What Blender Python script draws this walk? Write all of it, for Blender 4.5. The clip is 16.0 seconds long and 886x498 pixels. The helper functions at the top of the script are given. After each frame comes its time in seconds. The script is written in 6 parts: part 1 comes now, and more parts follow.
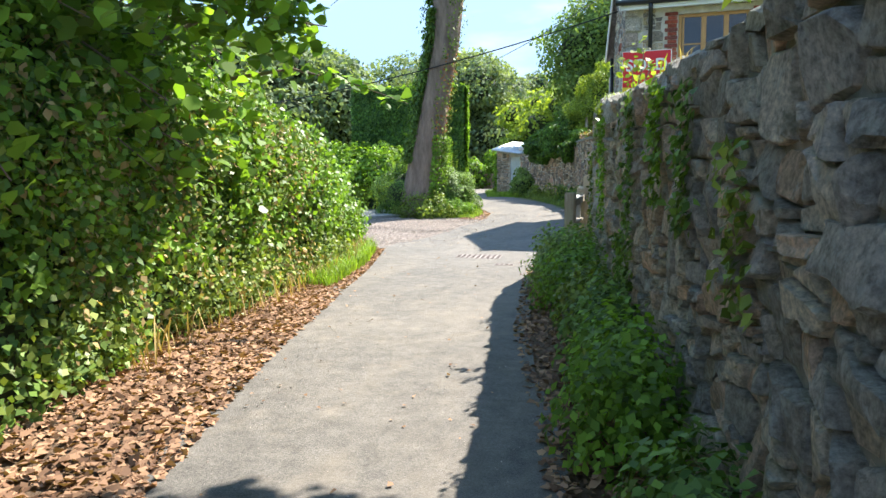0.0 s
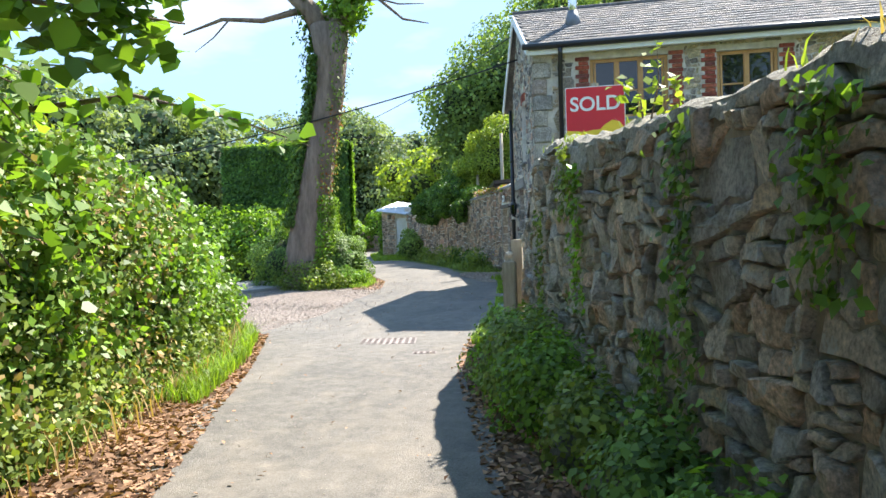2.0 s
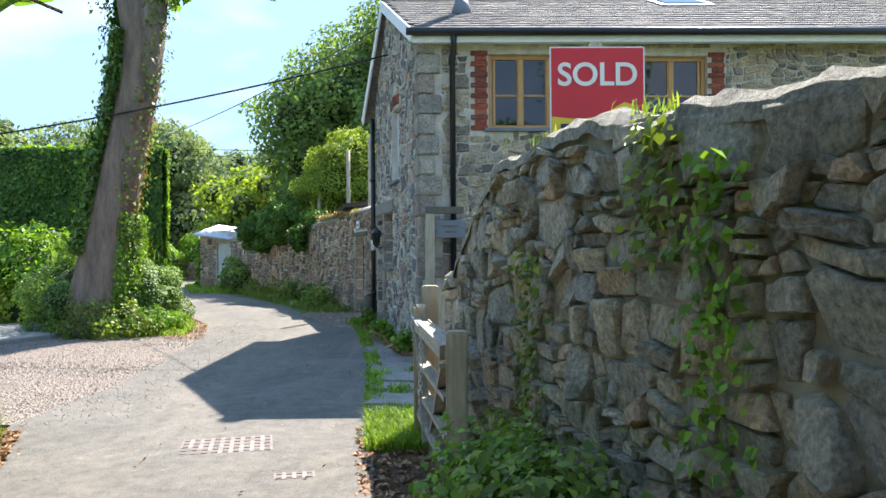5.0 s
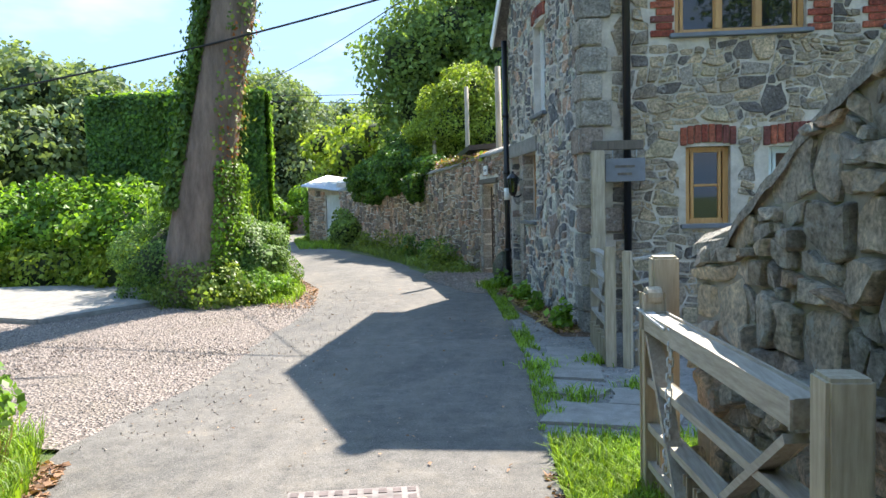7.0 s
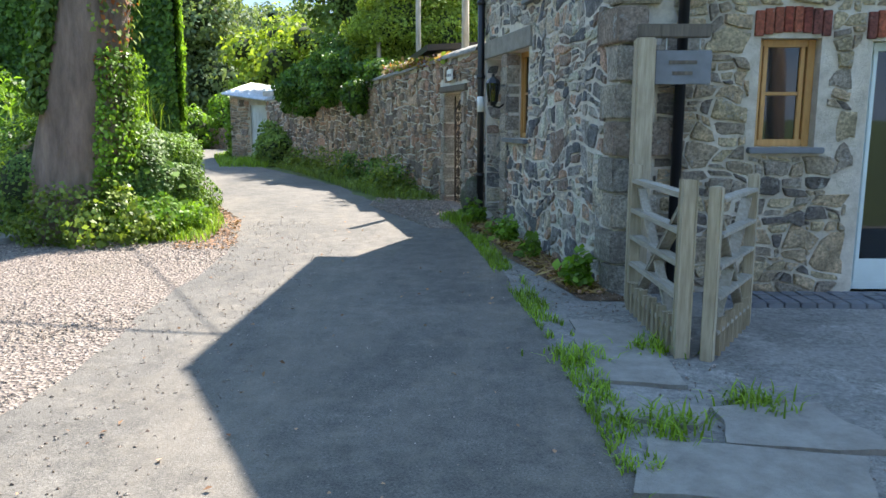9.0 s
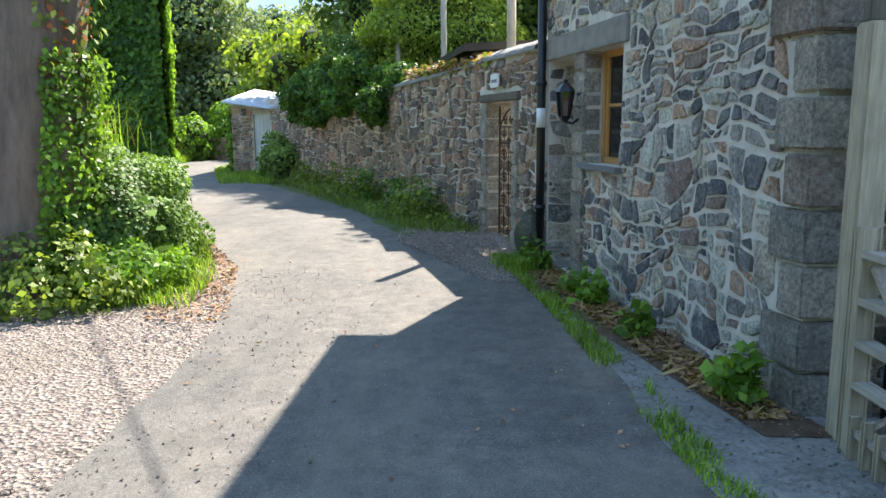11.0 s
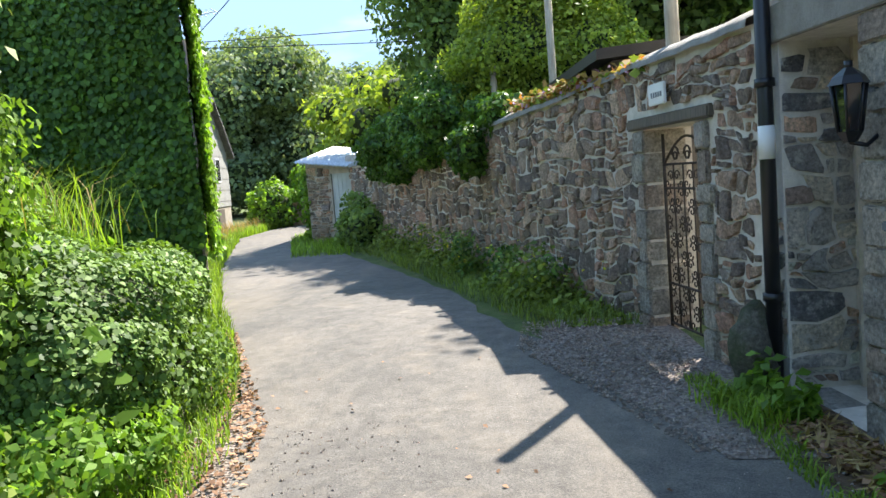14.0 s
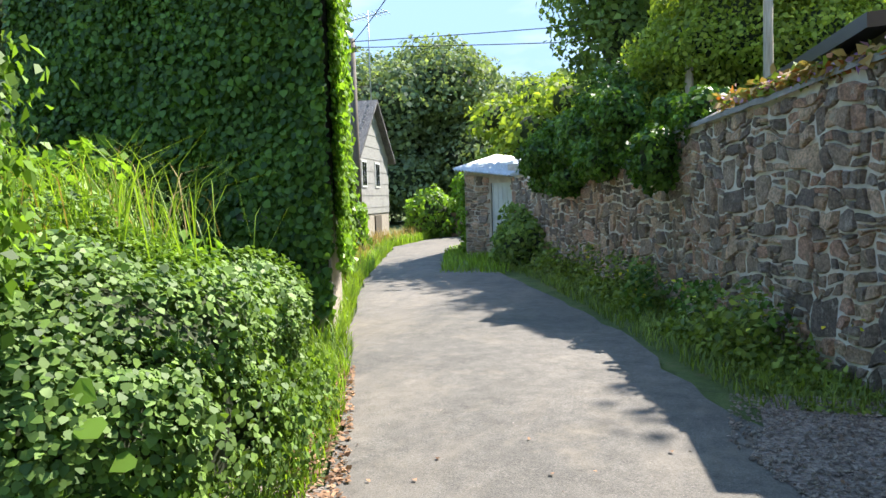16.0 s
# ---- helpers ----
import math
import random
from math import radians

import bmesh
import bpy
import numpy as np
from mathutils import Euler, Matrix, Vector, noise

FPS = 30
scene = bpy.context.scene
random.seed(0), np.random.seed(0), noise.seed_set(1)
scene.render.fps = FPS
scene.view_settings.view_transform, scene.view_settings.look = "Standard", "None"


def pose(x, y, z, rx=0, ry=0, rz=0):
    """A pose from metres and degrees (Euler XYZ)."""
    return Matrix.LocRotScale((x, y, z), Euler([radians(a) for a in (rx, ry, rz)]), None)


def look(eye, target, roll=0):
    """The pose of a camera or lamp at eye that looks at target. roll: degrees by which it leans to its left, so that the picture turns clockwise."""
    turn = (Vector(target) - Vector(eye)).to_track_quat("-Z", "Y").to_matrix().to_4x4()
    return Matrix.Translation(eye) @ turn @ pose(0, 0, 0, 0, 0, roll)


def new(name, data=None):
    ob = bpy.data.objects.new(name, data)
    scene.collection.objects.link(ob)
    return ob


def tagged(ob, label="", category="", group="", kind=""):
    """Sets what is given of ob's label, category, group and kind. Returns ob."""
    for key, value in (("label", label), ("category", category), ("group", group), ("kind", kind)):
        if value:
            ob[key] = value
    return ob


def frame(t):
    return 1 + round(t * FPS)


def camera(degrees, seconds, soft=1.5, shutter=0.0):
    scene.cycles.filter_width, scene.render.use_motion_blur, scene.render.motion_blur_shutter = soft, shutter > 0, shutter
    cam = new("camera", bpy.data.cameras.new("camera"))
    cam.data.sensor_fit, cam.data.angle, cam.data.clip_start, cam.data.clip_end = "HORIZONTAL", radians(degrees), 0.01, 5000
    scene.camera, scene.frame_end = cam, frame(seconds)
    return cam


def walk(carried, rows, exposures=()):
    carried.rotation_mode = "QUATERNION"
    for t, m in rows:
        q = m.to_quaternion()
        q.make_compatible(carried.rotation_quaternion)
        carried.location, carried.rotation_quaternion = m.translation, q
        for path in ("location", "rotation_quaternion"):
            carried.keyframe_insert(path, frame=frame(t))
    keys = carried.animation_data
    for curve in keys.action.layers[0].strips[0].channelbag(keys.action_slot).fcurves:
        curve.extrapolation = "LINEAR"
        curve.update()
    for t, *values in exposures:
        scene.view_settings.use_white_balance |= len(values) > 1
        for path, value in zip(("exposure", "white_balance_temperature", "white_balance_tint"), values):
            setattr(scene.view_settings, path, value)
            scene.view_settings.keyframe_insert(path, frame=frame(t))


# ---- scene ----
cam = camera(60.7, 16.0)
PATH = [
    (0, (0.001, 0.584, 1.41), (-0.752, 2.425, 1.201), -0.4),
    (0.5, (-0.32, 1.047, 1.421), (-0.89, 2.959, 1.288), -0.9),
    (1, (-0.589, 1.48, 1.445), (-1.067, 3.421, 1.369), -1.9),
    (1.5, (-0.913, 2.015, 1.462), (-1.36, 3.964, 1.408), -1.5),
    (2, (-1.114, 2.531, 1.47), (-1.558, 4.481, 1.414), -1.8),
    (2.5, (-1.331, 3.021, 1.463), (-1.691, 4.988, 1.41), -0.3),
    (3, (-1.516, 3.594, 1.484), (-1.735, 5.581, 1.419), -0.5),
    (3.2, (-1.563, 3.848, 1.515), (-1.672, 5.845, 1.488), 0.0),
    (5.3, (-2.461, 6.092, 1.603), (-2.432, 8.092, 1.611), -0.4),
    (5.5, (-2.544, 6.368, 1.619), (-2.611, 8.367, 1.605), -0.3),
    (6, (-2.766, 6.951, 1.591), (-2.982, 8.938, 1.533), -1.2),
    (6.5, (-2.865, 7.502, 1.593), (-3.16, 9.478, 1.506), -1.7),
    (7, (-3.025, 8.106, 1.605), (-3.271, 10.087, 1.482), -1.4),
    (7.5, (-3.206, 8.711, 1.573), (-3.386, 10.695, 1.39), -0.7),
    (8, (-3.408, 9.318, 1.546), (-3.504, 11.303, 1.32), 0.8),
    (8.5, (-3.558, 9.928, 1.532), (-3.601, 11.905, 1.234), 0.1),
    (9, (-3.697, 10.536, 1.52), (-3.757, 12.507, 1.182), -0.0),
    (9.5, (-3.857, 11.105, 1.544), (-3.918, 13.076, 1.208), -0.5),
    (9.7, (-3.91, 11.316, 1.523), (-3.983, 13.286, 1.185), -0.4),
    (11.8, (-4.363, 13.506, 1.745), (-4.439, 15.479, 1.421), -0.4),
    (12, (-4.382, 13.679, 1.71), (-4.43, 15.651, 1.384), -1.1),
    (12.5, (-4.511, 14.322, 1.697), (-4.488, 16.294, 1.362), -2.6),
    (13, (-4.618, 14.878, 1.7), (-4.571, 16.852, 1.382), -3.7),
    (13.5, (-4.673, 15.464, 1.689), (-4.738, 17.441, 1.394), -4.0),
    (14, (-4.737, 16.028, 1.679), (-5.06, 17.993, 1.487), -4.7),
    (14.5, (-4.795, 16.532, 1.685), (-5.368, 18.447, 1.612), -3.8),
    (15, (-4.881, 17.007, 1.697), (-5.504, 18.907, 1.695), -2.2),
    (15.5, (-4.989, 17.378, 1.673), (-5.693, 19.25, 1.72), -2.7),
    (16, (-5.132, 17.733, 1.618), (-5.861, 19.591, 1.487), -1.9),
]
walk(cam, [(t, look(eye, target, roll)) for t, eye, target, roll in PATH], [(0, 2.98, 6450, 10), (5.5, 2.9, 6450, 11), (8.5, 2.95, 6450, 11), (13, 3.02, 6500, 11), (15, 2.78, 6350, 11), (16, 2.78, 6400, 11)])

# ---- light ----
SUN_WAY = Vector((0.35, 0.77, 1.0)).normalized()
ELEV = math.asin(SUN_WAY.z)
world = bpy.data.worlds.new("sky")
scene.world = world
world.use_nodes = True
wn, wl = world.node_tree.nodes, world.node_tree.links
sky = wn.new("ShaderNodeTexSky")
sky.sky_type, sky.sun_disc = "NISHITA", False
sky.sun_elevation, sky.sun_rotation = ELEV, math.atan2(SUN_WAY.x, SUN_WAY.y)
sky.air_density, sky.dust_density, sky.ozone_density, sky.altitude = 1.0, 0.0, 3.0, 1200
# thin cirrus drifting over the blue
tc = wn.new("ShaderNodeTexCoord")
cmap = wn.new("ShaderNodeMapping")
cmap.inputs["Scale"].default_value = (1.6, 1.6, 5.0)
cn = wn.new("ShaderNodeTexNoise")
cn.inputs["Scale"].default_value, cn.inputs["Detail"].default_value = 1.7, 7
cr = wn.new("ShaderNodeValToRGB")
cr.color_ramp.elements[0].position, cr.color_ramp.elements[1].position = 0.53, 0.84
cmix = wn.new("ShaderNodeMixRGB")
cmix.inputs[2].default_value = (1.45, 1.5, 1.6, 1)
wl.new(tc.outputs["Generated"], cmap.inputs[0])
wl.new(cmap.outputs[0], cn.inputs["Vector"])
wl.new(cn.outputs["Fac"], cr.inputs[0])
wl.new(cr.outputs[0], cmix.inputs[0])
tint = wn.new("ShaderNodeMixRGB")
tint.blend_type = "MULTIPLY"
tint.inputs[0].default_value, tint.inputs[2].default_value = 1.0, (0.64, 0.76, 0.90, 1)
wl.new(sky.outputs[0], tint.inputs[1])
# summer haze evens the blue out over the whole dome
haze = wn.new("ShaderNodeMixRGB")
haze.inputs[0].default_value, haze.inputs[2].default_value = 0.7, (0.41, 0.70, 1.16, 1)
cap = wn.new("ShaderNodeMixRGB")
cap.blend_type = "DARKEN"
cap.inputs[0].default_value, cap.inputs[2].default_value = 1.0, (0.60, 0.94, 1.45, 1)
wl.new(tint.outputs[0], haze.inputs[1])
wl.new(haze.outputs[0], cap.inputs[1])
wl.new(cap.outputs[0], cmix.inputs[1])
wl.new(cmix.outputs[0], wn["Background"].inputs[0])
wn["Background"].inputs[1].default_value = 0.15
sun_data = bpy.data.lights.new("sun", "SUN")
sun_data.energy, sun_data.angle, sun_data.color = 2.0, radians(0.55), (1.0, 0.94, 0.84)
sun = new("sun", sun_data)
sun.matrix_world = look(SUN_WAY * 40, (0, 0, 0))

# ---- materials ----


class Mat:
    """A node material with a few short hands."""

    def __init__(self, name, rough=0.8, metal=0.0):
        self.m = bpy.data.materials.new(name)
        self.m.use_nodes = True
        self.n, self.l = self.m.node_tree.nodes, self.m.node_tree.links
        self.b = self.n["Principled BSDF"]
        self.b.inputs["Roughness"].default_value = rough
        self.b.inputs["Metallic"].default_value = metal
        self.co = self.n.new("ShaderNodeTexCoord").outputs["Object"]
        geo = self.n.new("ShaderNodeNewGeometry")
        self.co = geo.outputs["Position"]

    def noise(self, scale, detail=4, rough=0.6, stretch=None):
        t = self.n.new("ShaderNodeTexNoise")
        t.inputs["Scale"].default_value, t.inputs["Detail"].default_value, t.inputs["Roughness"].default_value = scale, detail, rough
        co = self.co
        if stretch:
            mp = self.n.new("ShaderNodeMapping")
            mp.inputs["Scale"].default_value = stretch
            self.l.new(co, mp.inputs[0])
            co = mp.outputs[0]
        self.l.new(co, t.inputs["Vector"])
        return t.outputs["Fac"]

    def voronoi(self, scale, out="Distance"):
        t = self.n.new("ShaderNodeTexVoronoi")
        t.inputs["Scale"].default_value = scale
        self.l.new(self.co, t.inputs["Vector"])
        return t.outputs[out]

    def attr(self, name):
        t = self.n.new("ShaderNodeAttribute")
        t.attribute_name = name
        return t.outputs["Fac"]

    def rand(self):
        return self.n.new("ShaderNodeObjectInfo").outputs["Random"]

    def ramp(self, fac, *stops, smooth=True):
        t = self.n.new("ShaderNodeValToRGB")
        e = t.color_ramp.elements
        while len(e) < len(stops):
            e.new(0.5)
        for el, (p, c) in zip(e, stops):
            el.position = p
            el.color = (*c, 1) if isinstance(c, tuple) else (c, c, c, 1)
        if not smooth:
            t.color_ramp.interpolation = "CONSTANT"
        self.l.new(fac, t.inputs[0])
        return t.outputs[0]

    def mix(self, fac, a, b, mode="MIX"):
        t = self.n.new("ShaderNodeMixRGB")
        t.blend_type = mode
        for sock, v in zip(t.inputs, (fac, a, b)):
            if isinstance(v, (int, float)):
                sock.default_value = v if sock == t.inputs[0] else (v, v, v, 1)
            elif isinstance(v, tuple):
                sock.default_value = (*v, 1)
            else:
                self.l.new(v, sock)
        return t.outputs[0]

    def color(self, c):
        if isinstance(c, tuple):
            self.b.inputs["Base Color"].default_value = (*c, 1)
        else:
            self.l.new(c, self.b.inputs["Base Color"])
        return self

    def bump(self, fac, strength=0.4, dist=0.02):
        t = self.n.new("ShaderNodeBump")
        t.inputs["Strength"].default_value, t.inputs["Distance"].default_value = strength, dist
        self.l.new(fac, t.inputs["Height"])
        self.l.new(t.outputs[0], self.b.inputs["Normal"])
        return self


def stone_mat(name, cols, lichen=0.5, lich_col=(0.55, 0.55, 0.50), moss=0.0):
    m = Mat(name, 0.9)
    n = len(cols)
    c = m.ramp(m.attr("tone"), *[(i / n, col) for i, col in enumerate(cols)], smooth=False)
    grain = m.ramp(m.noise(38, 6, 0.7), (0.3, 0.42), (0.7, 1.65))
    c = m.mix(1.0, c, grain, "MULTIPLY")
    big = m.ramp(m.noise(5, 5, 0.65), (0.35, 0.72), (0.7, 1.35))
    c = m.mix(1.0, c, big, "MULTIPLY")
    spots = m.ramp(m.noise(9, 8, 0.72), (0.62 - 0.1 * lichen, 0.0), (0.70 - 0.06 * lichen, 1.0))
    c = m.mix(spots, c, lich_col)
    if moss:
        ms = m.ramp(m.noise(2.2, 6, 0.7), (0.64 - 0.1 * moss, 0.0), (0.78 - 0.1 * moss, 0.85))
        c = m.mix(ms, c, (0.06, 0.09, 0.025))
    return m.color(c).bump(m.noise(26, 8, 0.75), 1.0, 0.06).m


def leaf_mat(name, dark, light, through_light=0.35, gloss=0.45):
    m = Mat(name, gloss)
    c = m.ramp(m.attr("tone"), (0.0, dark), (0.75, light), (1.0, tuple(min(1, 1.35 * v) for v in light)))
    c = m.mix(1.0, c, m.ramp(m.noise(1.3, 3), (0.3, 0.72), (0.7, 1.22)), "MULTIPLY")
    m.color(c)
    m.b.inputs["Specular IOR Level"].default_value = 0.25
    tr = m.n.new("ShaderNodeBsdfTranslucent")
    tc2 = m.mix(1.0, c, (1.5, 1.55, 0.55), "MULTIPLY")
    m.l.new(tc2, tr.inputs[0])
    mx = m.n.new("ShaderNodeMixShader")
    mx.inputs[0].default_value = through_light
    m.l.new(m.b.outputs[0], mx.inputs[1])
    m.l.new(tr.outputs[0], mx.inputs[2])
    m.l.new(mx.outputs[0], m.n["Material Output"].inputs[0])
    return m.m


def wood_mat(name, a, b, stretch=(14, 14, 1.2), rough=0.75):
    m = Mat(name, rough)
    g = m.noise(3.0, 6, 0.65, stretch)
    c = m.ramp(g, (0.3, a), (0.7, b))
    c = m.mix(m.ramp(m.noise(2.5, 4), (0.5, 0.0), (0.75, 0.5)), c, tuple(0.6 * v for v in a))
    return m.color(c).bump(g, 0.35, 0.01).m


def plain_mat(name, col, rough=0.5, metal=0.0, var=0.25, scale=6):
    m = Mat(name, rough, metal)
    c = m.mix(1.0, col, m.ramp(m.noise(scale, 5), (0.3, 1 - var), (0.7, 1 + var * 0.6)), "MULTIPLY")
    return m.color(c).bump(m.noise(60, 3), 0.08, 0.004).m


def mortar_mat(name, a, b):
    m = Mat(name, 0.95)
    c = m.ramp(m.noise(7, 7, 0.7), (0.3, a), (0.7, b))
    return m.color(c).bump(m.noise(45, 6, 0.7), 0.8, 0.02).m


M_WALL = stone_mat("wall_stone", [(0.52, 0.43, 0.315), (0.35, 0.315, 0.255), (0.60, 0.50, 0.36), (0.45, 0.405, 0.33), (0.56, 0.485, 0.38), (0.58, 0.42, 0.285), (0.40, 0.365, 0.315)], 0.75, (0.55, 0.55, 0.48), 0.5)
M_GABLE = stone_mat("gable_stone", [(0.294, 0.268, 0.247), (0.512, 0.458, 0.391), (0.166, 0.165, 0.170), (0.620, 0.537, 0.414), (0.435, 0.397, 0.356), (0.614, 0.409, 0.287), (0.620, 0.610, 0.506), (0.346, 0.256, 0.207), (0.461, 0.427, 0.385), (0.230, 0.226, 0.224)], 0.75, (0.60, 0.57, 0.52))
M_FRONT = stone_mat("front_stone", [(0.497, 0.383, 0.251), (0.331, 0.268, 0.203), (0.558, 0.450, 0.286), (0.435, 0.345, 0.242), (0.186, 0.158, 0.134), (0.558, 0.421, 0.268), (0.373, 0.316, 0.251)], 0.5, (0.50, 0.48, 0.43))
M_GARDEN = stone_mat("garden_stone", [(0.464, 0.320, 0.225), (0.259, 0.194, 0.149), (0.583, 0.417, 0.293), (0.378, 0.281, 0.211), (0.497, 0.301, 0.211), (0.313, 0.252, 0.211), (0.205, 0.160, 0.131)], 0.5, (0.620, 0.533, 0.432), 0.1)
M_QUOIN = stone_mat("dressed_stone", [(0.40, 0.355, 0.29), (0.32, 0.285, 0.24), (0.46, 0.40, 0.32), (0.36, 0.28, 0.22)], 0.4)
M_MORT_D = mortar_mat("earth_mortar", (0.17, 0.15, 0.12), (0.38, 0.34, 0.275))
M_MORT_L = mortar_mat("lime_mortar", (0.54, 0.49, 0.42), (0.80, 0.745, 0.66))
M_MORT_M = mortar_mat("weathered_mortar", (0.42, 0.365, 0.29), (0.72, 0.645, 0.54))
M_CONC = mortar_mat("concrete", (0.20, 0.185, 0.165), (0.34, 0.32, 0.285))
M_RENDER = mortar_mat("old_render", (0.30, 0.26, 0.21), (0.52, 0.45, 0.37))
M_BRICK = stone_mat("red_brick", [(0.366, 0.084, 0.049), (0.293, 0.073, 0.049), (0.439, 0.124, 0.068), (0.244, 0.079, 0.059)], 0.1, (0.5, 0.4, 0.35))
M_SLATE = stone_mat("roof_slate", [(0.158, 0.146, 0.142), (0.195, 0.174, 0.162), (0.134, 0.129, 0.128), (0.219, 0.192, 0.167)], 0.25, (0.33, 0.32, 0.29))
M_OAK = wood_mat("honey_oak", (0.42, 0.21, 0.06), (0.58, 0.32, 0.11), (12, 12, 2), 0.45)
M_GREYWOOD = wood_mat("weathered_wood", (0.30, 0.245, 0.165), (0.50, 0.425, 0.31))
M_GREYRAIL = wood_mat("silvered_rail", (0.27, 0.235, 0.185), (0.46, 0.41, 0.335), (16, 1.2, 16))
M_BOARD = wood_mat("silvered_board", (0.26, 0.25, 0.235), (0.44, 0.43, 0.41), (1.2, 1.2, 20))
M_POLE = wood_mat("dark_pole", (0.08, 0.065, 0.05), (0.16, 0.13, 0.10))
M_BLACK = plain_mat("black_paint", (0.012, 0.012, 0.014), 0.35)
M_IRON = plain_mat("rusty_iron", (0.06, 0.045, 0.035), 0.7, 0.3, 0.5, 20)
M_STEEL = plain_mat("galvanised_steel", (0.60, 0.62, 0.63), 0.45, 0.45)
M_CHROME = plain_mat("steel_flue", (0.75, 0.75, 0.76), 0.18, 1.0, 0.05)
M_WHITE = plain_mat("white_paint", (0.78, 0.78, 0.75), 0.45, 0, 0.08)
M_PALE = plain_mat("pale_door_paint", (0.62, 0.66, 0.64), 0.55, 0, 0.15, 3)
M_SAGE = plain_mat("pale_sage_paint", (0.60, 0.67, 0.66), 0.4, 0, 0.06)
M_RED = plain_mat("sign_red", (0.62, 0.02, 0.03), 0.45, 0, 0.04)
M_YELLOW = plain_mat("sign_yellow", (0.80, 0.55, 0.03), 0.45, 0, 0.04)
M_NAVY = plain_mat("sign_navy", (0.015, 0.02, 0.05), 0.45, 0, 0.04)
M_LEAD = plain_mat("lead_grey", (0.16, 0.17, 0.19), 0.5, 0.1)
M_CURTAIN = plain_mat("curtain_cloth", (0.62, 0.64, 0.68), 0.9, 0, 0.2, 12)
# near-black floor colour holds the darkness of the unlit rooms
M_ROOM = plain_mat("unlit_room_fill", (0.05, 0.045, 0.04), 0.9)
gm = Mat("window_glass", 0.03)
gm.color((0.02, 0.025, 0.03))
gm.b.inputs["Transmission Weight"].default_value = 0.45
gm.b.inputs["Specular IOR Level"].default_value = 0.5
gm.b.inputs["IOR"].default_value = 1.62
M_GLASS = gm.m

# ground surfaces
rm = Mat("worn_asphalt", 0.88)
rc = rm.ramp(rm.noise(0.55, 5, 0.6), (0.3, (0.125, 0.118, 0.108)), (0.7, (0.205, 0.188, 0.165)))
rc = rm.mix(1.0, rc, rm.ramp(rm.noise(90, 3, 0.8), (0.3, 0.45), (0.7, 1.55)), "MULTIPLY")
rc = rm.mix(rm.ramp(rm.voronoi(55), (0.10, 0.6), (0.22, 0.0)), rc, (0.27, 0.255, 0.225))
rc = rm.mix(rm.ramp(rm.noise(2.4, 7, 0.7), (0.52, 0.0), (0.74, 0.6)), rc, (0.30, 0.26, 0.205))
rc = rm.mix(rm.ramp(rm.noise(1.6, 6, 0.7, (1, 0.35, 1)), (0.62, 0.0), (0.74, 0.35)), rc, (0.085, 0.082, 0.08))
rc = rm.mix(1.0, rc, rm.ramp(rm.noise(6.5, 6, 0.75), (0.3, 0.66), (0.7, 1.26)), "MULTIPLY")
rc = rm.mix(rm.ramp(rm.noise(0.9, 6, 0.75, (1, 0.25, 1)), (0.50, 0.0), (0.72, 0.65)), rc, (0.285, 0.25, 0.205))
rc = rm.mix(rm.ramp(rm.voronoi(17), (0.05, 0.8), (0.09, 0.0)), rc, (0.36, 0.33, 0.29))
rc = rm.mix(rm.ramp(rm.noise(1.1, 9, 0.8), (0.492, 0.0), (0.5, 0.35), (0.508, 0.0)), rc, (0.07, 0.066, 0.06))
rc = rm.mix(1.0, rc, (0.84, 0.82, 0.80), "MULTIPLY")
M_ROAD = rm.color(rc).bump(rm.noise(120, 4, 0.8), 0.6, 0.012).m
vm = Mat("gravel_chips", 0.9)
vc = vm.ramp(vm.voronoi(38, "Color"), (0.2, (0.12, 0.092, 0.076)), (0.5, (0.215, 0.172, 0.145)), (0.85, (0.31, 0.255, 0.215)))
vc = vm.mix(vm.ramp(vm.noise(1.2, 6), (0.5, 0.0), (0.7, 0.6)), vc, (0.19, 0.155, 0.12))
M_GRAVEL = vm.color(vc).bump(vm.voronoi(38), 0.9, 0.03).m
em = Mat("earth_and_litter", 0.95)
ec = em.ramp(em.noise(14, 7, 0.75), (0.3, (0.06, 0.04, 0.025)), (0.55, (0.17, 0.105, 0.06)), (0.75, (0.27, 0.18, 0.11)))
M_EARTH = em.color(ec).bump(em.noise(40, 6, 0.8), 1.0, 0.03).m
qm = Mat("grass_ground", 0.95)
qc = qm.ramp(qm.noise(3.5, 7, 0.7), (0.3, (0.06, 0.085, 0.025)), (0.55, (0.12, 0.165, 0.04)), (0.75, (0.20, 0.17, 0.08)))
M_GRASS = qm.color(qc).bump(qm.noise(50, 5), 1.0, 0.04).m
ym = Mat("yard_concrete", 0.9)
yc = ym.ramp(ym.noise(1.3, 7, 0.7), (0.3, (0.16, 0.155, 0.145)), (0.7, (0.29, 0.275, 0.25)))
yc = ym.mix(ym.ramp(ym.noise(3, 8, 0.75), (0.56, 0.0), (0.66, 0.75)), yc, (0.36, 0.34, 0.31))
yc = ym.mix(1.0, yc, ym.ramp(ym.noise(28, 5, 0.8), (0.3, 0.55), (0.7, 1.4)), "MULTIPLY")
yc = ym.mix(ym.ramp(ym.noise(1.7, 9, 0.82), (0.60, 0.0), (0.64, 0.7)), yc, (0.46, 0.44, 0.40))
yc = ym.mix(ym.ramp(ym.noise(0.9, 9, 0.8), (0.49, 0.0), (0.5, 0.7), (0.51, 0.0)), yc, (0.05, 0.055, 0.035))
yc = ym.mix(ym.ramp(ym.noise(2.3, 8, 0.75), (0.58, 0.0), (0.68, 0.55)), yc, (0.085, 0.08, 0.06))
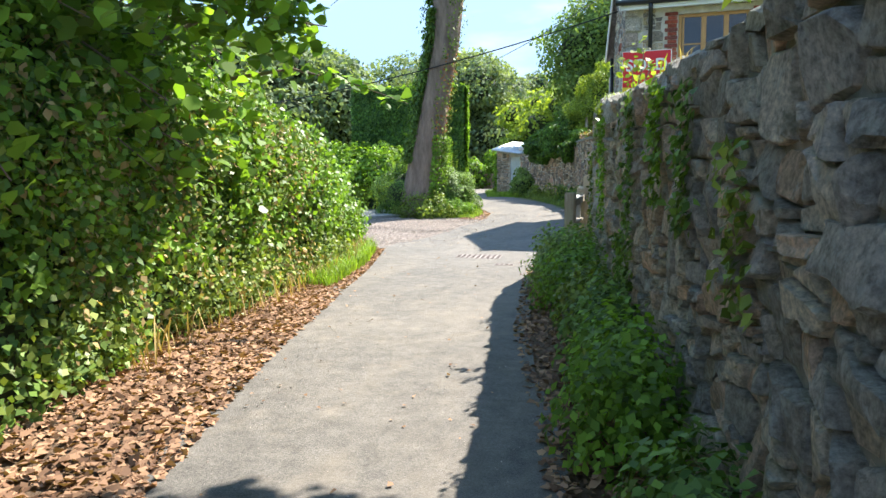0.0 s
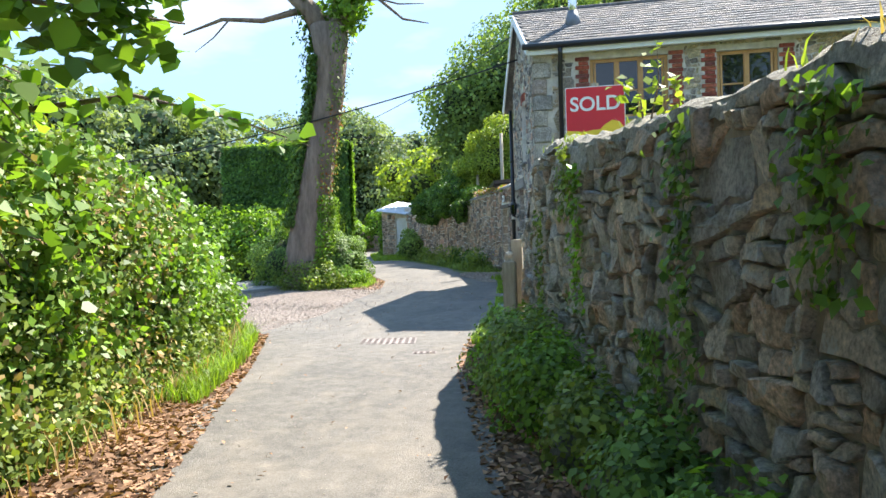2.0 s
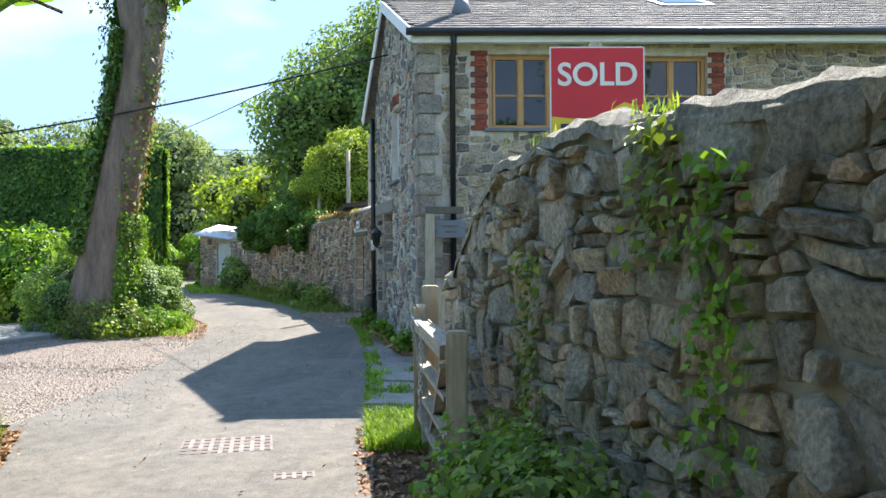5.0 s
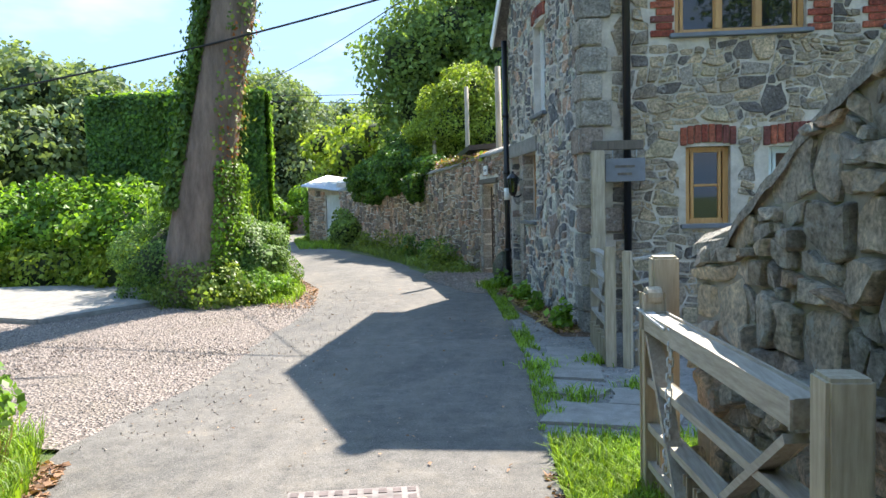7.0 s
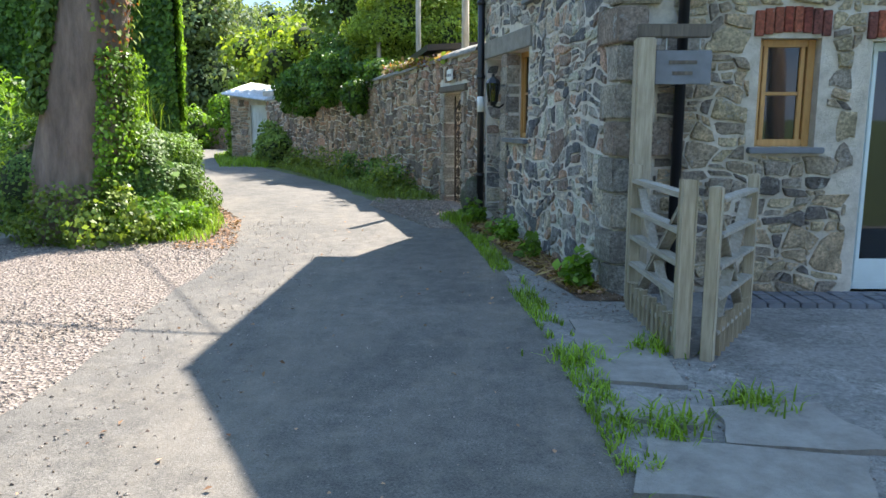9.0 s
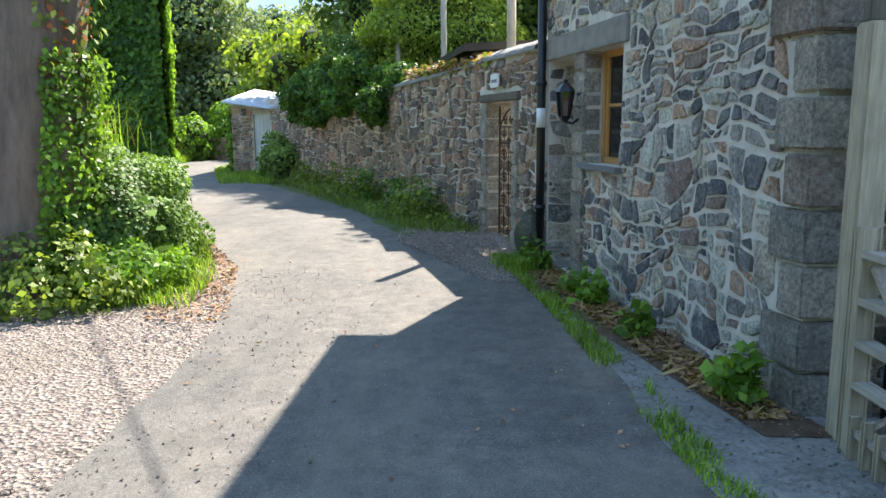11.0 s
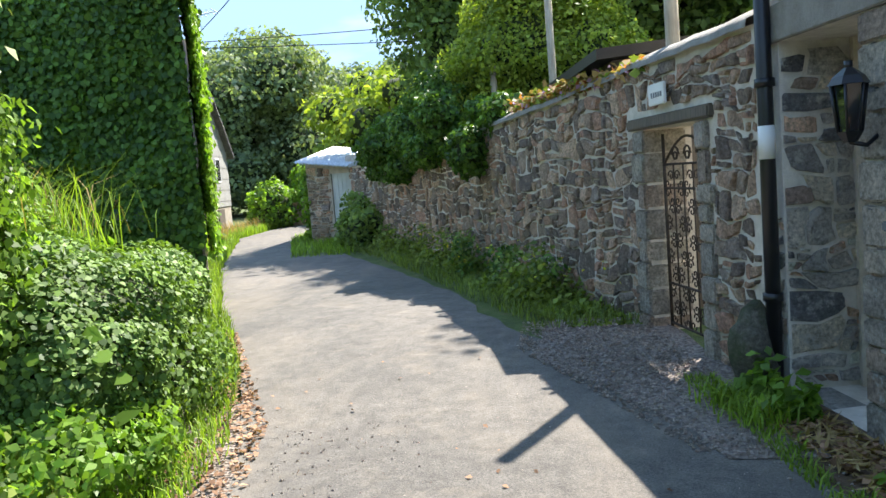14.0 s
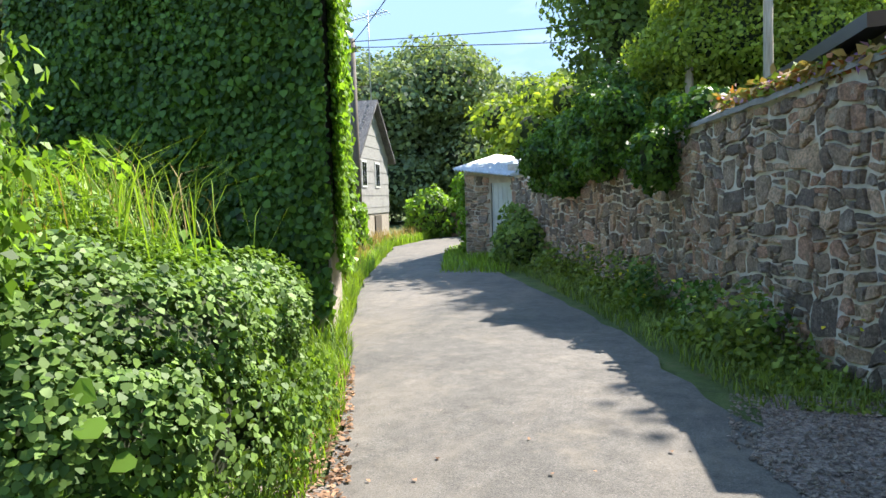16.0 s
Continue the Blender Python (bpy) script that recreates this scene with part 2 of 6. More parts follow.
M_YARD = ym.color(yc).bump(ym.noise(60, 5, 0.8), 0.6, 0.012).m

M_CANE = plain_mat("dry_cane", (0.30, 0.22, 0.12), 0.8)
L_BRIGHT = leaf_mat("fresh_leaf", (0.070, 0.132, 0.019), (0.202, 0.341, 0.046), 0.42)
L_HEDGE = leaf_mat("bramble_leaf", (0.078, 0.122, 0.024), (0.235, 0.300, 0.060), 0.30)
L_IVY = leaf_mat("ivy_leaf", (0.045, 0.095, 0.020), (0.165, 0.265, 0.052), 0.25, 0.55)
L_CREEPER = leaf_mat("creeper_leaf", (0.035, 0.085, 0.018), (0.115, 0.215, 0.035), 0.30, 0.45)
L_TREE = leaf_mat("tree_leaf", (0.10, 0.16, 0.048), (0.215, 0.30, 0.085), 0.35, 0.6)
# distance haze is mixed into this paler, greyer leaf green
L_FAR = leaf_mat("hazed_far_leaf", (0.12, 0.165, 0.095), (0.23, 0.285, 0.15), 0.35, 0.7)
L_LIME = leaf_mat("lime_leaf", (0.14, 0.20, 0.028), (0.31, 0.385, 0.065), 0.4, 0.55)
L_GRASS = leaf_mat("grass_blade", (0.109, 0.186, 0.023), (0.264, 0.388, 0.046), 0.35, 0.5)
L_DRY = leaf_mat("dry_blade", (0.242, 0.165, 0.066), (0.440, 0.319, 0.143), 0.25, 0.8)
L_BROWN = leaf_mat("fallen_leaf", (0.110, 0.055, 0.031), (0.374, 0.220, 0.132), 0.1, 0.8)
L_RUST = leaf_mat("rust_leaf", (0.308, 0.088, 0.022), (0.495, 0.187, 0.066), 0.3, 0.6)
L_FLOWER = leaf_mat("petal_purple", (0.308, 0.154, 0.418), (0.550, 0.352, 0.600), 0.3, 0.6)
L_GOLD = leaf_mat("petal_yellow", (0.600, 0.418, 0.022), (0.600, 0.600, 0.055), 0.3, 0.6)
# near-black green for cores: the shade inside foliage painted as colour
L_CORE = plain_mat("foliage_shade_fill", (0.035, 0.048, 0.016), 0.95, 0, 0.5, 5)
bk = Mat("rough_bark", 0.95)
bkc = bk.ramp(bk.noise(6, 7, 0.7, (1, 1, 0.25)), (0.3, (0.13, 0.092, 0.068)), (0.7, (0.36, 0.26, 0.195)))
M_BARK = bk.color(bkc).bump(bk.noise(11, 7, 0.75, (1, 1, 0.22)), 1.0, 0.06).m

# ---- shape helpers ----


def link(name, me, parent=None):
    ob = new(name, me)
    if parent is not None:
        ob.parent = parent
        if parent.parent is None and parent.type == "EMPTY":
            ob.matrix_parent_inverse = Matrix.Translation(-parent.location)
    return ob


def mesh(name, verts, faces, mat, parent=None, tone=None, smooth=False):
    me = bpy.data.meshes.new(name)
    me.from_pydata([tuple(v) for v in verts], [], faces)
    if tone is not None:
        a = me.attributes.new("tone", "FLOAT", "POINT")
        a.data.foreach_set("value", np.asarray(tone, dtype=np.float32))
    if smooth:
        me.shade_smooth()
    me.materials.append(mat)
    return link(name, me, parent)


def empty(name, at=(0, 0, 0)):
    ob = new(name)
    ob.location = at
    return ob


def box_bm(bm, lo, hi, m=None):
    vs = bmesh.ops.create_cube(bm, size=1)["verts"]
    for v in vs:
        v.co = Vector([lo[i] + (v.co[i] + 0.5) * (hi[i] - lo[i]) for i in range(3)])
        if m is not None:
            v.co = m @ v.co
    return vs


def finish(bm, name, mat, parent=None, bevel=0.0, smooth=False):
    if bevel:
        bmesh.ops.bevel(bm, geom=bm.edges[:], offset=bevel, segments=2, affect="EDGES", clamp_overlap=True)
    bmesh.ops.recalc_face_normals(bm, faces=bm.faces[:])
    me = bpy.data.meshes.new(name)
    bm.to_mesh(me)
    bm.free()
    if smooth:
        me.shade_smooth()
    me.materials.append(mat)
    return link(name, me, parent)


def box(name, lo, hi, mat, parent=None, bevel=0.006, m=None):
    bm = bmesh.new()
    box_bm(bm, lo, hi, m)
    return finish(bm, name, mat, parent, bevel)


def bar(name, a, b, w, d, mat, parent=None, bevel=0.005, up=(0, 0, 1)):
    """A squared timber from a to b, w wide across and d deep."""
    a, b = Vector(a), Vector(b)
    z = (b - a).normalized()
    x = Vector(up).cross(z)
    x = Vector((1, 0, 0)) if x.length < 1e-3 else x.normalized()
    y = z.cross(x)
    m = Matrix((x, y, z)).transposed().to_4x4()
    m.translation = a
    return box(name, (-w / 2, -d / 2, 0), (w / 2, d / 2, (b - a).length), mat, parent, bevel, m)


def tube_data(pts, radii, sides=8, wobble=0.0, seed=0):
    rng = random.Random(seed)
    pts = [Vector(p) for p in pts]
    verts, faces = [], []
    for i, p in enumerate(pts):
        t = (pts[min(i + 1, len(pts) - 1)] - pts[max(i - 1, 0)]).normalized()
        x = t.cross(Vector((0.13, 0.97, 0.2)))
        x = x.normalized() if x.length > 1e-3 else Vector((1, 0, 0))
        y = t.cross(x)
        for k in range(sides):
            a = 2 * math.pi * k / sides
            r = radii[i] * (1 + wobble * (rng.random() - 0.5))
            verts.append(p + (x * math.cos(a) + y * math.sin(a)) * r)
    for i in range(len(pts) - 1):
        for k in range(sides):
            k2 = (k + 1) % sides
            faces.append((i * sides + k, i * sides + k2, (i + 1) * sides + k2, (i + 1) * sides + k))
    faces.append(tuple(range(sides - 1, -1, -1)))
    faces.append(tuple((len(pts) - 1) * sides + k for k in range(sides)))
    return verts, faces


def tubes(name, runs, mat, parent=None, sides=8, wobble=0.0, smooth=True):
    """Several swept round runs (points, radii) in one mesh."""
    verts, faces = [], []
    for i, (pts, radii) in enumerate(runs):
        if isinstance(radii, (int, float)):
            radii = [radii] * len(pts)
        v, f = tube_data(pts, radii, sides, wobble, i)
        faces += [tuple(k + len(verts) for k in q) for q in f]
        verts += v
    return mesh(name, verts, faces, mat, parent, smooth=smooth)


def leaf_cloud(name, centers, normals, size, mat, parent=None, spread=0.6, droop=0.0, seed=1, long=1.25, hexed=False, tone=None, smoothing=False):
    """Many small folded leaves. centers, normals: n x 3."""
    rng = np.random.default_rng(seed)
    c = np.asarray(centers, float)
    n = len(c)
    nor = np.asarray(normals, float) + rng.normal(0, spread, (n, 3))
    nor /= np.linalg.norm(nor, axis=1)[:, None] + 1e-9
    d = rng.normal(0, 1, (n, 3))
    d[:, 2] -= droop
    d -= nor * (d * nor).sum(1)[:, None]
    d /= np.linalg.norm(d, axis=1)[:, None] + 1e-9
    s = np.cross(nor, d)
    L = (size * (0.6 + 0.8 * rng.random(n)))[:, None]
    fold = nor * L * 0.16
    if hexed:
        prof = [(0.0, 0.0), (0.18, 0.42), (0.55, 0.44), (1.0, 0.0), (0.55, -0.44), (0.18, -0.42)]
    else:
        prof = [(0.0, 0.0), (0.42, 0.42), (1.0, 0.0), (0.42, -0.42)]
    k = len(prof)
    v = np.empty((n, k, 3))
    for i, (a, b) in enumerate(prof):
        v[:, i] = c + d * L * (a - 0.4) * long + s * L * b * 1.05 + (fold if b else 0)
    me = bpy.data.meshes.new(name)
    me.vertices.add(n * k)
    me.vertices.foreach_set("co", v.reshape(-1))
    me.loops.add(n * k)
    me.loops.foreach_set("vertex_index", np.arange(n * k, dtype=np.int32))
    me.polygons.add(n)
    me.polygons.foreach_set("loop_start", np.arange(0, n * k, k, dtype=np.int32))
    me.update(calc_edges=True)
    t = rng.random(n) if tone is None else np.clip(tone + rng.normal(0, 0.15, n), 0, 1)
    a = me.attributes.new("tone", "FLOAT", "POINT")
    a.data.foreach_set("value", np.repeat(t, k).astype(np.float32))
    me.materials.append(mat)
    return link(name, me, parent)


def blade_cloud(name, bases, height, width, mat, parent=None, lean=0.35, seed=1):
    """Grass blades: bent narrow strips rising from the bases."""
    rng = np.random.default_rng(seed)
    b = np.asarray(bases, float)
    n = len(b)
    h = (height * (0.45 + 0.8 * rng.random(n)))[:, None]
    a = rng.random(n) * 2 * np.pi
    out = np.stack([np.cos(a), np.sin(a), np.zeros(n)], 1)
    side = np.stack([-np.sin(a), np.cos(a), np.zeros(n)], 1) * width / 2
    ln = (lean * (0.3 + rng.random(n)))[:, None]
    up = np.array([0, 0, 1.0])
    mid = b + up * h * 0.6 + out * h * ln * 0.4
    tip = b + up * h * (1 - ln * 0.3) + out * h * ln * 1.2
    v = np.stack([b - side, b + side, mid + side * 0.8, mid - side * 0.8, tip], 1)
    me = bpy.data.meshes.new(name)
    me.vertices.add(n * 5)
    me.vertices.foreach_set("co", v.reshape(-1))
    idx = np.arange(n)[:, None] * 5 + np.array([0, 1, 2, 3, 3, 2, 4])
    me.loops.add(n * 7)
    me.loops.foreach_set("vertex_index", idx.reshape(-1).astype(np.int32))
    me.polygons.add(n * 2)
    me.polygons.foreach_set("loop_start", (np.arange(n)[:, None] * 7 + np.array([0, 4])).reshape(-1).astype(np.int32))
    me.update(calc_edges=True)
    at = me.attributes.new("tone", "FLOAT", "POINT")
    at.data.foreach_set("value", np.repeat(rng.random(n), 5).astype(np.float32))
    me.materials.append(mat)
    return link(name, me, parent)


def lerp(y, table):
    """Piecewise-linear table of (y, value)."""
    return float(np.interp(y, [p[0] for p in table], [p[1] for p in table]))


def ground_z(y):
    return lerp(y, ((-20, 0.0), (13, 0.02), (19, 0.15), (23, 0.2), (60, 0.3)))


ROAD_L = ((-9, 1.7), (0, -1.45), (3.03, -2.56), (5.14, -3.43), (8, -4.45), (10.1, -5.2), (12.6, -6.2), (14.5, -6.0), (18.5, -6.2), (20.5, -6.85), (21.8, -7.45), (23.4, -8.35), (29.6, -11.3), (38.2, -14.7), (43, -15.2), (52, -12))
ROAD_R = ((-9, 3.6), (0, 0.45), (4.19, -0.85), (6.59, -1.72), (10.15, -2.66), (12.5, -2.95), (15.4, -3.13), (19, -3.62), (21.5, -4.05), (22.1, -4.75), (23.2, -5.4), (25.5, -6.25), (28.45, -7.8), (31.7, -9.6), (36, -12.1), (43, -12.4), (52, -8.5))


def strip(name, left, right, y0, y1, dz, mat, label, category, step=0.4, across=8, rough=0.012):
    """A sheet between two edge tables, lying dz over the ground."""
    n = max(2, int((y1 - y0) / step))
    verts, faces = [], []
    for i in range(n + 1):
        y = y0 + (y1 - y0) * i / n
        a, b = lerp(y, left), lerp(y, right)
        for k in range(across + 1):
            x = a + (b - a) * k / across
            if k in (0, across):
                x += 0.10 * noise.noise((x * 0.7, y * 1.9, 3.1)) + 0.05 * noise.noise((x, y * 6, 1.1))
            verts.append((x, y, ground_z(y) + dz + rough * noise.noise((x * 0.8, y * 0.8, 0))))
    w = across + 1
    for i in range(n):
        for k in range(across):
            faces.append((i * w + k, i * w + k + 1, (i + 1) * w + k + 1, (i + 1) * w + k))
    return tagged(mesh(name, verts, faces, mat, smooth=True), label, category, kind="structure")


# ---- ground ----
gx = sorted(set([-1200, -300, -100, -50, *range(-30, 21, 2), 50, 100, 300, 1200]))
gy = sorted(set([-1200, -300, -100, -40, *range(-20, 61, 2), 100, 300, 1200]))
tagged(mesh("ground", [(x, y, ground_z(y) - 0.03) for y in gy for x in gx],
            [(j * len(gx) + i, j * len(gx) + i + 1, (j + 1) * len(gx) + i + 1, (j + 1) * len(gx) + i) for j in range(len(gy) - 1) for i in range(len(gx) - 1)],
            M_GRASS, smooth=True), "rough grass and weedy earth beside the lane", "ground", kind="structure")
strip("road", ROAD_L, ROAD_R, -9, 52, 0.012, M_ROAD, "worn grey asphalt lane with patches and grit", "road", across=14)
LIT_L = tuple((y, x - 1.15) for y, x in ROAD_L[:6]) + ((12.6, -6.7),)
strip("leaf_litter_verge", LIT_L, tuple((y, x + 0.1) for y, x in ROAD_L), -6, 12.4, -0.004, M_EARTH, "brown fallen leaf litter along the lane edge", "verge")
strip("shaded_verge", tuple((y, x - 0.3) for y, x in ROAD_R), tuple((y, x + 0.9) for y, x in ROAD_R), -6, 12.2, -0.004, M_EARTH, "dark leaf-strewn earth at the foot of the stone wall", "verge")
strip("gravel_apron", ((12.5, -7.0), (13.4, -12), (15, -16), (22, -16)), tuple((y, x + 0.35) for y, x in ROAD_L), 12.7, 21.0, 0.006, M_GRAVEL, "pale pinkish gravel parking apron beside the lane", "gravel", across=12)
strip("gravel_mouth", ((19.6, -3.9), (21.0, -4.5), (22.0, -5.1), (23.4, -4.9)), ((19.6, -3.5), (23.4, -3.9)), 19.8, 23.3, 0.018, M_GRAVEL, "loose grey gravel before the garden gate", "gravel")
strip("yard", tuple((y, x - 0.4) for y, x in ROAD_R), ((12, 7), (18, 7)), 12.6, 16.8, 0.004, M_YARD, "dark patched concrete yard in front of the cottage", "yard", across=16)
strip("pavement", tuple((y, x - 0.4) for y, x in ROAD_R), ((13, -2.2), (16.5, -2.3), (20.9, -3.2)), 13.2, 20.9, 0.008, M_YARD, "uneven concrete strip along the cottage wall", "pavement")
strip("soil_strip", ((16.4, -2.75), (18, -3.3), (20.6, -3.85)), ((16.4, -2.4), (20.9, -3.44)), 16.4, 20.7, 0.014, M_EARTH, "dark soil and debris along the cottage wall", "soil")
slab_v = [(-8.5, 19.3), (-9.6, 17.3), (-13.5, 18.3), (-14, 20.6), (-9.5, 21.7)]
bm = bmesh.new()
f = bm.faces.new([bm.verts.new((x, y, ground_z(y) - 0.02)) for x, y in slab_v])
ext = bmesh.ops.extrude_face_region(bm, geom=[f])["geom"]
for v in ext:
    if isinstance(v, bmesh.types.BMVert):
        v.co.z += 0.09
tagged(finish(bm, "concrete_slab", M_CONC, bevel=0.02), "cracked pale concrete slab on the gravel", "slab", kind="structure")


# ---- walls in stone ----
class Face:
    """An upright face along a plan line. u runs along it, v is height, d stands out of it."""

    def __init__(self, pts, side=1):
        self.p = [Vector((x, y)) for x, y in pts]
        self.side = side
        self.s = [0.0]
        for a, b in zip(self.p, self.p[1:]):
            self.s.append(self.s[-1] + (b - a).length)
        self.length = self.s[-1]

    def at(self, u, v, d=0.0):
        i = 0
        while i < len(self.p) - 2 and u > self.s[i + 1]:
            i += 1
        t = (self.p[i + 1] - self.p[i]).normalized()
        q = self.p[i] + t * (u - self.s[i])
        return Vector((q.x - t.y * d * self.side, q.y + t.x * d * self.side, v))

    def u_of_y(self, y):
        for i in range(len(self.p) - 1):
            a, b = self.p[i], self.p[i + 1]
            if y <= b.y or i == len(self.p) - 2:
                return self.s[i] + (y - a.y) / (b.y - a.y) * (b - a).length

    def u_of_x(self, x):
        return (x - self.p[0].x) / (self.p[-1].x - self.p[0].x) * self.length


HEX = [(0, 1, 3, 2), (4, 6, 7, 5), (0, 4, 5, 1), (2, 3, 7, 6), (0, 2, 6, 4), (1, 5, 7, 3)]


def fbox(name, F, u0, u1, v0, v1, d0, d1, mat, parent=None, bevel=0.005, lift=0.0):
    bm = bmesh.new()
    vs = [bm.verts.new(F.at(u, v + (lift if u == u1 else 0), d)) for u in (u0, u1) for v in (v0, v1) for d in (d0, d1)]
    for q in HEX:
        bm.faces.new([vs[k] for k in q])
    return finish(bm, name, mat, parent, bevel)


def wall_body(name, F, us, vs, top, openings, thick, mat, parent=None, front=0.0):
    us = sorted({*us, *[o[0] for o in openings], *[o[1] for o in openings]})
    vs = sorted({*vs, *[o[2] for o in openings], *[o[3] for o in openings]})
    verts, faces = [], []
    for u0, u1 in zip(us, us[1:]):
        for j, (v0, v1) in enumerate(zip(vs, [*vs[1:], 99])):
            um, vm = (u0 + u1) / 2, (v0 + min(v1, top((u0 + u1) / 2))) / 2
            if v0 >= min(top(u0), top(u1)) or any(o[0] < um < o[1] and o[2] < vm < o[3] for o in openings):
                continue
            b = len(verts)
            for u in (u0, u1):
                for v in (v0, min(v1, top(u))):
                    for d in (front, front - thick):
                        verts.append(F.at(u, v, d))
            faces += [tuple(b + k for k in q) for q in HEX]
    bm = bmesh.new()
    bv = [bm.verts.new(v) for v in verts]
    for q in faces:
        bm.faces.new([bv[k] for k in q])
    bmesh.ops.remove_doubles(bm, verts=bm.verts[:], dist=0.001)
    seen = {}
    for fc in bm.faces[:]:
        seen.setdefault(tuple(round(c, 2) for c in fc.calc_center_median()), []).append(fc)
    bmesh.ops.delete(bm, geom=[fc for g in seen.values() if len(g) > 1 for fc in g], context="FACES")
    return finish(bm, name, mat, parent)


def clip(poly, px, py, nx, ny):
    """Keeps the part of a polygon on the side of (px, py) that (nx, ny) points away from."""
    out = []
    for i, a in enumerate(poly):
        b = poly[(i + 1) % len(poly)]
        da, db = (a[0] - px) * nx + (a[1] - py) * ny, (b[0] - px) * nx + (b[1] - py) * ny
        if da <= 0:
            out.append(a)
        if da * db < 0:
            t = da / (da - db)
            out.append((a[0] + (b[0] - a[0]) * t, a[1] + (b[1] - a[1]) * t))
    return out


def rubble_cells(u0, u1, v0, top, su, sv, openings, seed, wild=1.0):
    """Roughly coursed rubble: uneven bands broken into blocks, the blocks split again, every joint bent."""
    rng = random.Random(seed)
    vmax = max(top(u0 + (u1 - u0) * k / 20) for k in range(21)) + sv

    def bend(u, v):
        a = Vector((u * 1.1, v * 1.6, seed * 3.3))
        b = Vector((u * 4.5, v * 5.5, seed * 1.7))
        return (u + wild * su * (0.5 * noise.noise(b) + 0.3 * noise.noise(a * 1.7)), v + wild * sv * (1.15 * noise.noise(a + Vector((7, 0, 0))) + 0.55 * noise.noise(b + Vector((0, 9, 0)))))

    blocks = []
    v = v0 - sv
    while v < vmax:
        h = sv * rng.uniform(1.3, 2.9)
        u = u0 - su * rng.uniform(0.5, 1.5)
        while u < u1 + su:
            w = su * rng.uniform(0.9, 2.8)
            blocks.append((u, v, u + w, v + h))
            u += w
        v += h
    rects = []
    while blocks:
        a, b, c, d = blocks.pop()
        w, h = c - a, d - b
        if w * h < su * sv * rng.lognormvariate(0.1, 0.8) and w / h < 2.7 and h / w < 1.7:
            rects.append((a, b, c, d))
            continue
        k = rng.uniform(0.30, 0.70)
        if w / h > su / sv * rng.uniform(0.6, 1.35):
            blocks += [(a, b, a + w * k, d), (a + w * k, b, c, d)]
        else:
            blocks += [(a, b, c, b + h * k), (a, b + h * k, c, d)]
    for a, b, c, d in rects:
        w, h = c - a, d - b
        ring = []
        for (pu, pv), (qu, qv) in (((a, b), (c, b)), ((c, b), (c, d)), ((c, d), (a, d)), ((a, d), (a, b))):
            long = abs(qu - pu) + abs(qv - pv)
            cut = rng.uniform(0.05, 0.2)
            for t in (cut, 0.5 + rng.uniform(-0.1, 0.1), 1 - rng.uniform(0.05, 0.2)) if long > 0.17 else (cut, 1 - rng.uniform(0.05, 0.2)):
                x, y = bend(pu + (qu - pu) * t, pv + (qv - pv) * t)
                ring.append((x + rng.uniform(-0.05, 0.05) * w, y + rng.uniform(-0.06, 0.06) * h))
        u, v = sum(p[0] for p in ring) / len(ring), sum(p[1] for p in ring) / len(ring)
        tv = top(u)
        if v > tv - 0.03 or v < v0 or u < u0 or u > u1 or any(o[0] < u < o[1] and o[2] < v < o[3] for o in openings):
            continue
        poly = clip(clip(clip(ring, u0, v0, 0, -1), u0, v0, -1, 0), u1, v0, 1, 0)
        slope = (top(u + 0.05) - top(u - 0.05)) / 0.1
        poly = clip(poly, u, tv - 0.015, -slope, 1)
        for o in openings:
            if o[2] - 2 * sv < v < o[3] + 2 * sv and o[0] - su * 2 < u < o[1] + su * 2:
                gaps = (o[0] - u, u - o[1], o[2] - v, v - o[3])
                k = max(range(4), key=lambda g: gaps[g] / (su if g < 2 else sv))
                poly = clip(poly, *((o[0], 0, 1, 0), (o[1], 0, -1, 0), (0, o[2], 0, 1), (0, o[3], 0, -1))[k])
        if len(poly) >= 4:
            yield u, v, poly


def stone_data(F, poly, gap, proud, rng, rough):
    """One stone: sides that rise from the joint, a worn shoulder and an uneven face."""
    n = len(poly)
    cu, cv = sum(p[0] for p in poly) / n, sum(p[1] for p in poly) / n
    hu, hv = max(0.02, max(abs(p[0] - cu) for p in poly)), max(0.02, max(abs(p[1] - cv) for p in poly))
    g = gap * rng.uniform(0.5, 1.7)
    ku, kv = max(0.6, 1 - g / hu), max(0.6, 1 - g / hv)
    h = proud * rng.uniform(0.2, 1.25)
    tu, tv = rng.uniform(-rough, rough), rng.uniform(-rough, rough)

    def spot(p, sc, d):
        du, dv = (p[0] - cu) * ku * sc, (p[1] - cv) * kv * sc
        tilt = max(-0.7 * h, min(0.7 * h, du * tu + dv * tv))
        return F.at(cu + du, cv + dv, d if d < 0 else d + tilt + rng.uniform(-0.16, 0.16) * h)

    verts = [spot(p, sc, d) for sc, d in ((1.0, -0.03), (0.97, h * 0.6), (0.86, h)) for p in poly]
    verts.append(spot((cu, cv), 1, h * rng.uniform(0.95, 1.2)))
    faces = [(r * n + i, r * n + (i + 1) % n, (r + 1) * n + (i + 1) % n, (r + 1) * n + i) for r in range(2) for i in range(n)]
    faces += [(2 * n + i, 2 * n + (i + 1) % n, 3 * n) for i in range(n)]
    if F.side < 0:
        faces = [tuple(reversed(q)) for q in faces]
    return verts, faces


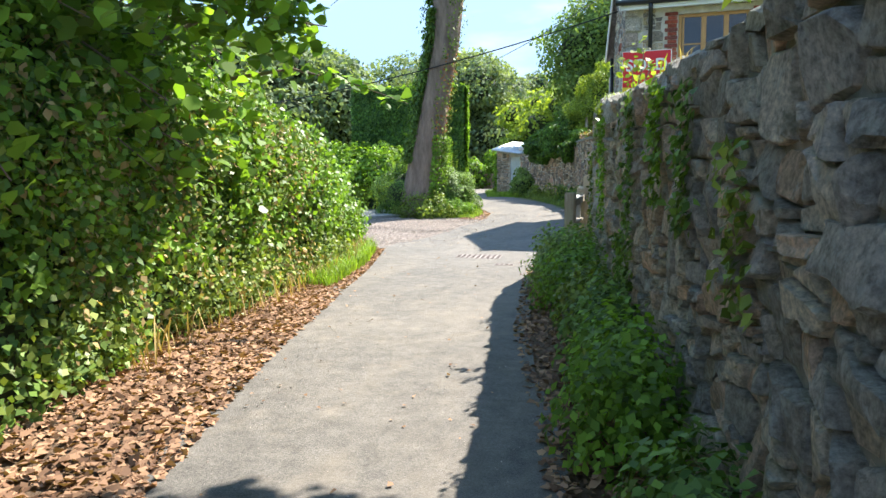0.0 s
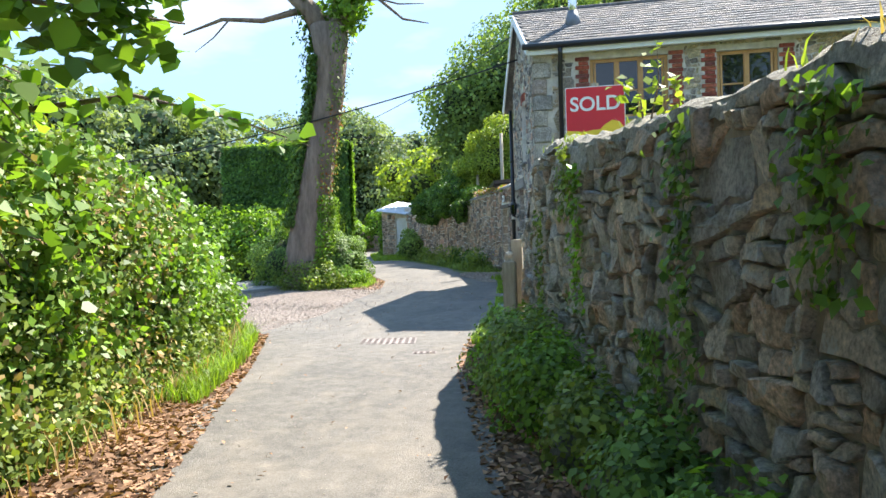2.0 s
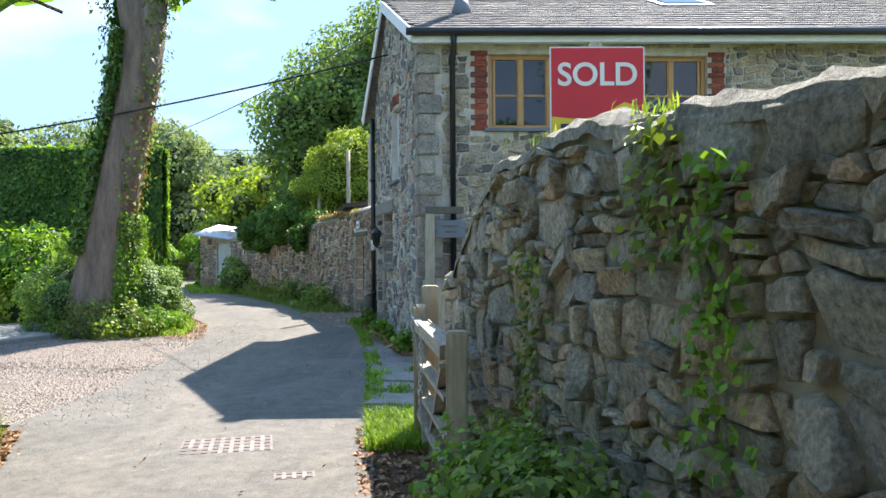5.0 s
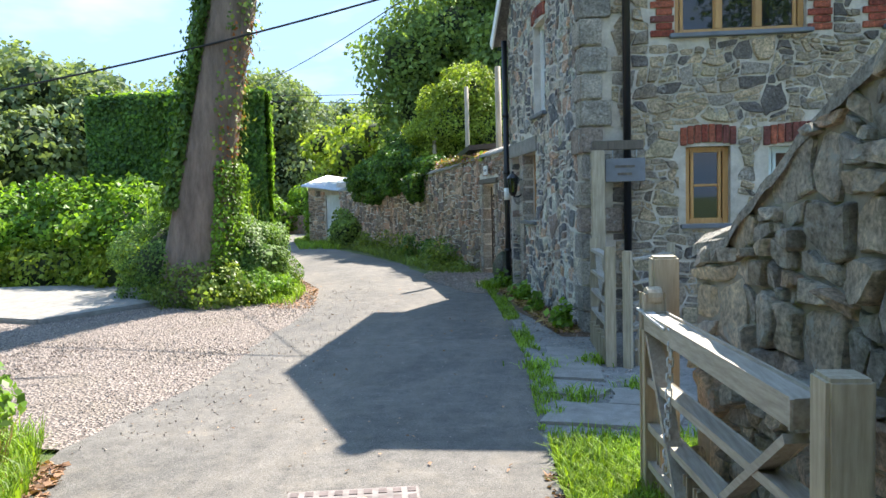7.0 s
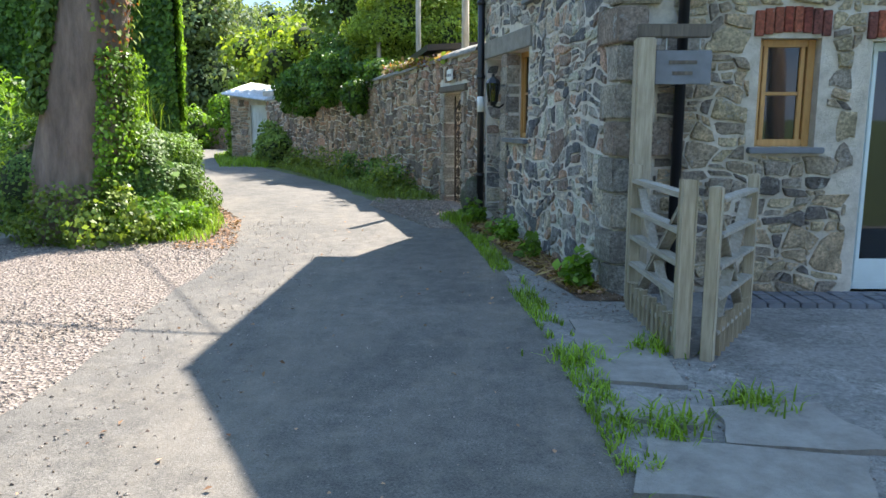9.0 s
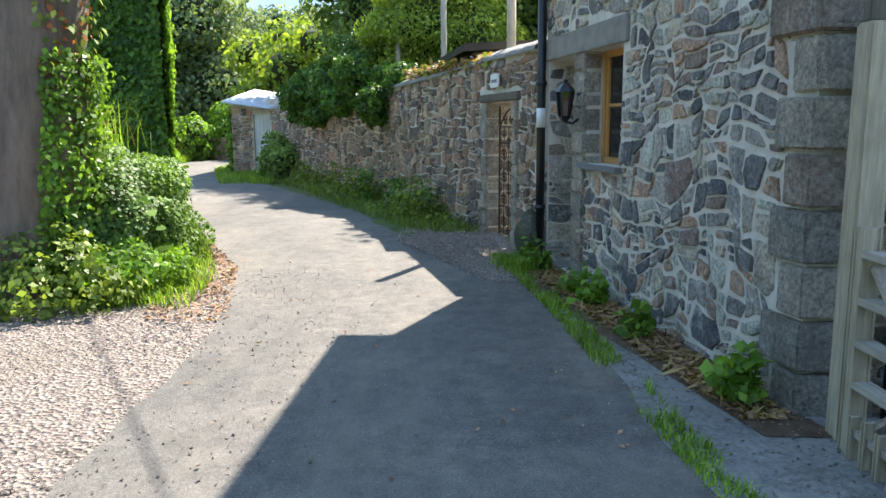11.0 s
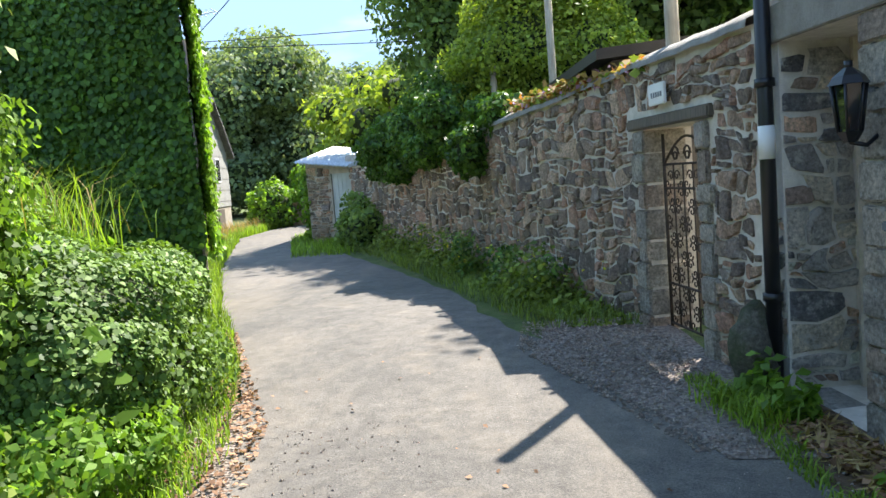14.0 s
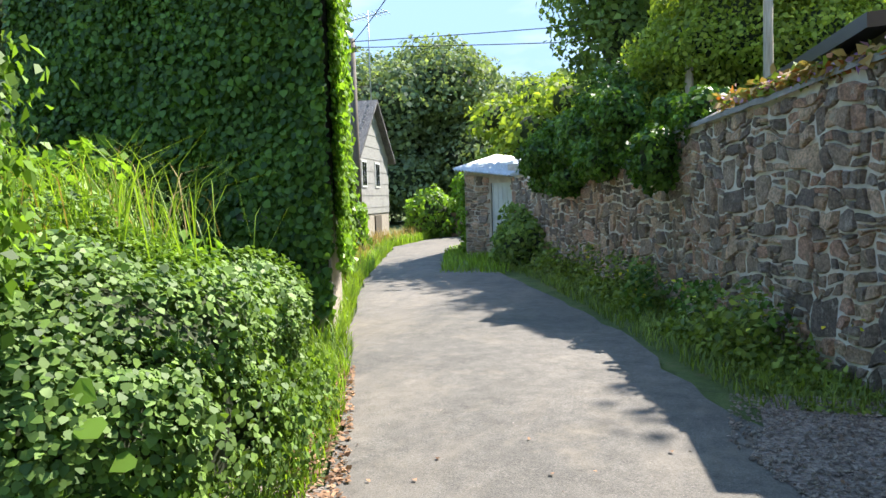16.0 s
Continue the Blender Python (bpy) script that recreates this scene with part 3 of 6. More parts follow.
def rubble(F, u0, u1, v0, top, su, sv, openings, mat, parent, seed, near, gap=0.012, proud=0.045, rough=0.2, piece="stone", wild=1.0):
    """Rubble stones on a face: up to 300 inside the stretch near = (u0, u1, v0, v1) as parts, the rest as one part."""
    rng = random.Random(seed)
    rv, rf, rt, made = [], [], [], 0
    for u, v, poly in rubble_cells(u0, u1, v0, top, su, sv, openings, seed, wild):
        verts, faces = stone_data(F, poly, gap, proud, rng, rough)
        tone = rng.random()
        if near[0] < u < near[1] and near[2] < v < near[3] and made < 300:
            mesh(piece, verts, faces, mat, parent, [tone] * len(verts), smooth=False)
            made += 1
        else:
            rf += [tuple(k + len(rv) for k in q) for q in faces]
            rv += verts
            rt += [tone] * len(verts)
    if rv:
        tagged(mesh(piece + "s", rv, rf, mat, parent, rt), kind="stuff")


def window(F, u0, u1, v0, v1, depth, lights, mat, parent, transom=0.5, frame_w=0.06, sill=True, curtain=False, name="window"):
    """A casement window set depth into the wall."""
    w = empty(name)
    w.parent = parent
    d0, d1 = -depth - 0.07, -depth
    fbox("frame", F, u0, u0 + frame_w, v0, v1, d0, d1, mat, w)
    fbox("frame", F, u1 - frame_w, u1, v0, v1, d0, d1, mat, w)
    fbox("frame", F, u0 + frame_w, u1 - frame_w, v1 - frame_w, v1, d0, d1 - 0.003, mat, w)
    fbox("frame", F, u0 + frame_w, u1 - frame_w, v0, v0 + frame_w, d0, d1 - 0.003, mat, w)
    lw = (u1 - u0 - 2 * frame_w) / lights
    for i in range(lights):
        a, b = u0 + frame_w + lw * i, u0 + frame_w + lw * (i + 1)
        if i:
            fbox("mullion", F, a - 0.032, a + 0.032, v0 + frame_w, v1 - frame_w, d0, d1 + 0.004, mat, w)
        fbox("casement", F, a + 0.012, a + 0.05, v0 + frame_w, v1 - frame_w, d0 + 0.015, d1 - 0.012, mat, w)
        fbox("casement", F, b - 0.05, b - 0.012, v0 + frame_w, v1 - frame_w, d0 + 0.015, d1 - 0.012, mat, w)
        if transom:
            vm = v0 + (v1 - v0) * transom
            fbox("glazing_bar", F, a + 0.05, b - 0.05, vm - 0.014, vm + 0.014, d0 + 0.02, d1 - 0.016, mat, w)
        pane = fbox("pane", F, a + 0.05, b - 0.05, v0 + frame_w, v1 - frame_w, d0 + 0.028, d0 + 0.036, M_GLASS, w, 0)
        pane.visible_shadow = False
        if curtain and i in (0, lights - 1):
            n = 24
            vv, ff = [], []
            for k in range(n + 1):
                uu = a + (b - a) * (k / n) * 0.6 + (0 if i == 0 else (b - a) * 0.4)
                dd = d0 - 0.06 + 0.02 * math.sin(k * 1.7)
                vv += [F.at(uu, v0, dd), F.at(uu, v1, dd)]
                if k:
                    ff.append((2 * k - 2, 2 * k, 2 * k + 1, 2 * k - 1))
            mesh("curtain", vv, ff, M_CURTAIN, w, smooth=True)
    if sill:
        fbox("sill", F, u0 - 0.06, u1 + 0.06, v0 - 0.05, v0 - 0.002, -depth - 0.02, 0.07, M_LEAD, w, 0.008)
    return w


def brick_run(F, u0, u1, v0, v1, across, parent, n, bend=0.0, d=0.02):
    """Soldier bricks in a lintel, or stretchers up a jamb."""
    for i in range(n):
        t0, t1 = (i + 0.06) / n, (i + 0.94) / n
        tone = random.random()
        if across:
            up = bend * (1 - (2 * (i + 0.5) / n - 1) ** 2)
            ob = fbox("brick", F, u0 + (u1 - u0) * t0, u0 + (u1 - u0) * t1, v0 + up, v1 + up, -0.03, d + random.uniform(0, 0.008), M_BRICK, parent, 0.004)
        else:
            q = 0.06 if i % 2 else 0
            ob = fbox("brick", F, u0 + q, u1 - q * 0.3, v0 + (v1 - v0) * t0, v0 + (v1 - v0) * t1, -0.03, d + random.uniform(0, 0.008), M_BRICK, parent, 0.004)
        at = ob.data.attributes.new("tone", "FLOAT", "POINT")
        at.data.foreach_set("value", np.full(len(ob.data.vertices), tone, dtype=np.float32))


# ---- boundary wall beside the lane ----
def lane_x(y):
    return -0.926 - 0.2735 * (y - 6.81)


F_LANE = Face([(lane_x(-4), -4), (lane_x(9.6), 9.6), (-2.22, 12.05)])
LANE_TOP = ((-4, 1.9), (4.4, 1.93), (6.3, 1.98), (8, 2.05), (9.5, 2.18), (10.6, 2.10), (10.93, 1.93), (11.24, 1.77), (11.48, 1.60), (11.7, 1.42), (12.05, 1.36))


def lane_top(u):
    return lerp(F_LANE.at(u, 0).y, LANE_TOP)


lane_wall = tagged(wall_body("wall_lane", F_LANE, [F_LANE.length * k / 40 for k in range(41)], [-0.05, 0.6, 1.2], lane_top, [], 0.48, M_MORT_D), "tall old rubble stone wall with moss and weeds", "wall", kind="structure")
cv, cf = [], []
NC = 300
for k in range(NC + 1):
    u = F_LANE.length * k / NC
    for d, h in ((0.03, -0.06), (0.022, 0.0), (-0.04, 0.035), (-0.16, 0.045), (-0.34, 0.04), (-0.5, 0.0)):
        q = F_LANE.at(u, 0, d + 0.02 * noise.noise((u * 5, d, 8)))
        cv.append((q.x, q.y, lane_top(u) + h + 0.05 * noise.noise((u * 2.3, d * 3, 0)) + 0.03 * noise.noise((u * 8, d * 9, 2)) + 0.015 * noise.noise((u * 23, d * 19, 4))))
for k in range(NC):
    for j in range(5):
        cf.append((k * 6 + j, k * 6 + j + 1, k * 6 + j + 7, k * 6 + j + 6))
M_COPING = stone_mat("mossy_coping", [(0.40, 0.36, 0.29)], 0.6, (0.56, 0.53, 0.45), 0.6)
mesh("coping", cv, cf, M_COPING, lane_wall)

# ---- house ----
F_GABLE = Face([(-2.48, 16.72), (-3.45, 20.95)])
F_FRONT = Face([(-2.46, 16.74), (7.0, 16.92)], -1)
house = tagged(empty("house"), "two-storey rubble stone cottage with slate roof", "house")
GY = F_GABLE.u_of_y
RIDGE_Y, RIDGE_Z, EAVE_F, EAVE_B = 19.5, 6.1, 4.78, 4.35


def gable_top(u):
    return lerp(F_GABLE.at(u, 0).y, ((16.72, EAVE_F), (RIDGE_Y, RIDGE_Z), (20.95, EAVE_B + 0.1)))


g_open = [(GY(19.06), GY(19.82), 1.30, 2.30), (GY(20.08), GY(20.86), 0.18, 2.30), (GY(18.42), GY(19.10), 2.80, 4.05)]
g_band = [(GY(18.95), GY(20.95), 2.30, 2.52)]
FX = F_FRONT.u_of_x
UW1, UW2, LW, FD = (FX(-1.49), FX(-0.11), 3.38, 4.47), (FX(0.72), FX(1.75), 3.38, 4.45), (FX(-1.38), FX(-0.90), 1.30, 2.15), (FX(-0.50), FX(0.47), 0.10, 2.13)
f_open = [UW1, UW2, LW, FD]
gable = wall_body("wall_west", F_GABLE, [0, 1.4, GY(RIDGE_Y), 4.34], [-0.05, 1.0], gable_top, g_open, 0.5, M_MORT_L, house)
front = wall_body("wall_south", F_FRONT, [0.02, 3, 6, F_FRONT.length], [-0.05], lambda u: EAVE_F - 0.02, f_open, 0.45, M_MORT_M, house)
box("wall_rear", (-3.0, 20.9, -0.05), (7.0, 21.3, EAVE_B), M_MORT_M, house, 0)
box("wall_east", (6.6, 17.2, -0.05), (7.0, 20.9, 4.8), M_MORT_M, house, 0)
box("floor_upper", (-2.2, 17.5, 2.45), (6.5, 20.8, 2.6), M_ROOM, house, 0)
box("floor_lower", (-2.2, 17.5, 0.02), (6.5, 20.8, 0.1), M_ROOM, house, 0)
fbox("lintel_band", F_GABLE, g_band[0][0], GY(20.97), 2.302, 2.518, -0.3, 0.03, M_CONC, house, 0.008)
# deep stone recess by the corner
fbox("recess_back", F_GABLE, GY(20.06), GY(20.9), 0.1, 2.3, -0.75, -0.52, M_MORT_L, house, 0)
F_REC = Face([tuple(F_GABLE.at(GY(20.855), 0, -0.5).xy), tuple(F_GABLE.at(GY(20.855), 0, 0.02).xy)], 1)
# quoins up the corner
for i in range(16):
    h0, h1 = 0.05 + i * 0.295, 0.05 + (i + 0.97) * 0.295
    lu, lf = (0.34 + random.uniform(-0.08, 0.08), 0.22) if i % 2 else (0.20, 0.36 + random.uniform(-0.08, 0.08))
    c0 = Vector((-2.50, 16.70))
    tg, tf = Vector((-0.2235, 0.9747)), Vector((0.9998, 0.019))
    ng = Vector((-0.9747, -0.2235))
    bm = bmesh.new()
    j = random.uniform(-0.006, 0.012)
    h1 -= random.uniform(0, 0.02)
    q = [c0 + ng * (0.012 + j) - tf * 0 + Vector((0, -0.014 - j)), c0 + ng * (0.012 + j) + tg * lu, c0 + tg * lu - ng * 0.2, c0 + tf * 0.22 + tg * 0.2, c0 + tf * lf + Vector((0, 0.1)), c0 + tf * lf + Vector((0, -0.014 - j))]
    lo = [bm.verts.new((p.x, p.y, h0)) for p in q]
    hi = [bm.verts.new((p.x, p.y, h1)) for p in q]
    bm.faces.new(lo[::-1])
    bm.faces.new(hi)
    for k in range(6):
        bm.faces.new((lo[k], lo[(k + 1) % 6], hi[(k + 1) % 6], hi[k]))
    ob = finish(bm, "quoin", M_QUOIN, gable, 0.012)
    at = ob.data.attributes.new("tone", "FLOAT", "POINT")
    at.data.foreach_set("value", np.full(len(ob.data.vertices), random.random(), dtype=np.float32))
z_ = 0.14
rj = random.Random(78)
while z_ < 2.29:
    h_ = min(rj.uniform(0.11, 0.24), 2.298 - z_)
    ob = fbox("pier_stone", F_GABLE, GY(19.82) - rj.uniform(0.004, 0.012), GY(20.08) + rj.uniform(0.004, 0.014), z_ + 0.006, z_ + h_ - 0.006, -0.14, 0.022 + rj.uniform(0, 0.014), M_QUOIN, gable, 0.012)
    at = ob.data.attributes.new("tone", "FLOAT", "POINT")
    at.data.foreach_set("value", np.full(len(ob.data.vertices), rj.random(), dtype=np.float32))
    z_ += h_
window(F_GABLE, *g_open[0], 0.15, 1, M_OAK, house, 0.52, curtain=True)
window(F_GABLE, g_open[2][0], g_open[2][1], 2.80, 4.05, 0.10, 1, M_WHITE, house, 0.5, curtain=True)
window(F_FRONT, *UW1, 0.09, 3, M_OAK, house, 0.46, curtain=True)
window(F_FRONT, *UW2, 0.09, 2, M_OAK, house, 0.46, curtain=True)
window(F_FRONT, *LW, 0.10, 1, M_OAK, house, 0.5)
fd = window(F_FRONT, *FD, 0.12, 2, M_SAGE, house, 0, 0.07, False, name="french_door")
fbox("kick_panel", F_FRONT, FD[0] + 0.08, FD[1] - 0.08, 0.17, 0.36, -0.185, -0.13, M_SAGE, fd)
fbox("step", F_FRONT, FD[0] - 0.1, FD[1] + 0.1, 0.0, 0.10, -0.2, 0.12, M_CONC, fd, 0.01)
brick_run(F_FRONT, LW[0] - 0.06, LW[1] + 0.06, LW[3] + 0.005, LW[3] + 0.20, True, front, 8, 0.04)
brick_run(F_FRONT, FD[0] - 0.06, FD[1] + 0.10, FD[3] + 0.005, FD[3] + 0.21, True, front, 15, 0.05)
for w in (UW1, UW2):
    for a, b in ((w[0] - 0.26, w[0] - 0.01), (w[1] + 0.01, w[1] + 0.26)):
        brick_run(F_FRONT, a, b, w[2] - 0.03, w[3] + 0.05, False, front, 15)
brick_run(F_GABLE, g_open[2][0] - 0.05, g_open[2][1] + 0.05, 4.06, 4.22, True, gable, 9, 0.05)

# roof: skewed slopes, slates in courses, gutters, flue and skylight
RL_F, RL_R, RL_B = Vector((-2.58, 16.50, 4.76)), Vector((-3.2, RIDGE_Y, RIDGE_Z + 0.06)), Vector((-3.72, 21.25, EAVE_B - 0.02))
RR = 7.2


def slope_pt(s, t, lift=0.0, back=False):
    """s from 0 to 1 along the roof, t from eave to ridge."""
    a = (RL_B if back else RL_F).lerp(RL_R, t)
    return Vector((a.x + (RR - a.x) * s, a.y, a.z + lift))


roof = mesh("roof", [slope_pt(0, 0, -0.10), slope_pt(1, 0, -0.10), slope_pt(1, 1, -0.10), slope_pt(0, 1, -0.10), slope_pt(1, 0, -0.10, True), slope_pt(0, 0, -0.10, True),
                     slope_pt(0, 0), slope_pt(1, 0), slope_pt(1, 1), slope_pt(0, 1), slope_pt(1, 0, 0, True), slope_pt(0, 0, 0, True)],
            [(0, 3, 2, 1), (3, 5, 4, 2), (6, 7, 8, 9), (9, 8, 10, 11), (0, 1, 7, 6), (0, 6, 9, 3), (3, 9, 11, 5), (1, 2, 8, 7), (2, 4, 10, 8), (5, 11, 10, 4)], M_SLATE, house, [0.3] * 12)
bar("verge_board", slope_pt(0, 0, -0.09) + Vector((-0.02, 0, 0)), slope_pt(0, 1, -0.09) + Vector((-0.02, 0, 0)), 0.03, 0.17, M_WHITE, house)
bar("verge_board", slope_pt(0, 0, -0.09, True) + Vector((-0.02, 0, 0)), slope_pt(0, 1, -0.09) + Vector((-0.02, 0, 0)), 0.03, 0.17, M_WHITE, house)
box("fascia", (-2.6, 16.53, 4.58), (7.1, 16.58, 4.74), M_WHITE, house)
box("soffit", (-2.5, 16.585, 4.60), (7.0, 16.72, 4.63), M_WHITE, house, 0)
tubes("gutter", [([(-2.68, 16.46, 4.72), (7.1, 16.46, 4.70)], 0.055)], M_BLACK, house, 10)
tubes("downpipe", [([(-2.0, 16.47, 4.70), (-2.0, 16.5, 4.55), (-2.02, 16.66, 4.35), (-2.02, 16.66, 0.05)], 0.042)], M_BLACK, house, 10)
tubes("ridge_tiles", [([RL_R + Vector((-0.02, 0, 0)), (RR, RIDGE_Y, RIDGE_Z + 0.06)], 0.07)], M_SLATE, house, 10)
pb = F_GABLE.at(GY(20.9), 0, 0.07)
tubes("downpipe", [([(pb.x, pb.y, EAVE_B - 0.1), (pb.x, pb.y, 1.75), (pb.x, pb.y, 0.22)], 0.046)], M_BLACK, house, 10)
for z in (2.05, 3.0, 0.75):
    tubes("pipe_collar", [([(pb.x, pb.y, z), (pb.x, pb.y, z + 0.05)], 0.06)], M_BLACK, house, 10)
tubes("pipe_label", [([(pb.x, pb.y, 1.62), (pb.x, pb.y, 1.82)], 0.0495)], M_WHITE, house, 10)
tubes("flue", [([(-1.83, 18.0, 5.2), (-1.83, 18.0, 6.65)], 0.085), ([(-1.83, 18.0, 6.7), (-1.83, 18.0, 6.82)], 0.12)], M_CHROME, house, 14)
tubes("flue_collar", [([(-1.83, 18.0, 5.35), (-1.83, 18.0, 5.72)], [0.2, 0.09])], M_LEAD, house, 14)
sk0, sk1 = 0.47, 0.53
skylight = empty("skylight")
skylight.parent = house
for lift, m_, t0, t1, a, b in ((0.05, M_LEAD, 0.70, 0.92, 0.455, 0.545), (0.07, M_GLASS, 0.73, 0.89, 0.465, 0.535)):
    q = [slope_pt(a, t0, lift), slope_pt(b, t0, lift), slope_pt(b, t1, lift), slope_pt(a, t1, lift)]
    lo = [p - Vector((0, 0, 0.05)) for p in q]
    mesh("frame" if m_ is M_LEAD else "pane", q + lo, [(0, 1, 2, 3), (0, 4, 5, 1), (1, 5, 6, 2), (2, 6, 7, 3), (3, 7, 4, 0)], m_, skylight)

# ---- garden wall ----
F_GARD = Face([(-3.52, 21.02), (-3.92, 22.45), (-4.14, 23.2), (-4.95, 24.9), (-5.85, 27.0), (-7.35, 30.1), (-8.6, 32.2), (-9.95, 34.4)])
GUY = F_GARD.u_of_y


def gard_top(u):
    return lerp(F_GARD.at(u, 0).y, ((21.0, 2.45), (23.0, 2.47), (24.8, 2.36), (27, 2.28), (30, 2.15), (34.4, 2.1)))


gd_open = [(GUY(21.78), GUY(22.78), 0.15, 1.93)]
g_us = [0, 0.6, *F_GARD.s[1:-1], F_GARD.length]
garden_wall = tagged(wall_body("wall_garden", F_GARD, g_us, [0.0, 1.0], gard_top, gd_open, 0.42, M_MORT_L), "rubble stone garden wall with sloped mortar coping", "wall", kind="structure")
cv, cf = [], []
NC = 60
for k in range(NC + 1):
    u = F_GARD.length * k / NC
    for d, h in ((0.06, -0.02), (0.05, 0.03), (-0.2, 0.14), (-0.45, 0.02)):
        q = F_GARD.at(u, 0, d)
        cv.append((q.x, q.y, gard_top(u) + h + 0.025 * noise.noise((u * 2.3, d * 3, 5))))
for k in range(NC):
    for j in range(3):
        cf.append((k * 4 + j, k * 4 + j + 1, k * 4 + j + 5, k * 4 + j + 4))
mesh("coping", cv, cf, M_CONC, garden_wall, smooth=True)
fbox("lintel", F_GARD, gd_open[0][0] - 0.22, gd_open[0][1] + 0.3, 1.932, 2.03, -0.3, 0.05, M_POLE, garden_wall, 0.015)
name_plate = tagged(fbox("name_plate", F_GARD, GUY(22.20), GUY(22.50), 2.10, 2.27, 0.05, 0.075, M_WHITE, None, 0.006), "small white name plate on the garden wall", "sign")
for k in range(5):
    fbox("letter_bar", F_GARD, GUY(22.24) + 0.045 * k, GUY(22.24) + 0.045 * k + 0.028, 2.16, 2.20, 0.074, 0.078, M_LEAD, name_plate, 0)


# ---- greenery helpers ----
def lump_points(center, radii, n, seed, hollow=0.75):
    """Points and outward normals in the outer shell of an ellipsoid."""
    rng = np.random.default_rng(seed)
    d = rng.normal(0, 1, (n, 3))
    d /= np.linalg.norm(d, axis=1)[:, None]
    r = (hollow + (1.05 - hollow) * rng.random(n) ** 0.6)[:, None]
    wob = 1 + 0.16 * np.sin(d[:, :1] * 7 + seed) * np.cos(d[:, 1:2] * 6 + seed * 2) + 0.1 * np.sin(d[:, 2:] * 9 + seed)
    return np.asarray(center) + d * r * wob * np.asarray(radii), d


def core_lump(bm, center, radii, seed):
    vs = bmesh.ops.create_icosphere(bm, subdivisions=2, radius=1)["verts"]
    for v in vs:
        k = 0.80 + 0.16 * noise.noise(v.co * 2.2 + Vector((seed, 0, 0)))
        v.co = Vector([center[i] + v.co[i] * radii[i] * k for i in range(3)])


def bush(name, lumps, leaf, mat, density, label, category="bush", kind="", droop=0.4, group="", min_z=True, hexed=False):
    """A shrub: a dark core coloured as inner shade and a shell of leaves for each lump (center, radii)."""
    thing = tagged(empty(name, (lumps[0][0][0], lumps[0][0][1], ground_z(lumps[0][0][1]))), label, category, group, kind)
    bm = bmesh.new()
    P, N = [], []
    for i, (c, r) in enumerate(lumps):
        core_lump(bm, c, [0.86 * q for q in r], i * 3.7 + c[0])
        area = 4 * math.pi * ((r[0] * r[1] * r[2]) ** (2 / 3))
        p, nn = lump_points(c, r, int(area * density), i + int(abs(c[0] * 10)))
        P.append(p)
        N.append(nn)
    P, N = np.concatenate(P), np.concatenate(N)
    keep = P[:, 2] > ground_z(lumps[0][0][1])
    tagged(finish(bm, "shade_core", L_CORE, thing, 0, True), kind="stuff")
    leaf_cloud("leaves", P[keep], N[keep] + np.array([0, 0, 0.25]), leaf, mat, thing, 0.75, droop, int(abs(lumps[0][0][0] * 100)), hexed=hexed)
    return thing


def tree(name, base, height, crown_r, crown_z, n_lumps, leaf, mat, density, label, seed, lean=(0, 0), squash=0.75):
    rng = random.Random(seed)
    thing = tagged(empty(name, base), label, "tree")
    bx, by, bz = base
    top = Vector((bx + lean[0], by + lean[1], bz + height * 0.75))
    r0 = max(0.12, height * 0.028)
    runs = [([Vector(base) - Vector((0, 0, 0.1)), Vector(base).lerp(top, 0.35) + Vector((rng.uniform(-.2, .2), 0, 0)), Vector(base).lerp(top, 0.7), top], [r0 * 1.25, r0, r0 * 0.6, r0 * 0.2])]
    bm = bmesh.new()
    P, N = [], []
    for i in range(n_lumps):
        a = i * 2.4 + rng.random()
        k = (i + 0.5) / n_lumps
        rr = crown_r * (0.30 + 0.42 * rng.random()) * (1 if i else 0.2)
        zz = bz + crown_z + (height - crown_z) * (0.06 + 0.8 * k)
        shrink = math.sqrt(max(0.12, 1 - (abs(k - 0.38) * 1.35) ** 2))
        c = Vector((bx + lean[0] + math.cos(a) * rr * shrink * 1.25, by + lean[1] + math.sin(a) * rr * shrink * 1.25, zz))
        q = crown_r * rng.uniform(0.34, 0.52) * (0.65 + 0.35 * shrink)
        rad = (q * rng.uniform(0.9, 1.2), q * rng.uniform(0.9, 1.2), q * squash)
        core_lump(bm, c, [0.72 * v for v in rad], i + seed)
        p, nn = lump_points(c, rad, int(4 * math.pi * q * q * density), seed * 50 + i, 0.62)
        P.append(p)
        N.append(nn)
        st = Vector(base).lerp(top, 0.35 + 0.5 * k)
        runs.append(([st, st.lerp(c, 0.5) + Vector((0, 0, 0.15)), c], [r0 * 0.45, r0 * 0.28, r0 * 0.08]))
    tubes("trunk", runs, M_BARK, thing, 8, 0.15)
    # dark core whose colour gives the crown its inner shade
    finish(bm, "crown_shade_core", L_CORE, thing, 0, True)
    P, N = np.concatenate(P), np.concatenate(N)
    leaf_cloud("leaves", P, N + np.array([0, 0, 0.3]), leaf, mat, thing, 0.7, 0.3, seed)
    return thing


def scatter_strip(left, right, y0, y1, n, seed, z=0.0):
    rng = np.random.default_rng(seed)
    y = y0 + (y1 - y0) * rng.random(n)
    k = rng.random(n)
    a, b = np.interp(y, *zip(*left)), np.interp(y, *zip(*right))
    zz = np.interp(y, (-20, 13, 19, 23, 60), (0.0, 0.02, 0.15, 0.2, 0.3)) + z
    return np.stack([a + (b - a) * k, y, zz], 1)


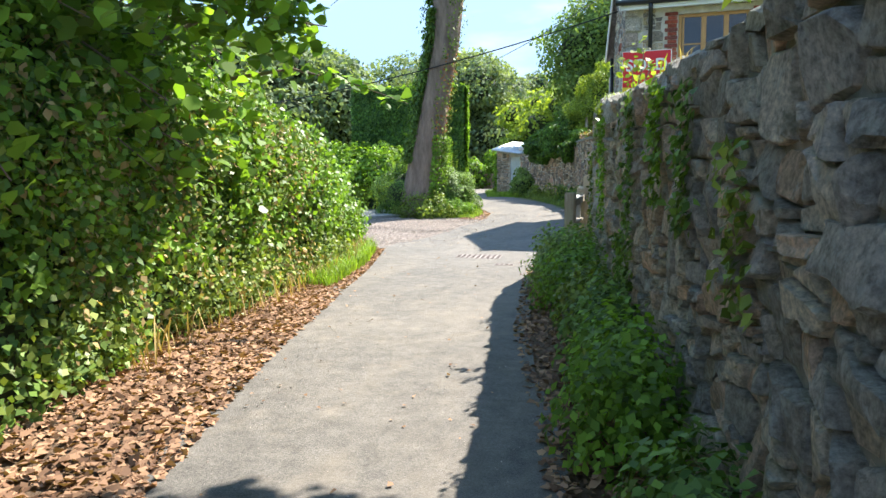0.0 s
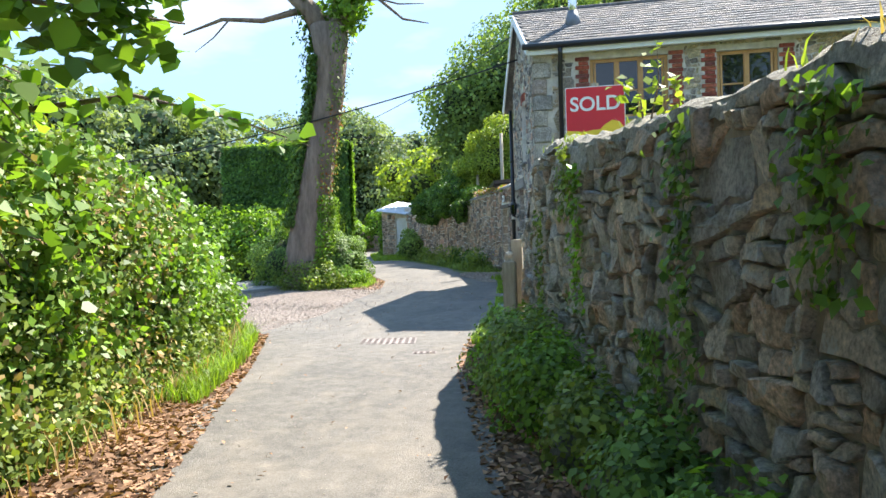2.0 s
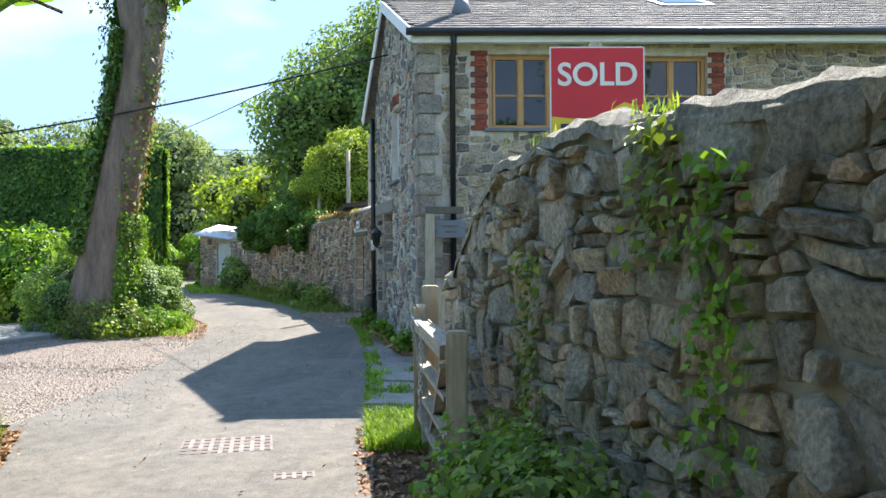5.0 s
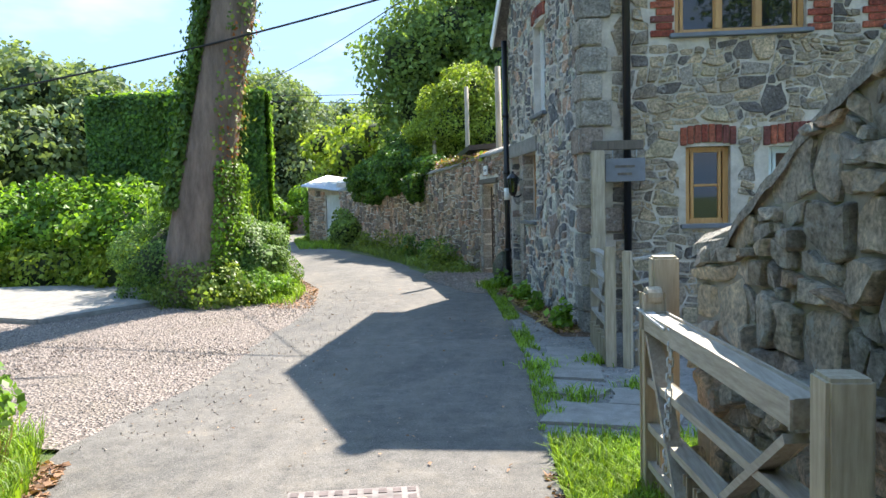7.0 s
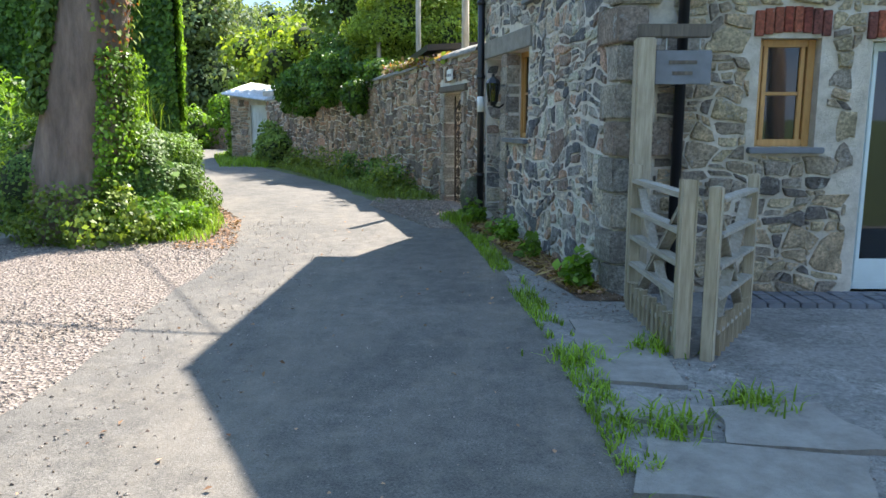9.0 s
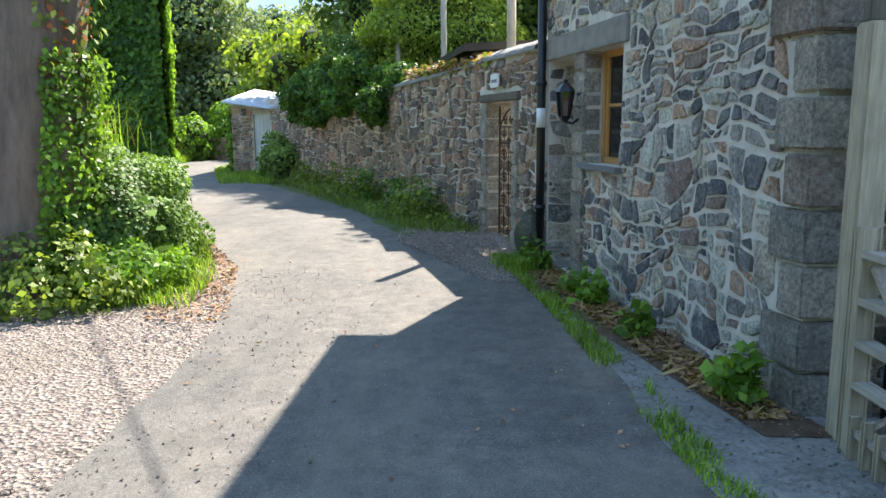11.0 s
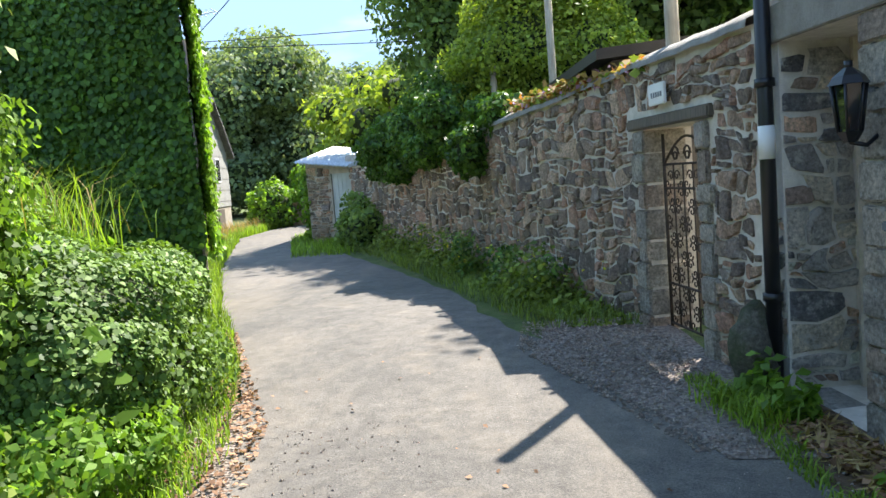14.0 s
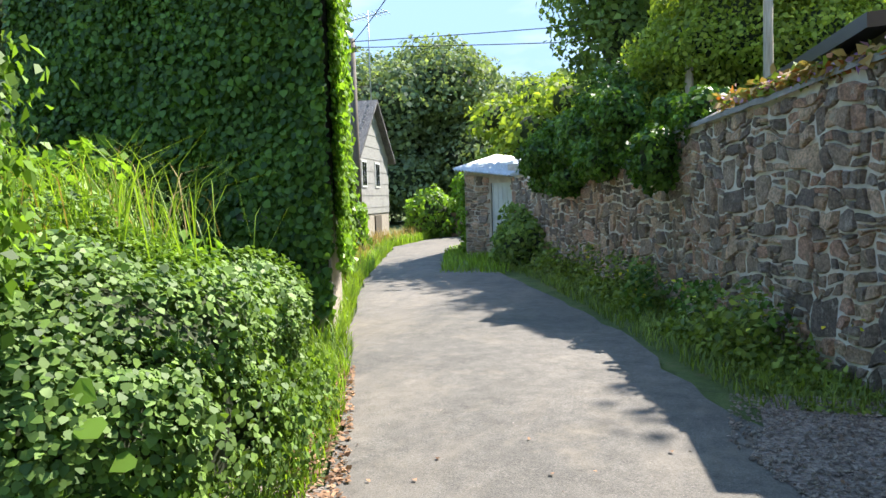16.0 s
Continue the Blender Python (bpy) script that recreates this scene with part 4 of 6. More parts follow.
# ---- the bank and hedge on the open side of the lane ----
BANK_IN = ((-6, -1.4), (0, -2.55), (3.2, -3.6), (5.4, -4.42), (6.7, -4.7), (8.9, -5.25), (10.5, -5.75), (12.0, -6.4), (12.9, -6.95))
BANK_H = ((-6, 3.2), (2, 3.2), (4, 2.9), (6, 2.5), (8, 2.25), (9.5, 1.9), (10.8, 1.45), (11.8, 0.85), (12.5, 0.35), (12.9, 0.1))


def bank_pt(y, s):
    """s runs from the foot (0) up over the bulging face to the top and back (1)."""
    x0, h = lerp(y, BANK_IN), lerp(y, BANK_H)
    n1 = noise.noise((y * 0.9, s * 3, 1.0)) * 0.28 + noise.noise((y * 2.7, s * 7, 4.0)) * 0.12
    prof = ((0, 0.0, 0.0), (0.2, -0.10, 0.30), (0.45, 0.02, 0.62), (0.65, -0.25, 0.88), (0.8, -0.75, 1.0), (1.0, -2.6, 1.03))
    dx = float(np.interp(s, [p[0] for p in prof], [p[1] for p in prof]))
    zz = float(np.interp(s, [p[0] for p in prof], [p[2] for p in prof]))
    k = min(1, h / 1.5)
    return Vector((x0 + (dx + n1 * min(1, s * 4)) * k, y, ground_z(y) - 0.03 + h * zz + n1 * 0.4 * s))


bank = tagged(empty("hedge_bank", (-4.4, 6, 0)), "overgrown hedge bank of brambles, nettles and dry stems", "hedge", kind="stuff")
NB, NS = 100, 22
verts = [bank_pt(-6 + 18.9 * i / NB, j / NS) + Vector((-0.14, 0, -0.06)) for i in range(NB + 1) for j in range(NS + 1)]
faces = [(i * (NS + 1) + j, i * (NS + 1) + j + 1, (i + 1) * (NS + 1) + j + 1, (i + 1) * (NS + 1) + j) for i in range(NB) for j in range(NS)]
# dark core surface, coloured as the shade behind the bank's leaves
mesh("bank_shade_core", verts, faces, L_CORE, bank, smooth=True)
rng = np.random.default_rng(31)


def bank_leaves(name, n, size, mat, y0, y1, s0, s1, out, seed, droop=0.6, hexed=False, spread=0.7):
    r = np.random.default_rng(seed)
    ys, ss = y0 + (y1 - y0) * r.random(n), s0 + (s1 - s0) * r.random(n)
    patch = [noise.noise((y * 1.3, s * 4, seed * 1.7)) for y, s in zip(ys, ss)]
    keep = [p > r.random() * 0.9 - 0.62 for p in patch]
    P = np.array([bank_pt(y, s) for y, s, k in zip(ys, ss, keep) if k])
    P += np.abs(r.normal(0, out, (len(P), 1))) * np.array([0.8, 0.0, 0.5]) + r.normal(0, 0.04, P.shape)
    leaf_cloud(name, P, np.tile([0.75, -0.25, 0.6], (len(P), 1)), size, mat, bank, spread, droop, seed, hexed=hexed)


bank_leaves("bramble_leaves", 84000, 0.045, L_HEDGE, 0, 12.8, 0.02, 0.95, 0.10, 41)
bank_leaves("nettle_leaves", 46000, 0.054, L_BRIGHT, 0, 12.8, 0.15, 1.0, 0.16, 42)
bank_leaves("ivy_leaves", 18000, 0.05, L_IVY, 0, 10, 0.0, 0.5, 0.05, 43, 1.2)
bank_leaves("dry_stems", 9000, 0.045, L_DRY, 1, 9, 0.05, 0.6, 0.12, 44, 2.0)
g = scatter_strip(tuple((y, x - 0.05) for y, x in BANK_IN), tuple((y, x + 0.5) for y, x in BANK_IN), 8.3, 12.9, 4600, 45)
blade_cloud("verge_grass", g, 0.20, 0.010, L_GRASS, bank, 0.6, 46)
g = scatter_strip(tuple((y, x - 0.1) for y, x in BANK_IN), tuple((y, x + 0.3) for y, x in BANK_IN), 4.5, 12.6, 420, 47)
blade_cloud("dry_grass", g, 0.35, 0.012, L_DRY, bank, 0.7, 48)

canes = []
rc_ = random.Random(49)
for k in range(150):
    y = rc_.uniform(0.8, 11.8)
    a = bank_pt(y, rc_.uniform(0.15, 0.75))
    L = rc_.uniform(0.25, 0.8)
    e = a + Vector((rc_.uniform(0.05, 0.35), rc_.uniform(-0.5, 0.5), rc_.uniform(-0.1, 0.5))) * L
    canes.append(([a, a.lerp(e, 0.5) + Vector((0.05, 0, 0.16 * L)), e], [0.006, 0.005, 0.002]))
tubes("canes", canes, M_CANE, bank, 5)

# fallen leaves along both edges
lit = tagged(empty("fallen_leaves", (-3.6, 5, 0)), "scattered brown fallen leaves on the verge", "leaves", kind="stuff")
P = scatter_strip(tuple((y, x - 0.2) for y, x in BANK_IN), tuple((y, x + 0.18) for y, x in ROAD_L[:7]), 0.5, 12.4, 15000, 51, 0.018)
leaf_cloud("leaves", P, np.tile([0, 0, 1.0], (len(P), 1)), 0.05, L_BROWN, lit, 0.35, 0, 52)
P = scatter_strip(tuple((y, x - 0.1) for y, x in ROAD_R[:7]), tuple((y, x + 0.5) for y, x in ROAD_R[:7]), 0.5, 12.4, 4200, 53, 0.018)
leaf_cloud("leaves", P, np.tile([0, 0, 1.0], (len(P), 1)), 0.042, L_BROWN, lit, 0.35, 0, 54)
P = scatter_strip(tuple((y, x + 0.1) for y, x in ROAD_L), tuple((y, x - 0.1) for y, x in ROAD_R), 0.5, 22, 260, 55, 0.024)
leaf_cloud("leaves", P, np.tile([0, 0, 1.0], (len(P), 1)), 0.026, L_BROWN, lit, 0.3, 0, 56)

P = scatter_strip(((18.4, -6.9), (20.5, -7.1), (23.4, -8.5)), ((18.4, -6.15), (20.5, -6.7), (23.4, -8.2)), 18.4, 23.4, 1700, 57, 0.022)
leaf_cloud("leaves", P, np.tile([0, 0, 1.0], (len(P), 1)), 0.032, L_BROWN, lit, 0.3, 0, 58)


def grit(name, pts, size, seed, mat, parent):
    """Small angular chips lying loose."""
    r_ = np.random.default_rng(seed)
    n_ = len(pts)
    dirs = np.array([(1, 0, 0), (0, 1, 0), (-1, 0, 0), (0, -1, 0), (0, 0, 0.7), (0, 0, -0.5)])
    a_ = r_.random(n_) * 6.28
    rot = np.stack([np.stack([np.cos(a_), -np.sin(a_), 0 * a_], 1), np.stack([np.sin(a_), np.cos(a_), 0 * a_], 1), np.stack([0 * a_, 0 * a_, 1 + 0 * a_], 1)], 1)
    sh = dirs[None] * (0.5 + r_.random((n_, 6, 1))) * (size * (0.4 + r_.random(n_)))[:, None, None]
    v = np.einsum("nij,nkj->nki", rot, sh) + pts[:, None, :]
    tri = np.array([(0, 1, 4), (1, 2, 4), (2, 3, 4), (3, 0, 4), (1, 0, 5), (2, 1, 5), (3, 2, 5), (0, 3, 5)])
    f_ = (np.arange(n_)[:, None, None] * 6 + tri[None]).reshape(-1, 3)
    return mesh(name, v.reshape(-1, 3).tolist(), f_.tolist(), mat, parent, np.repeat(r_.random(n_), 6))


chips = tagged(empty("loose_gravel", (-7, 16, 0.05)), "loose stone chips strewn over gravel and lane edge", "gravel", kind="stuff")
M_CHIP = stone_mat("stone_chip", [(0.36, 0.295, 0.245), (0.27, 0.225, 0.19), (0.44, 0.37, 0.31), (0.33, 0.25, 0.205)], 0.0)
grit("chips", scatter_strip(((13, -9.5), (17, -10), (21, -9)), tuple((y, x + 0.05) for y, x in ROAD_L), 13.0, 19.6, 9000, 501, 0.006), 0.013, 502, M_CHIP, chips)
grit("chips", scatter_strip(tuple((y, x) for y, x in ROAD_L), tuple((y, x + 1.1) for y, x in ROAD_L), 12.6, 20.5, 900, 503, 0.014), 0.008, 504, M_CHIP, chips)
grit("chips", scatter_strip(((19.8, -4.1), (22.2, -5.2), (23.3, -5.2)), ((19.8, -3.6), (23.3, -4.1)), 19.9, 23.2, 3200, 505, 0.02), 0.013, 506, M_CHIP, chips)
grit("chips", scatter_strip(tuple((y, x + 0.1) for y, x in ROAD_L), tuple((y, x - 0.1) for y, x in ROAD_R), 1.0, 22.5, 1500, 507, 0.013), 0.005, 508, M_CHIP, chips)
grit("chips", scatter_strip(((13, -3.1), (17, -3.3), (20.6, -4.0)), ((13, -1.8), (16.3, -2.3), (20.8, -3.45)), 13.2, 20.6, 1300, 509, 0.014), 0.009, 510, M_CHIP, chips)

# ---- hazel whose boughs hang over the bank ----
hazel = tagged(empty("hazel_tree", (-4.6, 2.2, 0)), "hazel with large round leaves overhanging the bank", "tree")
hz_runs = []
hz_c = []
rr = random.Random(61)
for i in range(95):
    y = rr.uniform(0.6, 6.4)
    x0 = lerp(y, BANK_IN)
    st = Vector((x0 - 1.3, y - 0.2, rr.uniform(1.3, 3.4)))
    en = Vector((x0 + rr.uniform(-0.35, 0.55) * (1.0 if y < 4.5 else 0.5), y + rr.uniform(0.0, 0.8), rr.uniform(1.35, 4.1) - 0.2 * max(0, y - 4)))
    mid = st.lerp(en, 0.55) + Vector((0, 0, 0.3))
    hz_runs.append(([st, mid, en], [0.022, 0.012, 0.004]))
    for k in range(60):
        t = rr.random() ** 0.6
        p = st.lerp(mid, t * 2) if t < 0.5 else mid.lerp(en, t * 2 - 1)
        hz_c.append(p + Vector((rr.gauss(0, 0.17), rr.gauss(0, 0.2), rr.gauss(0, 0.15))))
hz_runs.append(([(-4.9, 2.2, 0), (-4.7, 2.2, 1.4), (-4.4, 2.4, 3.0), (-4.2, 2.6, 4.2)], [0.13, 0.11, 0.07, 0.02]))
# a long sprig that reaches over the lane
sprig = [Vector((-4.5, 6.4, 2.25)), Vector((-4.0, 6.7, 2.35)), Vector((-3.45, 6.95, 2.2)), Vector((-3.0, 7.1, 2.02))]
hz_runs.append((sprig, [0.02, 0.013, 0.008, 0.003]))
for k in range(46):
    a = rr.random() * 2.98
    p = sprig[int(a)].lerp(sprig[int(a) + 1], a % 1)
    hz_c.append(p + Vector((rr.gauss(0, 0.05), rr.gauss(0, 0.06), rr.gauss(0, 0.05))))
tubes("branch", hz_runs, M_BARK, hazel, 6)
leaf_cloud("leaves", np.array(hz_c), np.tile([0.3, -0.3, 0.9], (len(hz_c), 1)), 0.105, L_BRIGHT, hazel, 0.55, 0.8, 62, long=1.1, hexed=True)

# unseen upper boughs, added above the view to shade the bank
up_p = np.concatenate([lump_points(c, r_, 1500, 63 + i, 0.2)[0] for i, (c, r_) in enumerate((((-3.5, 3.6, 4.7), (1.1, 1.6, 0.6)), ((-3.9, 5.8, 4.6), (0.9, 1.4, 0.6)), ((-2.9, 1.6, 4.6), (1.1, 1.3, 0.6)), ((-2.6, 5.0, 4.8), (0.9, 1.4, 0.5)), ((-2.2, 3.3, 4.7), (0.9, 1.2, 0.5)), ((-3.1, 6.6, 4.6), (0.8, 1.0, 0.5)))) ])
leaf_cloud("leaves", up_p, np.tile([0.0, 0.0, 1.0], (len(up_p), 1)), 0.13, L_BRIGHT, hazel, 0.5, 0.4, 66, hexed=True)
over = (((-3.5, 5.0, 2.8), (0.5, 0.8, 0.6), 520), ((-3.62, 6.0, 2.6), (0.35, 0.45, 0.35), 200), ((-3.1, 4.0, 2.9), (0.45, 0.7, 0.6), 480))
up_p = np.concatenate([lump_points(c, r_, n_, 561 + i, 0.15)[0] for i, (c, r_, n_) in enumerate(over)])
leaf_cloud("leaves", up_p, np.tile([0.2, -0.3, 0.9], (len(up_p), 1)), 0.105, L_BRIGHT, hazel, 0.5, 0.8, 567, long=1.1, hexed=True)
tubes("branch", [([(c[0] - 1.5, c[1] - 0.3, c[2] - 0.3), (c[0] - 0.6, c[1] - 0.1, c[2] + 0.15), (c[0] + 0.3, c[1] + 0.2, c[2])], [0.03, 0.018, 0.005]) for c, r_, n_ in over], M_BARK, hazel, 6)
ash = tagged(empty("ash_tree", (3.0, 7.6, 0)), "ash tree behind the wall with a bough over the lane", "tree")
tubes("trunk", [([(3.0, 7.6, -0.1), (2.9, 7.6, 2.5), (2.7, 7.5, 5.0), (2.5, 7.4, 6.5)], [0.2, 0.17, 0.1, 0.04]), ([(2.8, 7.55, 3.9), (1.6, 7.2, 4.8), (0.2, 6.6, 5.0), (-0.5, 6.3, 4.9)], [0.07, 0.05, 0.03, 0.01])], M_BARK, ash, 8, 0.1)
up_p = np.concatenate([lump_points(c, r_, n_, 67 + i, 0.2)[0] for i, (c, r_, n_) in enumerate((((0.15, 6.6, 5.0), (0.85, 0.45, 0.3), 600), ((2.6, 7.5, 6.2), (1.4, 1.4, 1.2), 1800)))])
leaf_cloud("leaves", up_p, np.tile([0.0, 0.0, 1.0], (len(up_p), 1)), 0.13, L_TREE, ash, 0.6, 0.4, 69)

# ---- the old tree on its island ----
old = tagged(empty("old_tree", (-8.4, 19.5, 0.15)), "old ash tree with ivy climbing its bark", "tree")
tr = [((-8.35, 19.6, -0.1), 0.70), ((-8.33, 19.55, 0.4), 0.56), ((-8.27, 19.5, 0.9), 0.49), ((-8.13, 19.5, 2.2), 0.38), ((-7.86, 19.5, 3.7), 0.34), ((-7.63, 19.5, 4.7), 0.32), ((-7.55, 19.5, 5.6), 0.35), ((-7.58, 19.5, 6.3), 0.42)]
runs = [([Vector(p) for p, r in tr], [r for p, r in tr]),
        ([(-7.65, 19.5, 6.1), (-8.1, 19.5, 6.8), (-8.9, 19.4, 7.6), (-9.4, 19.3, 9.0)], [0.30, 0.22, 0.16, 0.08]),
        ([(-7.5, 19.5, 6.1), (-7.1, 19.6, 6.9), (-6.6, 19.7, 8.2), (-6.2, 19.8, 9.8)], [0.30, 0.23, 0.16, 0.07]),
        ([(-8.2, 19.5, 6.75), (-9.2, 19.4, 6.55), (-10.2, 19.3, 6.65), (-11.2, 19.2, 6.35)], [0.09, 0.06, 0.045, 0.02]),
        ([(-7.0, 19.6, 6.9), (-6.3, 19.4, 6.8), (-5.7, 19.3, 6.25), (-5.1, 19.3, 6.1)], [0.06, 0.04, 0.028, 0.01]),
        ([(-6.3, 19.4, 6.8), (-5.8, 19.3, 6.6), (-5.2, 19.3, 6.55)], [0.025, 0.018, 0.008]),
        ([(-10.0, 19.3, 6.64), (-10.4, 19.2, 6.2), (-10.9, 19.2, 5.9)], [0.025, 0.016, 0.006])]
runs[0] = (runs[0][0], [1.12 * q_ for q_ in runs[0][1]])
tubes("trunk", runs, M_BARK, old, 18, 0.16)
rng = np.random.default_rng(71)


def trunk_leaves(name, n, a0, a1, z0, z1, size, mat, seed, out=0.05):
    r = np.random.default_rng(seed)
    z = z0 + (z1 - z0) * r.random(n)
    zs = [p[2] for p, q in tr]
    cx, cy, rad = np.interp(z, zs, [p[0] for p, q in tr]), np.interp(z, zs, [p[1] for p, q in tr]), np.interp(z, zs, [q for p, q in tr])
    a = a0 + (a1 - a0) * r.random(n)
    nrm = np.stack([np.cos(a), np.sin(a), np.zeros(n)], 1)
    P = np.stack([cx, cy, z], 1) + nrm * (rad + 0.02 + np.abs(r.normal(0, out, n)))[:, None]
    leaf_cloud(name, P, nrm + np.array([0, 0, 0.3]), size, mat, old, 0.5, 1.3, seed)


trunk_leaves("ivy", 8000, 2.7, 4.2, 1.6, 5.6, 0.07, L_IVY, 72, 0.10)
trunk_leaves("ivy", 2600, 1.9, 3.6, 1.6, 7.0, 0.08, L_CREEPER, 73, 0.16)
trunk_leaves("ivy", 4200, -0.95, 0.9, 0.3, 2.3, 0.045, L_BRIGHT, 74, 0.10)
trunk_leaves("ivy", 260, -1.0, 0.3, 2.0, 4.4, 0.05, L_RUST, 75, 0.05)
trunk_leaves("ivy", 700, -1.2, 0.5, 2.2, 6.8, 0.06, L_HEDGE, 76, 0.10)
P, N = lump_points((-7.1, 19.5, 6.7), (0.5, 0.5, 0.6), 700, 77, 0.4)
leaf_cloud("leaves", P, N, 0.13, L_BRIGHT, old, 0.7, 0.8, 78)
P = np.concatenate([lump_points(c, r, 1500, 79 + i, 0.3)[0] for i, (c, r) in enumerate((((-9.5, 19.3, 9.6), (2.0, 2, 1.4)), ((-6.2, 19.8, 10.2), (1.8, 2, 1.5)), ((-7.8, 19.5, 11.0), (2, 2, 1.4))))])
leaf_cloud("leaves", P, np.tile([0, 0, 1.0], (len(P), 1)), 0.2, L_TREE, old, 0.8, 0.3, 80)

# ivy mound at its foot
mound = tagged(empty("ivy_mound", (-7.9, 20.8, 0.18)), "mound of glossy ivy and bramble at the tree's foot", "ivy")
ML = [((-8.25, 20.35, 0.5), (0.98, 1.3, 1.0)), ((-8.6, 21.5, 0.45), (0.95, 1.3, 0.95)), ((-7.95, 19.95, 0.4), (0.75, 0.7, 0.9)), ((-8.9, 20.4, 0.5), (1.1, 1.3, 1.15))]
bm = bmesh.new()
P, N = [], []
for i, (c, r) in enumerate(ML):
    core_lump(bm, c, [1.02 * q for q in r], i)
    p, n_ = lump_points(c, r, 24000, 90 + i, 0.93)
    P.append(p)
    N.append(n_)
# dark core that stands in for shade under the ivy leaves
finish(bm, "shade_backing", L_CORE, mound, 0, True)
P, N = np.concatenate(P), np.concatenate(N)
k = P[:, 2] > 0.12
leaf_cloud("ivy_leaves", P[k], N[k] + np.array([0, 0, 0.3]), 0.037, L_IVY, mound, 0.45, 1.0, 91, long=1.0, hexed=True)
P, N = lump_points((-7.5, 19.45, 0.25), (0.62, 0.65, 0.42), 6500, 92, 0.6)
leaf_cloud("low_leaves", P[P[:, 2] > 0.12], N[P[:, 2] > 0.12], 0.047, L_BRIGHT, mound, 0.6, 0.5, 93)
P, N = lump_points((-8.0, 18.95, 0.25), (0.9, 0.55, 0.5), 4600, 94, 0.6)
leaf_cloud("low_leaves", P[P[:, 2] > 0.12], N[P[:, 2] > 0.12], 0.05, L_HEDGE, mound, 0.6, 0.5, 95)
rng = np.random.default_rng(96)
g = np.stack([-8.95 + rng.normal(0, 0.38, 620), 21.2 + rng.normal(0, 0.45, 620), 1.3 + 0.1 * rng.random(620)], 1)
blade_cloud("tall_grass", g, 0.7, 0.008, L_GRASS, mound, 0.8, 97)
g = np.stack([-8.9 + rng.normal(0, 0.35, 70), 21.2 + rng.normal(0, 0.45, 70), 1.4 + 0.1 * rng.random(70)], 1)
blade_cloud("dry_grass", g, 0.6, 0.008, L_DRY, mound, 0.7, 98)
g = scatter_strip(((18.7, -7.4), (20, -7.2), (22, -8.0), (24.5, -9.2)), ((18.7, -6.6), (20, -6.75), (22, -7.55), (24.5, -8.8)), 18.8, 24.4, 2600, 99)
blade_cloud("verge_grass", g, 0.15, 0.010, L_GRASS, mound, 0.6, 100)
big = np.array([(-7.35, 19.75, 0.95), (-7.25, 19.7, 0.85), (-7.45, 19.65, 0.8), (-7.2, 19.8, 0.7), (-7.35, 19.62, 0.65), (-7.15, 19.7, 0.5), (-7.5, 19.5, 0.9)])
tagged(leaf_cloud("butterbur_leaves", big, np.tile([0.2, -0.4, 0.9], (7, 1)), 0.15, L_BRIGHT, mound, 0.25, 0.3, 101, hexed=True, long=1.0), kind="stuff")

# ---- nettles and bushes behind the apron ----
bush("bramble_bush", [((-10.6, 22.2, 0.9), (1.5, 1.1, 1.1)), ((-12.4, 22.6, 0.9), (1.4, 1.1, 1.2)), ((-14.2, 22.8, 0.8), (1.5, 1.2, 1.2))], 0.10, L_BRIGHT, 340, "bright green bramble thicket beyond the gravel")
bush("nettle_patch", [((-10.2, 21.2, 0.4), (1.3, 0.6, 0.55)), ((-12.3, 21.6, 0.45), (1.5, 0.6, 0.6)), ((-14.6, 21.8, 0.45), (1.5, 0.7, 0.65))], 0.085, L_LIME, 400, "pale green nettles edging the gravel")
bush("bramble_bush", [((-17, 21.5, 1.1), (2.0, 1.8, 1.5)), ((-19.5, 19.5, 1.2), (2.2, 2.0, 1.6)), ((-19.5, 16.0, 1.2), (2.0, 2.2, 1.5)), ((-17, 13.0, 1.0), (2.0, 1.8, 1.3)), ((-12.5, 11.6, 0.8), (2.4, 1.2, 1.1)), ((-9.2, 12.0, 0.4), (1.6, 0.7, 0.6))], 0.16, L_BRIGHT, 110, "unkempt green shrubs closing the gravel apron")

# ---- building smothered in creeper ----
ivied = tagged(empty("creeper_building", (-11.2, 25.4, 0.2)), "flat-topped building smothered in dark green creeper", "building")
F_IV = Face([(-13.1, 24.5), (-9.02, 24.5)], -1)
F_IS = Face([(-9.02, 24.5), (-9.80, 26.1)], -1)
bm = bmesh.new()
lo = [bm.verts.new((x, y, 0.0)) for x, y in ((-13.1, 24.5), (-9.02, 24.5), (-9.80, 26.1), (-13.3, 26.3))]
hi = [bm.verts.new((v.co.x, v.co.y, 4.02)) for v in lo]
bm.faces.new(hi)
for k in range(4):
    bm.faces.new((lo[k], lo[(k + 1) % 4], hi[(k + 1) % 4], hi[k]))
finish(bm, "wall", M_RENDER, ivied)
# flat dark sheets behind the creeper, coloured as the shade in its gaps
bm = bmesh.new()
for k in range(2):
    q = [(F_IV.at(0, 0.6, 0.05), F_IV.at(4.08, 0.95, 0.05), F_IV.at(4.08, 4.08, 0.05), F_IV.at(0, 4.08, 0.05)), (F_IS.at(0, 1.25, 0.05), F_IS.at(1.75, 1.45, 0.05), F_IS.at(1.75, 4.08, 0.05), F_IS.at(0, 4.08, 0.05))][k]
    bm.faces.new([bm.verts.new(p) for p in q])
finish(bm, "shade_backing", L_CORE, ivied)
rng = np.random.default_rng(111)
